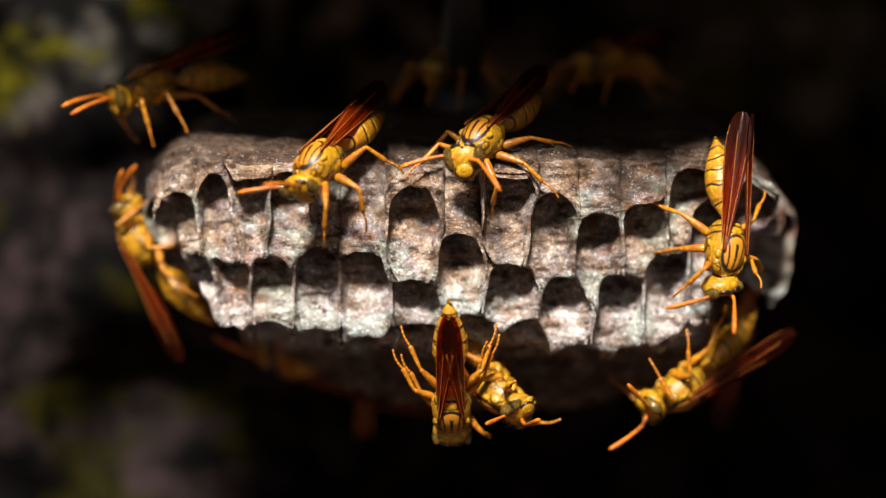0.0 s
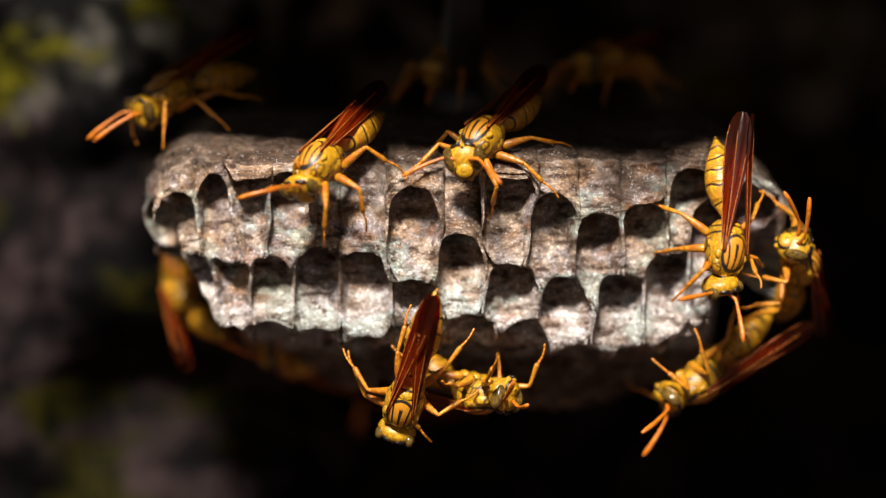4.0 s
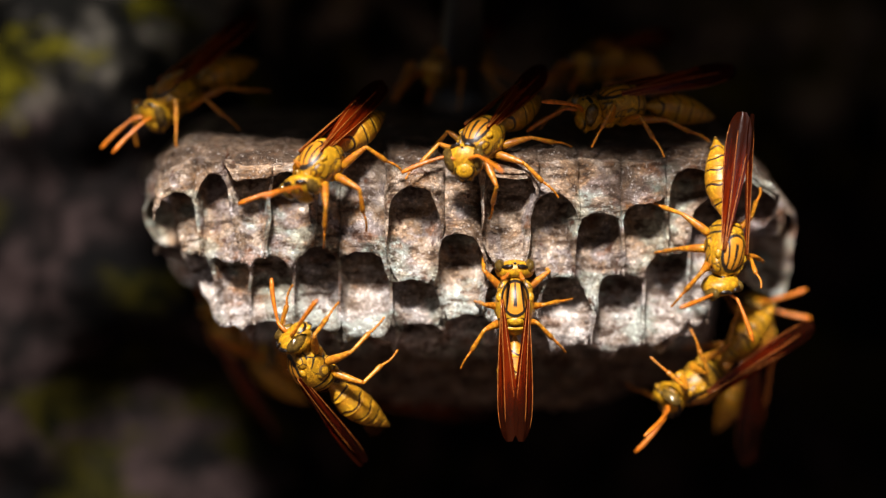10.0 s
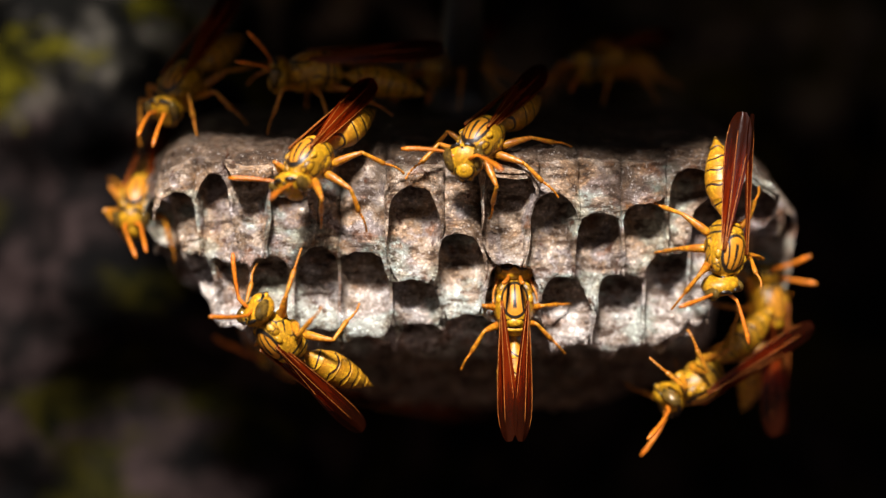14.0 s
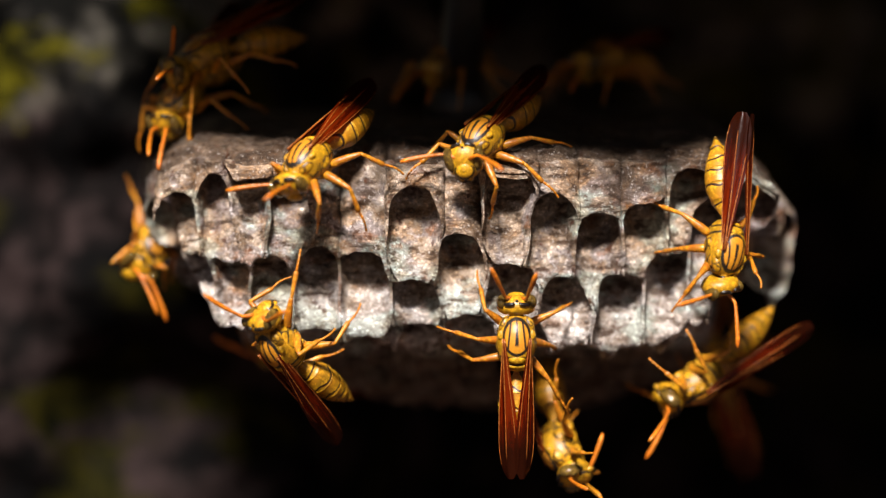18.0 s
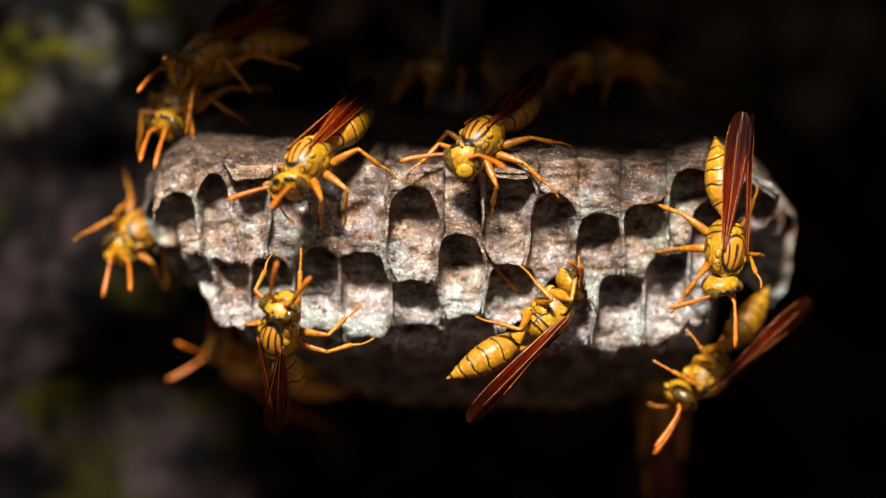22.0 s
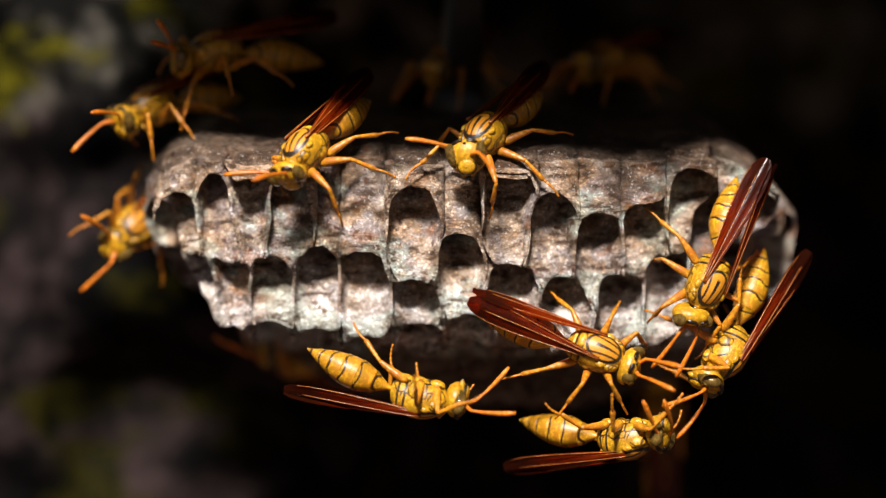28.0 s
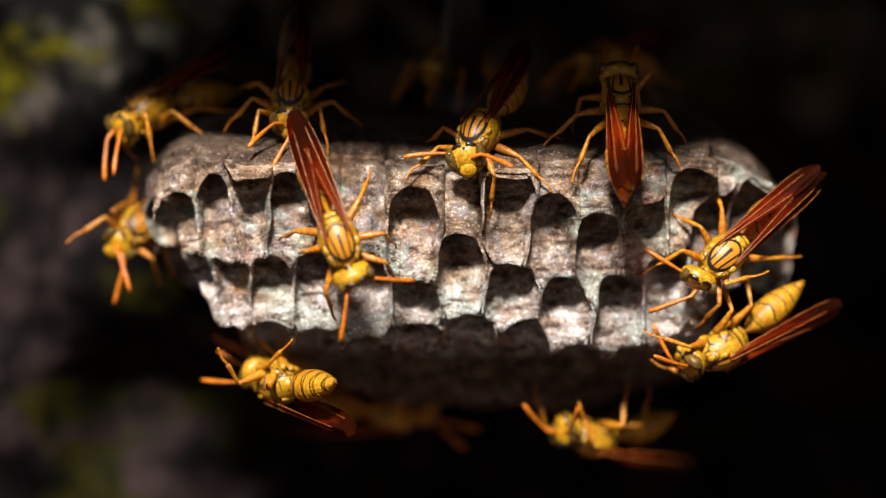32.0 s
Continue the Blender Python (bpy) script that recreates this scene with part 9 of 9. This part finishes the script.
    tread(wasp_roamer, "middle", -1, [(0, -7.9, 0.3, -3.4), (14, -7.9, -1.5, -3.4), (15.25, -7.9, 0.3, -3.4), (16.5, -8.8, -2.9, -2.7), (16.75, -8.6, -0.6, -2.8), (17, -7.3, -1.5, -3.6), (17.25, -7.4, 0.7, -4.2), (17.5, -8.4, -1.7, -6.2), (17.75, -9.8, 1.5, -3.6), (18, -10, 0.9, -3), (18.25, -9.8, 2, -3.5), (18.5, -7, -2.7, -6.7), (18.75, -8.1, -0.3, -4.4), (19, -7, -1.5, -5.3), (19.25, -7.3, -0.9, -4.5), (19.5, -7.4, -0.8, -4.2), (19.75, -7.7, 0, -3.6), (20, -8.6, -2.3, -3.3), (20.5, -7.7, -1.2, -3.7), (21, -7.9, -1.5, -3.4), (21.5, -4.8, 2, -5.5), (22, -7.5, -2, -3.7), (22.25, -7.2, -0.7, -3.8), (22.5, -7.4, -1, -4.5), (22.75, -7.9, 0.3, -3.4), (23, -7.5, 1.4, -5.6), (23.25, -8.1, 0.2, -3.6), (23.5, -6.9, -2, -4), (23.75, -4.3, -1.4, -4.2), (24, -4.3, -3.2, -4.1), (24.25, -3, 0.6, -7.8), (24.5, -5.7, -4, -7), (24.75, -6.4, -1.9, -8.7), (25, -9.9, -1, -3.8), (25.25, -10, 0.1, -3.7), (25.5, -9.8, -1.6, -3.7), (26.5, -7.9, 0.3, -3.4), (27.5, -7.9, -1.5, -3.4), (28, -8.3, 2.2, -4.1), (29, -8.7, -3.2, -2), (29.25, -8.5, -0.2, -2.8), (29.5, -7.9, -1.5, -3.4), (29.75, -7.9, 0.3, -3.4), (30, -7, -1.6, -8), (30.25, -7.6, -2.3, -6.5), (30.5, -7.3, -3.1, -5.3), (30.75, -6, 0.9, -7), (31, -6.5, -2.3, -6.4), (31.2, -5.3, 2.2, -6.7), (31.25, -7.3, -0.5, -3.2), (31.5, -6.7, 2.8, -2.3), (31.75, -3.8, 5.9, -5.2), (32, -0.2, 6.3, -5.8)])
    tread(wasp_roamer, "hind", 1, [(0, 6, -8.8, -3.3), (14, 6.4, -7.5, -3.4), (15.25, 6, -8.8, -3.3), (16.5, 1.7, -3.6, -3.3), (16.75, 4.1, -7.4, -3.7), (17, 6.1, -7.8, -3.1), (17.25, 6, -8.8, -3.3), (17.5, 6.1, -7.1, -3.7), (17.75, 3.5, -7.5, -3.7), (18, 1.4, -4.8, -3.4), (18.25, 3.8, -7, -3.4), (18.5, 5.5, -8.6, -4.1), (18.75, 6, -8.8, -3.3), (19, 3.7, -6, -5.8), (19.25, 6, -8.8, -3.3), (19.5, 6.4, -7.5, -3.4), (19.75, 6.3, -8.3, -3.9), (20, 6.4, -7.4, -3.4), (20.5, 6, -8.8, -3.3), (21, 6.4, -7.5, -3.4), (21.5, 6, -8.8, -3.3), (22, 7.1, -6.7, -3), (22.25, 6, -8.8, -3.3), (22.5, 6.4, -7.5, -3.4), (22.75, 6, -8.8, -3.3), (23, 6.4, -7.5, -3.4), (23.25, 6, -8.8, -3.3), (23.5, 6.6, -7.7, -3.5), (23.75, 6, -8.8, -3.3), (24, 6.4, -7.5, -3.4), (24.25, 6, -8.8, -3.3), (24.5, 6.4, -7.5, -3.4), (24.75, 3.4, -8.7, -3.8), (25, 1.3, -7.4, -4.6), (25.25, 1.9, -8.9, -4.1), (25.5, 3.3, -7.9, -4), (26.5, 6, -8.8, -3.3), (27.5, 6.4, -7.5, -3.4), (28, 2.9, -9.9, -1.9), (29, 6.3, -6.9, -1.8), (29.25, 5.9, -8.6, -2.7), (29.5, 6.6, -7.3, -3.5), (29.75, 6, -8.8, -3.3), (30, 6.4, -7.5, -3.4), (30.25, 6, -8.8, -3.3), (30.5, 1.4, -7.5, -7.2), (30.75, 6.5, -8.6, -3.8), (31, 1.1, -5.8, -9.2), (31.2, 1.1, -6.6, -9), (31.25, 2.1, -8.6, -6.1), (31.5, 0.1, -9.5, -5.7), (31.75, 6.4, -7.5, -3.4), (32, 6, -8.8, -3.3)])
    tread(wasp_roamer, "hind", -1, [(0, -6.4, -7.5, -3.4), (14, -6, -8.8, -3.3), (15.25, -6.4, -7.5, -3.4), (16.5, -6, -8.8, -3.3), (16.75, -6.4, -7.5, -3.4), (17, -6, -8.8, -3.3), (17.25, -5.7, -6.9, -4.2), (17.5, -6, -8.8, -3.3), (17.75, -8.6, -6.2, -3.7), (18, -9.2, -5.3, -3), (18.25, -7.2, -6.3, -4.2), (18.5, -6, -8.8, -3.3), (18.75, -5.1, -8.1, -4.6), (19, -6, -8.8, -3.3), (19.25, -5.6, -6.4, -4.7), (19.5, -6, -8.8, -3.3), (19.75, -6.5, -7.8, -3.6), (20, -6, -8.8, -3.3), (20.5, -6.4, -7.4, -3.4), (21, -6, -8.8, -3.3), (21.5, -3.8, -6.3, -5.1), (22, -6, -8.8, -3.3), (22.25, -5.8, -8, -3.8), (22.5, -4.9, -8.4, -3.9), (22.75, -7.7, -5.6, -3.6), (23, -6, -8.8, -3.3), (23.25, -6.4, -7.5, -3.4), (23.5, -6, -8.8, -3.3), (23.75, -6.5, -7.5, -3.4), (24, -6, -8.8, -3.3), (24.25, -4.9, -8, -4), (24.5, -3.6, -5.2, -6.6), (24.75, -7.1, -5.7, -6.9), (25, -8.3, -6.7, -3.6), (25.25, -8.5, -6.4, -3.7), (25.5, -7.6, -7.7, -3.4), (26.5, -6.4, -7.5, -3.4), (27.5, -6, -8.8, -3.3), (28, -8.8, -5.7, -3.2), (29, -5.5, -9.3, 0.2), (29.25, -6.5, -7.8, -1.7), (29.5, -6, -8.8, -3.3), (29.75, -4.3, -7.6, -5.5), (30, -6, -8.8, -3.3), (30.25, -6.4, -7.5, -3.4), (30.5, -6, -8.8, -3.3), (30.75, -6, -7.9, -4.6), (31, -1, -8.1, -7.8), (31.2, -1.4, -8.3, -7.5), (31.25, -7.2, -7.9, -3.7), (31.5, -9.2, -4.8, -2.8), (31.75, -9.8, -0.3, 0.2), (32, -6, 5.1, 1.1)])
    point(wasp_roamer, 1, [(0, -0.7, -1.6, 10.4), (18, -2.8, -2.2, -6.2), (19, 3.7, 6, -2.2), (20, 5.3, 4.1, 2.5), (23, 0.9, 6.6, 2.3), (24, -8.7, -3.2, -9.1), (25, 0.5, 3, -5.7), (28, -4.8, 3.3, -2.7), (29, -2.7, 3.1, -4.9), (30, 3.1, 6.7, -0.3), (31, 1.4, -4.2, -3.8), (32, 4.3, 5.7, 1.7)])
    point(wasp_roamer, -1, [(0, -2.3, -2.7, 11.7), (18, -4.6, 5.5, 0.2), (19, 2.1, 6.7, 1.4), (20, 2.4, -11.1, 2.8), (23, -1.4, 6.9, 0.7), (24, -9.3, -2.8, -6.3), (25, -6, 4, -0.6), (28, -6.3, 1.4, -2.9), (29, -5.5, 4.7, 0), (30, -0.2, 6.8, -2.1), (31, 0.3, -1, -6.5), (32, 1.3, 6.9, -0.7)])
    tread(wasp_hidden, "front", 1, [(0, 4.3, 5.7, -3.4), (9, 4.3, 7.5, -3.4), (9.25, 1.6, 5.3, -5.2), (9.5, 4.2, 7.5, -3.8), (9.75, 3.7, 5.7, -4), (10, 2.4, 7.9, -4.3), (11, 2.4, 6.2, -4.2), (13, 3.9, 9.3, -3.3), (14, 2.8, 5.7, -5.4), (16.5, 4.8, 7.1, -3.2), (16.75, 3.7, 6.8, -3.2), (17, 4, 8.1, -3.2), (17.5, 1.7, 8.1, -3), (18, 4.3, 7.5, -3.4), (18.35, 4.3, 5.7, -3.4), (18.7, 4.3, 7.5, -3.4), (19.35, 4.3, 5.7, -3.4), (20, 3.1, 3.4, 1.2), (25.5, 3.1, 3.4, 1.2), (28, 3.2, 3.4, 0.8), (29, 0.4, 6.2, -3.2), (29.25, 1.8, 7.6, -3.6), (29.5, 4.1, 8.2, -5.8), (29.75, 4.3, 7.5, -3.4), (30, 4.2, 5.3, -8), (31, 5.6, 7.1, -6.2), (32, 4.3, 5.7, -3.4)])
    tread(wasp_hidden, "front", -1, [(0, -4, 8.8, -3.1), (9, -3.1, 4.8, -3.3), (9.25, -4.3, 7.5, -3.4), (9.5, -4.3, 3.7, -4.6), (9.75, -3.7, 7.9, -2.6), (10, -4, 5.8, -3.1), (11, -3.7, 7.6, -3), (13, -3.8, 5.7, -3.1), (14, -4.7, 7.9, -3.2), (16.5, -4.1, 5.5, -3.3), (16.75, -3.9, 7.1, -3.4), (17, -5.6, 6.4, -4), (17.5, -3.9, 7.8, -3), (18, -4.3, 5.7, -3.4), (18.35, -4.2, 7.5, -3.3), (18.7, -4.6, 5.8, -3.2), (19.35, -4.5, 7.7, -2.9), (20, -3.7, 3.4, 0.4), (25.5, -3.7, 3.4, 0.4), (28, -3.6, 3.4, 0), (29, -5.7, 7.5, -3.6), (29.25, -4.4, 5.7, -3.4), (29.5, -2.6, 7.5, -3.5), (29.75, -6.5, 6.1, -5), (30, -1.6, 7.9, -7), (31, -6.6, 5.3, -3.8), (32, -2.9, 6.5, -5.8)])
    tread(wasp_hidden, "middle", 1, [(0, 7.9, -1.5, -3.4), (9, 7.9, 0.3, -3.4), (9.25, 1.5, 3.3, -6), (9.5, 4.7, -0.2, -5.7), (9.75, 2.9, -2.3, -5.5), (10, 1.8, 1.8, -6.3), (11, 2.2, 2.6, -5.1), (13, 2.1, 1.6, -5.3), (14, 2.2, 1.4, -5.7), (16.5, 3.9, 5.6, -3.2), (16.75, 1.7, 3.9, -5.6), (17, 1.3, 5, -4.8), (17.5, 0.3, 6.4, -1.5), (18, 7.9, 0.3, -3.4), (18.35, 7.9, -1.5, -3.4), (18.7, 7.9, 0.3, -3.4), (19.35, 7.9, -1.5, -3.4), (20, 2.8, 1.6, 0.8), (25.5, 2.8, 1.6, 0.8), (28, 2.8, 1.6, 0.5), (29, 7.9, -1.5, -3.4), (29.25, 4.9, 2.5, -5.7), (29.5, 2.6, -0.8, -6.9), (29.75, 7.9, 0.3, -3.4), (30, 5.8, 0.8, -8.6), (31, 7.9, 0.3, -3.4), (32, 4.4, -1.4, -6.3)])
    tread(wasp_hidden, "middle", -1, [(0, -7.7, -1.8, -3.7), (9, -7.9, -1.8, -3.4), (9.25, -7.3, -0.2, -3.4), (9.5, -8.6, -1.7, -4.4), (9.75, -8, 0.3, -3.5), (10, -7.7, -1.6, -4), (11, -8.9, 0.3, -4.1), (13, -8, -2, -4.3), (14, -8.7, 1.2, -2.5), (16.5, -8.5, -1.1, -4.7), (16.75, -8.2, 0.4, -3.6), (17, -6.1, -0.5, -2.9), (17.5, -7.9, 0.2, -4.2), (18, -7.2, -1.2, -3.6), (18.35, -7, 0.5, -3.5), (18.7, -6.3, 1.3, -2), (19.35, -8.7, 1.5, -1.6), (20, -3.3, 1.6, 0), (25.5, -3.3, 1.6, 0), (28, -3.2, 1.6, -0.2), (29, -6.5, 1.5, -3.9), (29.25, -7.3, 0.5, -4.7), (29.5, -6.1, 1.3, -4.4), (29.75, -5.6, -1.8, -5.4), (30, -7.5, -0.9, -6.2), (31, -8.2, -1.7, -4.6), (32, -7.5, -0.1, -4.7)])
    tread(wasp_hidden, "hind", 1, [(0, 6, -8.8, -3.3), (9, 6.4, -7.5, -3.4), (9.25, 6, -8.8, -3.3), (9.5, 3.4, -8.5, -5.8), (9.75, 6, -8.8, -3.3), (10, 1.8, -3.7, -6.9), (11, 0.4, -5.1, -7.3), (13, 6.4, -7.5, -3.4), (14, 0.8, -6.2, -8.5), (16.5, 6.4, -7.5, -3.4), (16.75, 6, -8.8, -3.3), (17, 6.4, -7.5, -3.4), (17.5, 6, -8.8, -3.3), (18, 6.4, -7.5, -3.4), (18.35, 6, -8.8, -3.3), (18.7, 6.4, -7.5, -3.4), (19.35, 6, -8.8, -3.3), (20, 1.8, 0.2, 0.3), (28, 1.8, 0.2, 0.2), (29, 6, -8.8, -3.3), (29.25, 2.1, -1.8, -8.6), (29.5, 6, -8.8, -3.3), (29.75, 2.7, -5.9, -8.1), (30, 6, -8.8, -3.3), (31, 1.5, -4, -6.5), (32, 2.4, -6.7, -6.5)])
    tread(wasp_hidden, "hind", -1, [(0, -7.4, -2.1, -3.2), (9, -7.4, -2.1, -3.1), (9.25, -7.9, -6.1, -3.2), (9.5, -6, -8.8, -3.3), (9.75, -5.1, -7, -5.6), (10, -6, -8.8, -3.3), (11, -6.4, -4.9, -4), (13, -6.5, -6, -4.2), (14, -6.3, -6.1, -5.7), (16.5, -4.1, -3.8, -7.2), (16.75, -4.4, -3.4, -5.6), (17, -6, -8.8, -3.3), (17.5, -7.2, -3, -5.5), (18, -7, -1.3, -3.7), (18.35, -6.5, -0.2, -2.6), (18.7, -6, 1, -1.2), (19.35, -8.7, 1.5, -1.6), (20, -2.1, 0.2, -0.2), (28, -2.1, 0.2, -0.2), (29, -6.2, 1.3, -3.9), (29.25, -4.7, -2.8, -8.1), (29.5, -6.4, -7.5, -3.4), (29.75, -6, -8.8, -3.3), (30, -5.7, -5.6, -5.8), (31, -5.7, -7, -5.5), (32, -5, -8.5, -5)])
    point(wasp_hidden, 1, [(0, 8.3, 3.1, -3.4), (14, 2.5, -1.5, 5.5), (20, 2.8, 5.1, -3.9), (30, 5.9, 3.5, -1.3), (32, 6.1, 3.5, -1.5)])
    point(wasp_hidden, -1, [(0, 6.9, 3.1, -3.7), (14, 1.6, 1.6, 5.9), (20, -0.1, 5.2, -4.2), (30, -5, 5.6, 0.8), (32, 0.2, 7.2, -1.4)])
    tread(wasp_dark, "front", 1, [(0, 4.1, 6.1, -3.4), (32, 4.1, 6.1, -3.4)])
    tread(wasp_dark, "front", -1, [(0, -4.1, 7, -3.6), (32, -4.1, 7, -3.6)])
    tread(wasp_dark, "middle", 1, [(0, 7.9, -0.6, -3.4), (32, 7.9, -0.6, -3.4)])
    tread(wasp_dark, "middle", -1, [(0, -9.8, 0.2, -2.8), (32, -9.8, 0.2, -2.8)])
    tread(wasp_dark, "hind", 1, [(0, 6.6, -8, -3.4), (32, 6.6, -8, -3.4)])
    tread(wasp_dark, "hind", -1, [(0, -6.1, -8.1, -3.4), (32, -6.1, -8.1, -3.4)])
    tread(wasp_rear, "front", 1, [(0, 4.2, 6.4, -4.5), (32, 4.2, 6.4, -4.5)])
    tread(wasp_rear, "front", -1, [(0, -4.4, 6.6, -4.4), (32, -4.4, 6.6, -4.4)])
    tread(wasp_rear, "middle", 1, [(0, 7.8, 0.2, -5.6), (32, 7.8, 0.2, -5.6)])
    tread(wasp_rear, "middle", -1, [(0, -8, -0.6, -4.3), (32, -8, -0.6, -4.3)])
    tread(wasp_rear, "hind", 1, [(0, 6.4, -8.4, -3.4), (32, 6.4, -8.4, -3.4)])
    tread(wasp_rear, "hind", -1, [(0, -6.4, -8.4, -3.4), (32, -6.4, -8.4, -3.4)])
    tread(wasp_rear_end, "front", 1, [(0, 4.2, 6.6, -5.6), (32, 4.2, 6.6, -5.6)])
    tread(wasp_rear_end, "front", -1, [(0, -4.6, 6.8, -4.7), (32, -4.6, 6.8, -4.7)])
    tread(wasp_rear_end, "middle", 1, [(0, 7.3, -0.7, -5.7), (32, 7.3, -0.7, -5.7)])
    tread(wasp_rear_end, "middle", -1, [(0, -7.9, -0.4, -4.3), (32, -7.9, -0.4, -4.3)])
    tread(wasp_rear_end, "hind", 1, [(0, 6.4, -8.4, -3.4), (32, 6.4, -8.4, -3.4)])
    tread(wasp_rear_end, "hind", -1, [(0, -6.4, -8.4, -3.4), (32, -6.4, -8.4, -3.4)])


motions()
